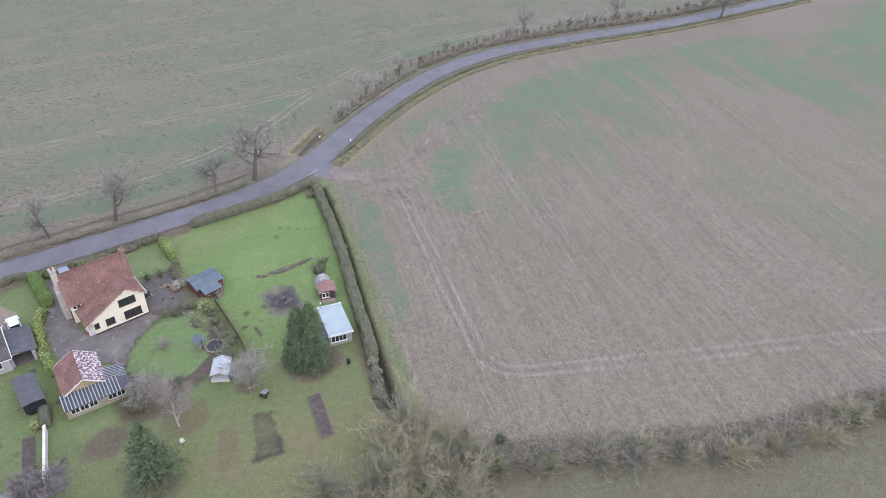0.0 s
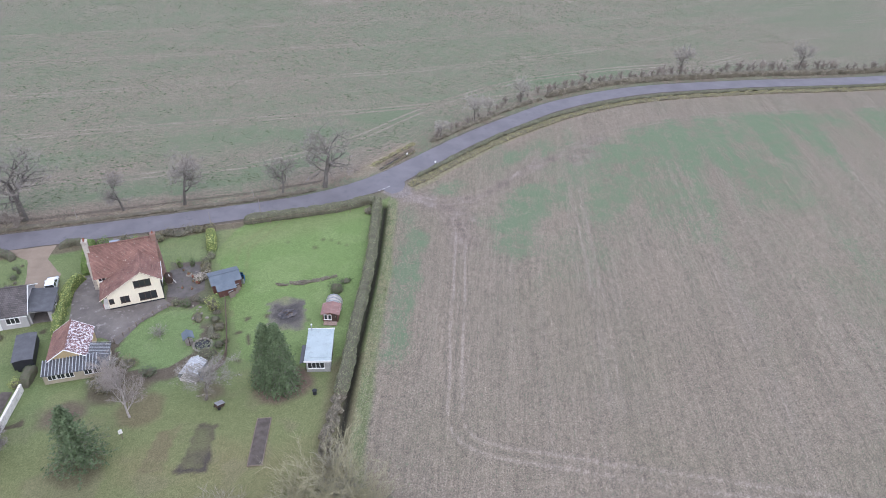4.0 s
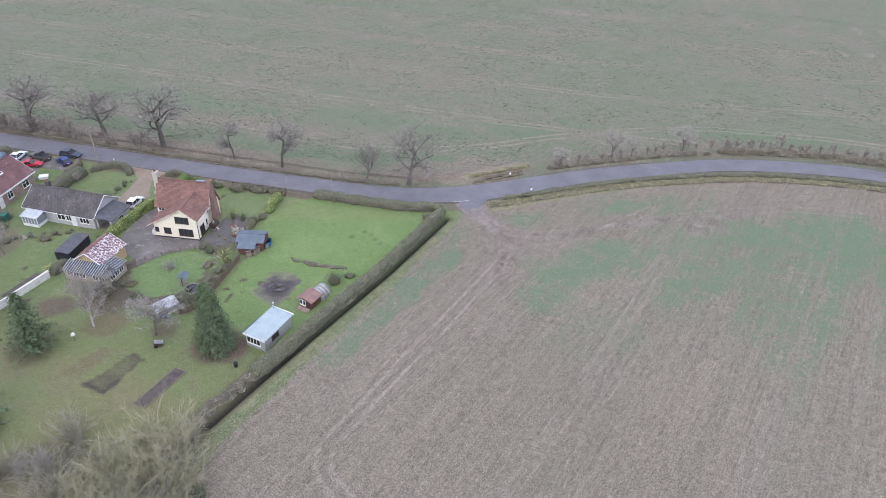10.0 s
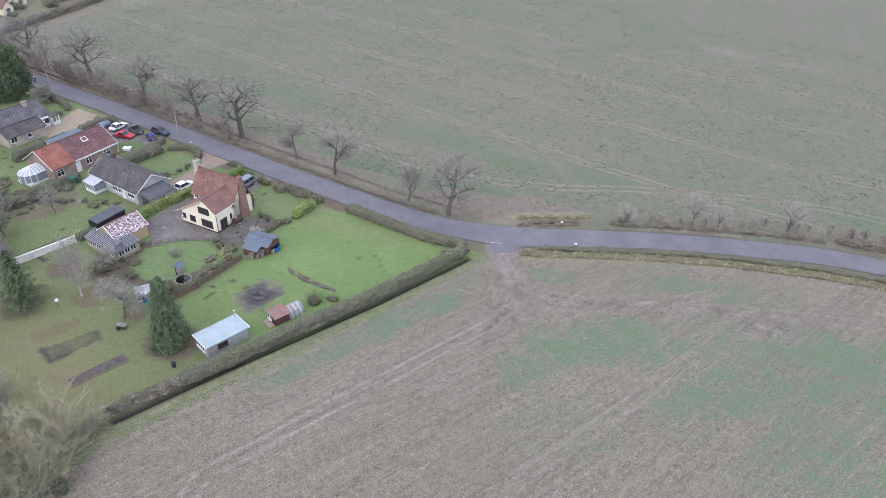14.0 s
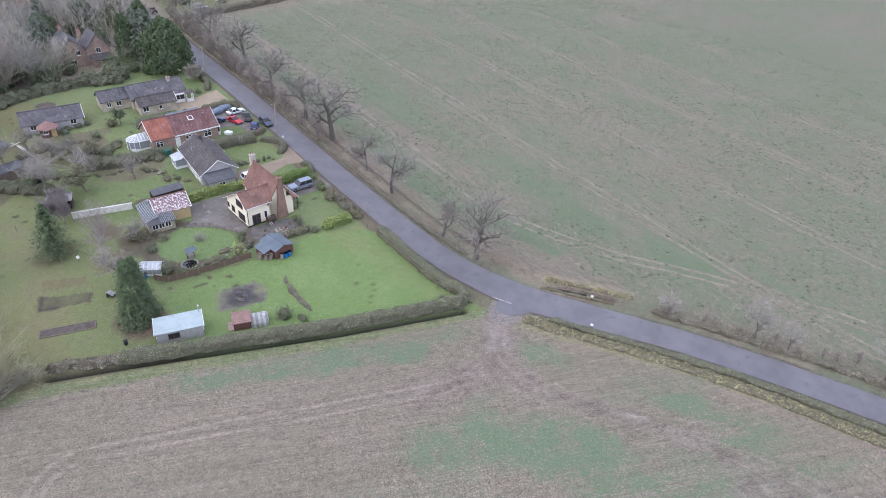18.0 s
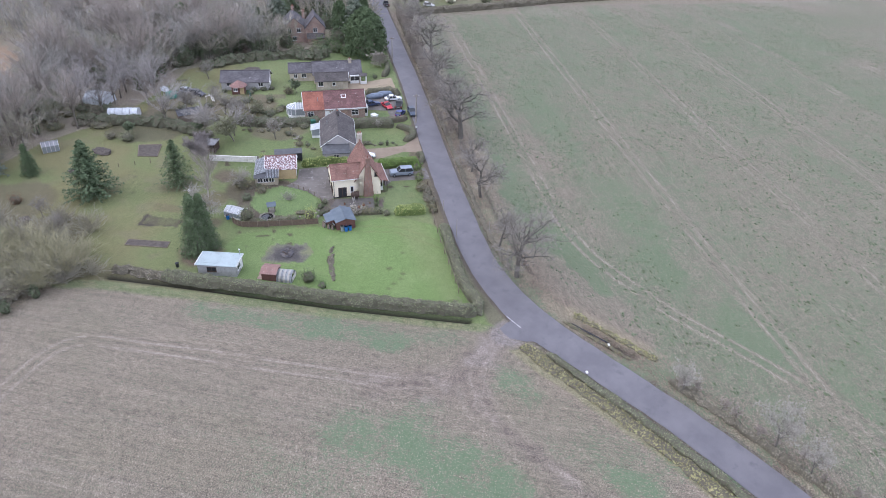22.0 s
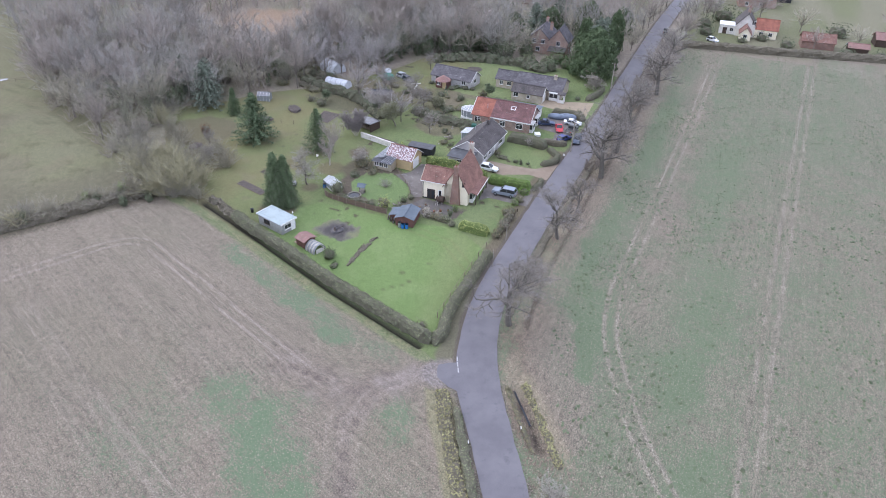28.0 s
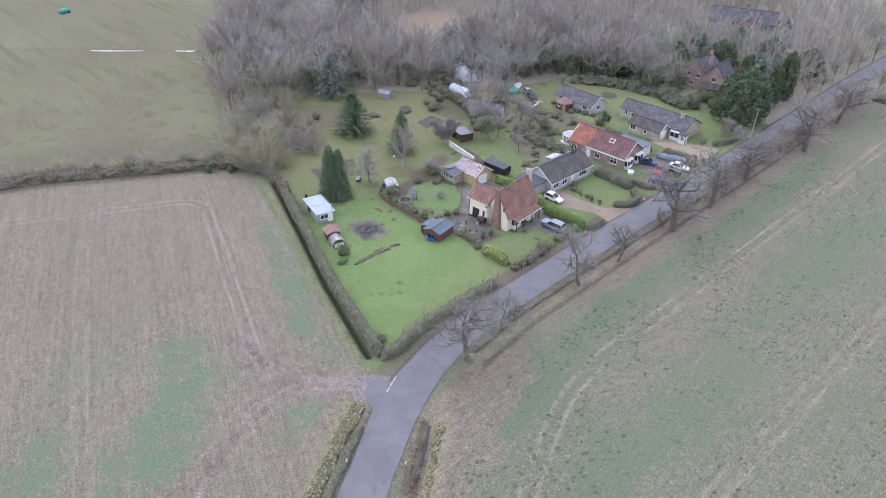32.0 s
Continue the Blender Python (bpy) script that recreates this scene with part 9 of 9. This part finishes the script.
part("roof", prism([(-0.24, 1.36), (0, 1.5), (0.24, 1.36)], -0.2, 0.2, "y"), WHITE_WALL, t)
t = thing("dustbin", "black dustbin by the hedge", "bin", -21.2, -46.2, 0, 0)
part("bin", drum(0.24, 0.3, 0, 0.75, 12), BLACK, t)
part("lid", drum(0.33, 0.1, 0.75, 0.85, 12), BLACK, t)


def bed(name, lab, outline, material, edging, z=0.03, seed=3):
    t = thing(name, lab, "garden bed")
    pts = [Vector((*p, 0)) for p in outline]
    for a, b in zip(pts, pts[1:] + pts[:1]):
        if edging:
            part("edging", rod((a.x, a.y, 0.06), (b.x, b.y, 0.06), 0.09, 4), edging, t)
    s = sheet("soil", outline, z, material, "", 0.06, seed)
    del s["kind"]
    s.parent = t
    return t


pond = thing("garden_pond", "small dark pond edged with pale stones", "pond", -35.4, -32.4, 0.0)
part("water", drum(1.15, 1.15, 0.0, 0.03, 18), WATER, pond)
for k in range(14):
    a = k * math.pi / 7
    part("stone", move(lump(0.30, 0.22, 0.2, 0.3, 40 + k % 3, 1), pose(1.3 * math.cos(a), 1.3 * math.sin(a), 0.0, rz=math.degrees(a) + 90)), STONE, pond)
bed("raised_bed", "long edged bed of bare dark soil", [(-28.9, -48.5), (-27.2, -48.8), (-29.0, -55.9), (-30.7, -55.6)], EARTH, WOOD, 0.1)
bed("vegetable_plot", "square dug vegetable plot on the back lawn", [(-64.0, -60.2), (-63.4, -56.2), (-69.4, -56.2), (-69.6, -61.0)], EARTH, WOOD, 0.04)
t = thing("ash_heap", "low heap of ash and charred sticks", "heap", -22.9, -28.7, 0.01)
part("mound", lump(1.4, 1.0, 0.16, 0.3, 6, 3), ASH, t)
rnd = random.Random(21)
for k in range(7):
    a = rnd.uniform(0, 6.28)
    part("stick", rod((rnd.uniform(-1, 1), rnd.uniform(-0.8, 0.8), 0.2), (rnd.uniform(-1.5, 1.5), rnd.uniform(-1.2, 1.2), 0.4), 0.03, 4), WOOD_DARK, t)
t = thing("round_bed", "dark round flower bed on the far lawn", "garden bed", -117.0, -39.5, -0.02)
part("soil", lump(2.2, 2.2, 0.2, 0.15, 9, 3), EARTH, t)
for k, (x, y, s) in enumerate(((-38.8, -75.0, 1.1), (-66.8, -68.0, 1.5), (-58.4, -70.6, 1.2))):
    t = thing("brush_heap", "low heap of cut brushwood on the grass", "heap", x, y, -0.03, k * 50, "brush heaps")
    part("mound", lump(1.5 * s, 1.0 * s, 0.5 * s, 0.3, 12 + k, 3), EARTH, t)
    for j in range(26):
        a = rnd.uniform(0, 6.28)
        p = Vector((1.3 * s * math.cos(a) * rnd.random(), 0.9 * s * math.sin(a) * rnd.random(), 0.42 * s))
        d = Vector((rnd.uniform(-0.8, 0.8), rnd.uniform(-0.8, 0.8), rnd.uniform(-0.15, 0.25))) * s
        part("stick", rod(p - d * 0.5, p + d * 0.5, 0.025, 4), TWIG_BROWN, t)
for k, (x, y, sx, sy, sz, mt, lab, rz) in enumerate(((-98.0, -58.0, 1.8, 1.5, 1.8, TARP_GREEN, "green sheeted hump by the parked cars", 0), (-103.0, -60.8, 2.2, 1.0, 0.9, TARP_WHITE, "grey-white sheeted boat by the trees", 30))):
    t = thing("covered_heap", lab, "covered heap", x, y, -0.03, rz, "sheeted heaps")
    part("sheet", lump(sx, sy, sz * 0.8, 0.3, 31 + k, 3), mt, t)
    part("weight", blocks((-sx * 0.9, -sy * 0.96, 0, -sx * 0.5, -sy * 0.9, 0.12)), WOOD, t)
for k, (x, y, rz, long, wide, high, lab) in enumerate(((-96.6, -75.2, 68, 6.4, 2.3, 2.7, "white plastic tunnel under the bare trees"), (-86.4, -67.2, 86, 6.8, 1.6, 2.1, "low white plastic tunnel by the bushes"))):
    t = thing("plastic_tunnel", lab, "polytunnel", x, y, -0.03, rz, "plastic tunnels")
    v, f = [], []
    for i in range(17):
        for j in range(11):
            a = math.pi * j / 10
            sag = 1 - 0.06 * math.sin(math.pi * i / 2) ** 2 + 0.05 * noise.noise(Vector((i * 0.7, j * 0.9, k * 5)))
            v.append((-long / 2 + long * i / 16, wide * math.cos(a) * sag, high * math.sin(a) ** 0.75 * sag))
            if i and j:
                f.append((11 * i + j, 11 * i + j - 1, 11 * i - 12 + j, 11 * i - 11 + j))
    f += [tuple(range(11)), tuple(range(176, 187))[::-1]]
    raw("cover", v, f, TARP_WHITE, t)
    for i in range(5):
        x0 = -long / 2 + long * i / 4
        for j in range(8):
            a, b = math.pi * j / 8, math.pi * (j + 1) / 8
            part("hoop", rod((x0, wide * 1.02 * math.cos(a), high * 1.02 * math.sin(a) ** 0.75), (x0, wide * 1.02 * math.cos(b), high * 1.02 * math.sin(b) ** 0.75), 0.035, 4), SHEET_GREY, t)
t = thing("greenhouse", "small old greenhouse frame by the wood", "greenhouse", -69.0, -78.6, 0, 20)
gable_walls(t, -1.1, 1.1, -1.6, 1.6, 1.4, 2.0, "y", PANE_LIGHT)
roof_pair(t, -1.1, 1.1, -1.6, 1.6, 1.4, 2.0, "y", SHEET_GREY, over=0.08, thick=0.04)
for k in range(5):
    for sx in (-1, 1):
        part("bar", rod((sx * 1.16, -1.6 + k * 0.8, 0), (sx * 1.16, -1.6 + k * 0.8, 1.4), 0.03, 4), WHITE_WALL, t)
        part("roof_bar", rod((sx * 1.18, -1.6 + k * 0.8, 1.42), (0, -1.6 + k * 0.8, 2.08), 0.03, 4), WHITE_WALL, t)
for x, y, rz, pt, lab in ((-100.4, -54.6, 70, (0.40, 0.42, 0.45), "old silver car by the back hedge"), (-98.6, -52.0, 60, (0.05, 0.05, 0.07), "old dark car by the back hedge")):
    car("old_car", lab, car_paint("old_paint", pt, 0.2), x, y, rz, 4.1, 1.65, 1.4, "hatch", "old cars")
t = thing("timber_pile", "pale planks piled crosswise on the grass", "timber", -97.2, -48.8, 0, 0)
for a, b in (((-1.6, -0.6, 0.2), (1.2, 0.7, 0.3)), ((-0.8, 1.0, 0.35), (0.6, -1.2, 0.3)), ((0.4, 0.2, 0.2), (3.6, 1.0, 0.25)), ((0.6, 0.6, 0.2), (3.8, 1.4, 0.3))):
    part("plank", rod(a, b, 0.12, 4), WHITE_WALL, t)
t = thing("garden_shed", "weathered grey shed at the back garden's edge", "shed", -83.0, -52.0, 0, 20)
gable_walls(t, -1.6, 1.6, -2.6, 2.6, 1.9, 2.7, "y", WOOD)
roof_pair(t, -1.6, 1.6, -2.6, 2.6, 1.9, 2.7, "y", FELT, over=0.2, thick=0.06)
door(t, 0.0, 2.6, 0, 1.0, 1.8, 90, WHITE_WALL)
t = thing("oil_tank", "green oil tank beside the brick bungalow", "tank", -76.8, -23.4, 0, 10)
part("tank", blocks((-1.1, -0.6, 0.35, 1.1, 0.6, 1.45), bevel=0.12), GREEN_TANK, t)
for k in (-0.8, 0.8):
    part("stand", blocks((k - 0.15, -0.5, 0, k + 0.15, 0.5, 0.35)), STONE, t)
t = thing("garden_swing", "green metal swing frame on the lawn", "swing", -94.6, -38.8, 0, 20)
for s in (-1, 1):
    for k in (-0.6, 0.6):
        part("leg", rod((s * 1.1, k, 0), (s * 1.1, 0, 1.9), 0.04, 5), GREEN_TANK, t)
part("bar", rod((-1.1, 0, 1.9), (1.1, 0, 1.9), 0.04, 5), GREEN_TANK, t)
part("seat", blocks((-0.3, -0.12, 0.5, 0.3, 0.12, 0.55)), BLACK, t)
for s in (-0.28, 0.28):
    part("chain", rod((s, 0, 0.52), (s, 0, 1.9), 0.015, 4), STEEL, t)
t = thing("white_box", "white upturned box on the front grass", "box", -80.0, -8.6, 0, 30)
part("box", blocks((-0.8, -0.6, 0, 0.8, 0.6, 0.55), bevel=0.06), WHITE, t)
part("lid", blocks((-0.85, -0.65, 0.55, 0.85, 0.65, 0.62)), WHITE, t)
t = thing("green_trailer", "bright green sheeted load far across the pasture", "covered heap", -35.0, -218.0, -0.03, 20)
part("load", lump(2.2, 1.2, 1.6, 0.15, 44, 3), TARP_GREEN, t, smooth=True)
part("wheel", drum(0.4, 0.4, -1.3, 1.3, 12, turn=Matrix.Translation((-1.0, 0, 0.4)) @ Matrix.Rotation(radians(90), 4, "X")), RUBBER, t)
sheet("puddle", [(-25.5, -168.0), (-31.0, -163.6), (-37.6, -158.0), (-37.0, -157.2), (-30.4, -162.4), (-25.0, -167.0)], 0.03, SKY_PUDDLE, "shallow flood water along the pasture fence", 0.3, 14)
sheet("puddle", [(-45.0, -152.0), (-48.0, -149.6), (-49.6, -148.0), (-48.6, -147.2), (-46.4, -148.8), (-44.6, -151.0)], 0.03, SKY_PUDDLE, "pool of flood water by the pasture fence", 0.3, 15)
bed("border_bed", "dark dug bed behind the whitewashed wall", [(-61.0, -34.8), (-59.6, -35.2), (-60.9, -42.0), (-62.2, -41.2)], EARTH, None, 0.03, 7)
rock = random.Random(33)
for k in range(26):
    x, y = (rock.uniform(-79, -64), rock.uniform(-29.5, -25.8)) if k < 16 else (rock.uniform(-37.8, -34.2), rock.uniform(-26.5, -22.5))
    t = thing("rockery_stone", "rounded pale rockery stone", "stone", x, y, -0.05, rock.uniform(0, 360), "rockery stones")
    s = rock.uniform(0.18, 0.42)
    part("stone", lump(s, s * 0.8, s * 0.8, 0.3, k, 2), STONE, t)
pots = random.Random(35)
for k in range(9):
    t = thing("plant_pot", "clay pot with a dead plant on the patio", "pot", pots.uniform(-39.6, -35.4), pots.uniform(-19.0, -13.0), 0.012, 0, "patio pots")
    s = pots.uniform(0.14, 0.26)
    part("pot", drum(s * 0.75, s, 0, s * 1.6, 10), TILE_ORANGE, t)
    raw("plant", *leaf_clump(k + 300, 40, s * 1.3, s * 1.3, s * 3.4, 0.16), LEAF_HEATH, t)
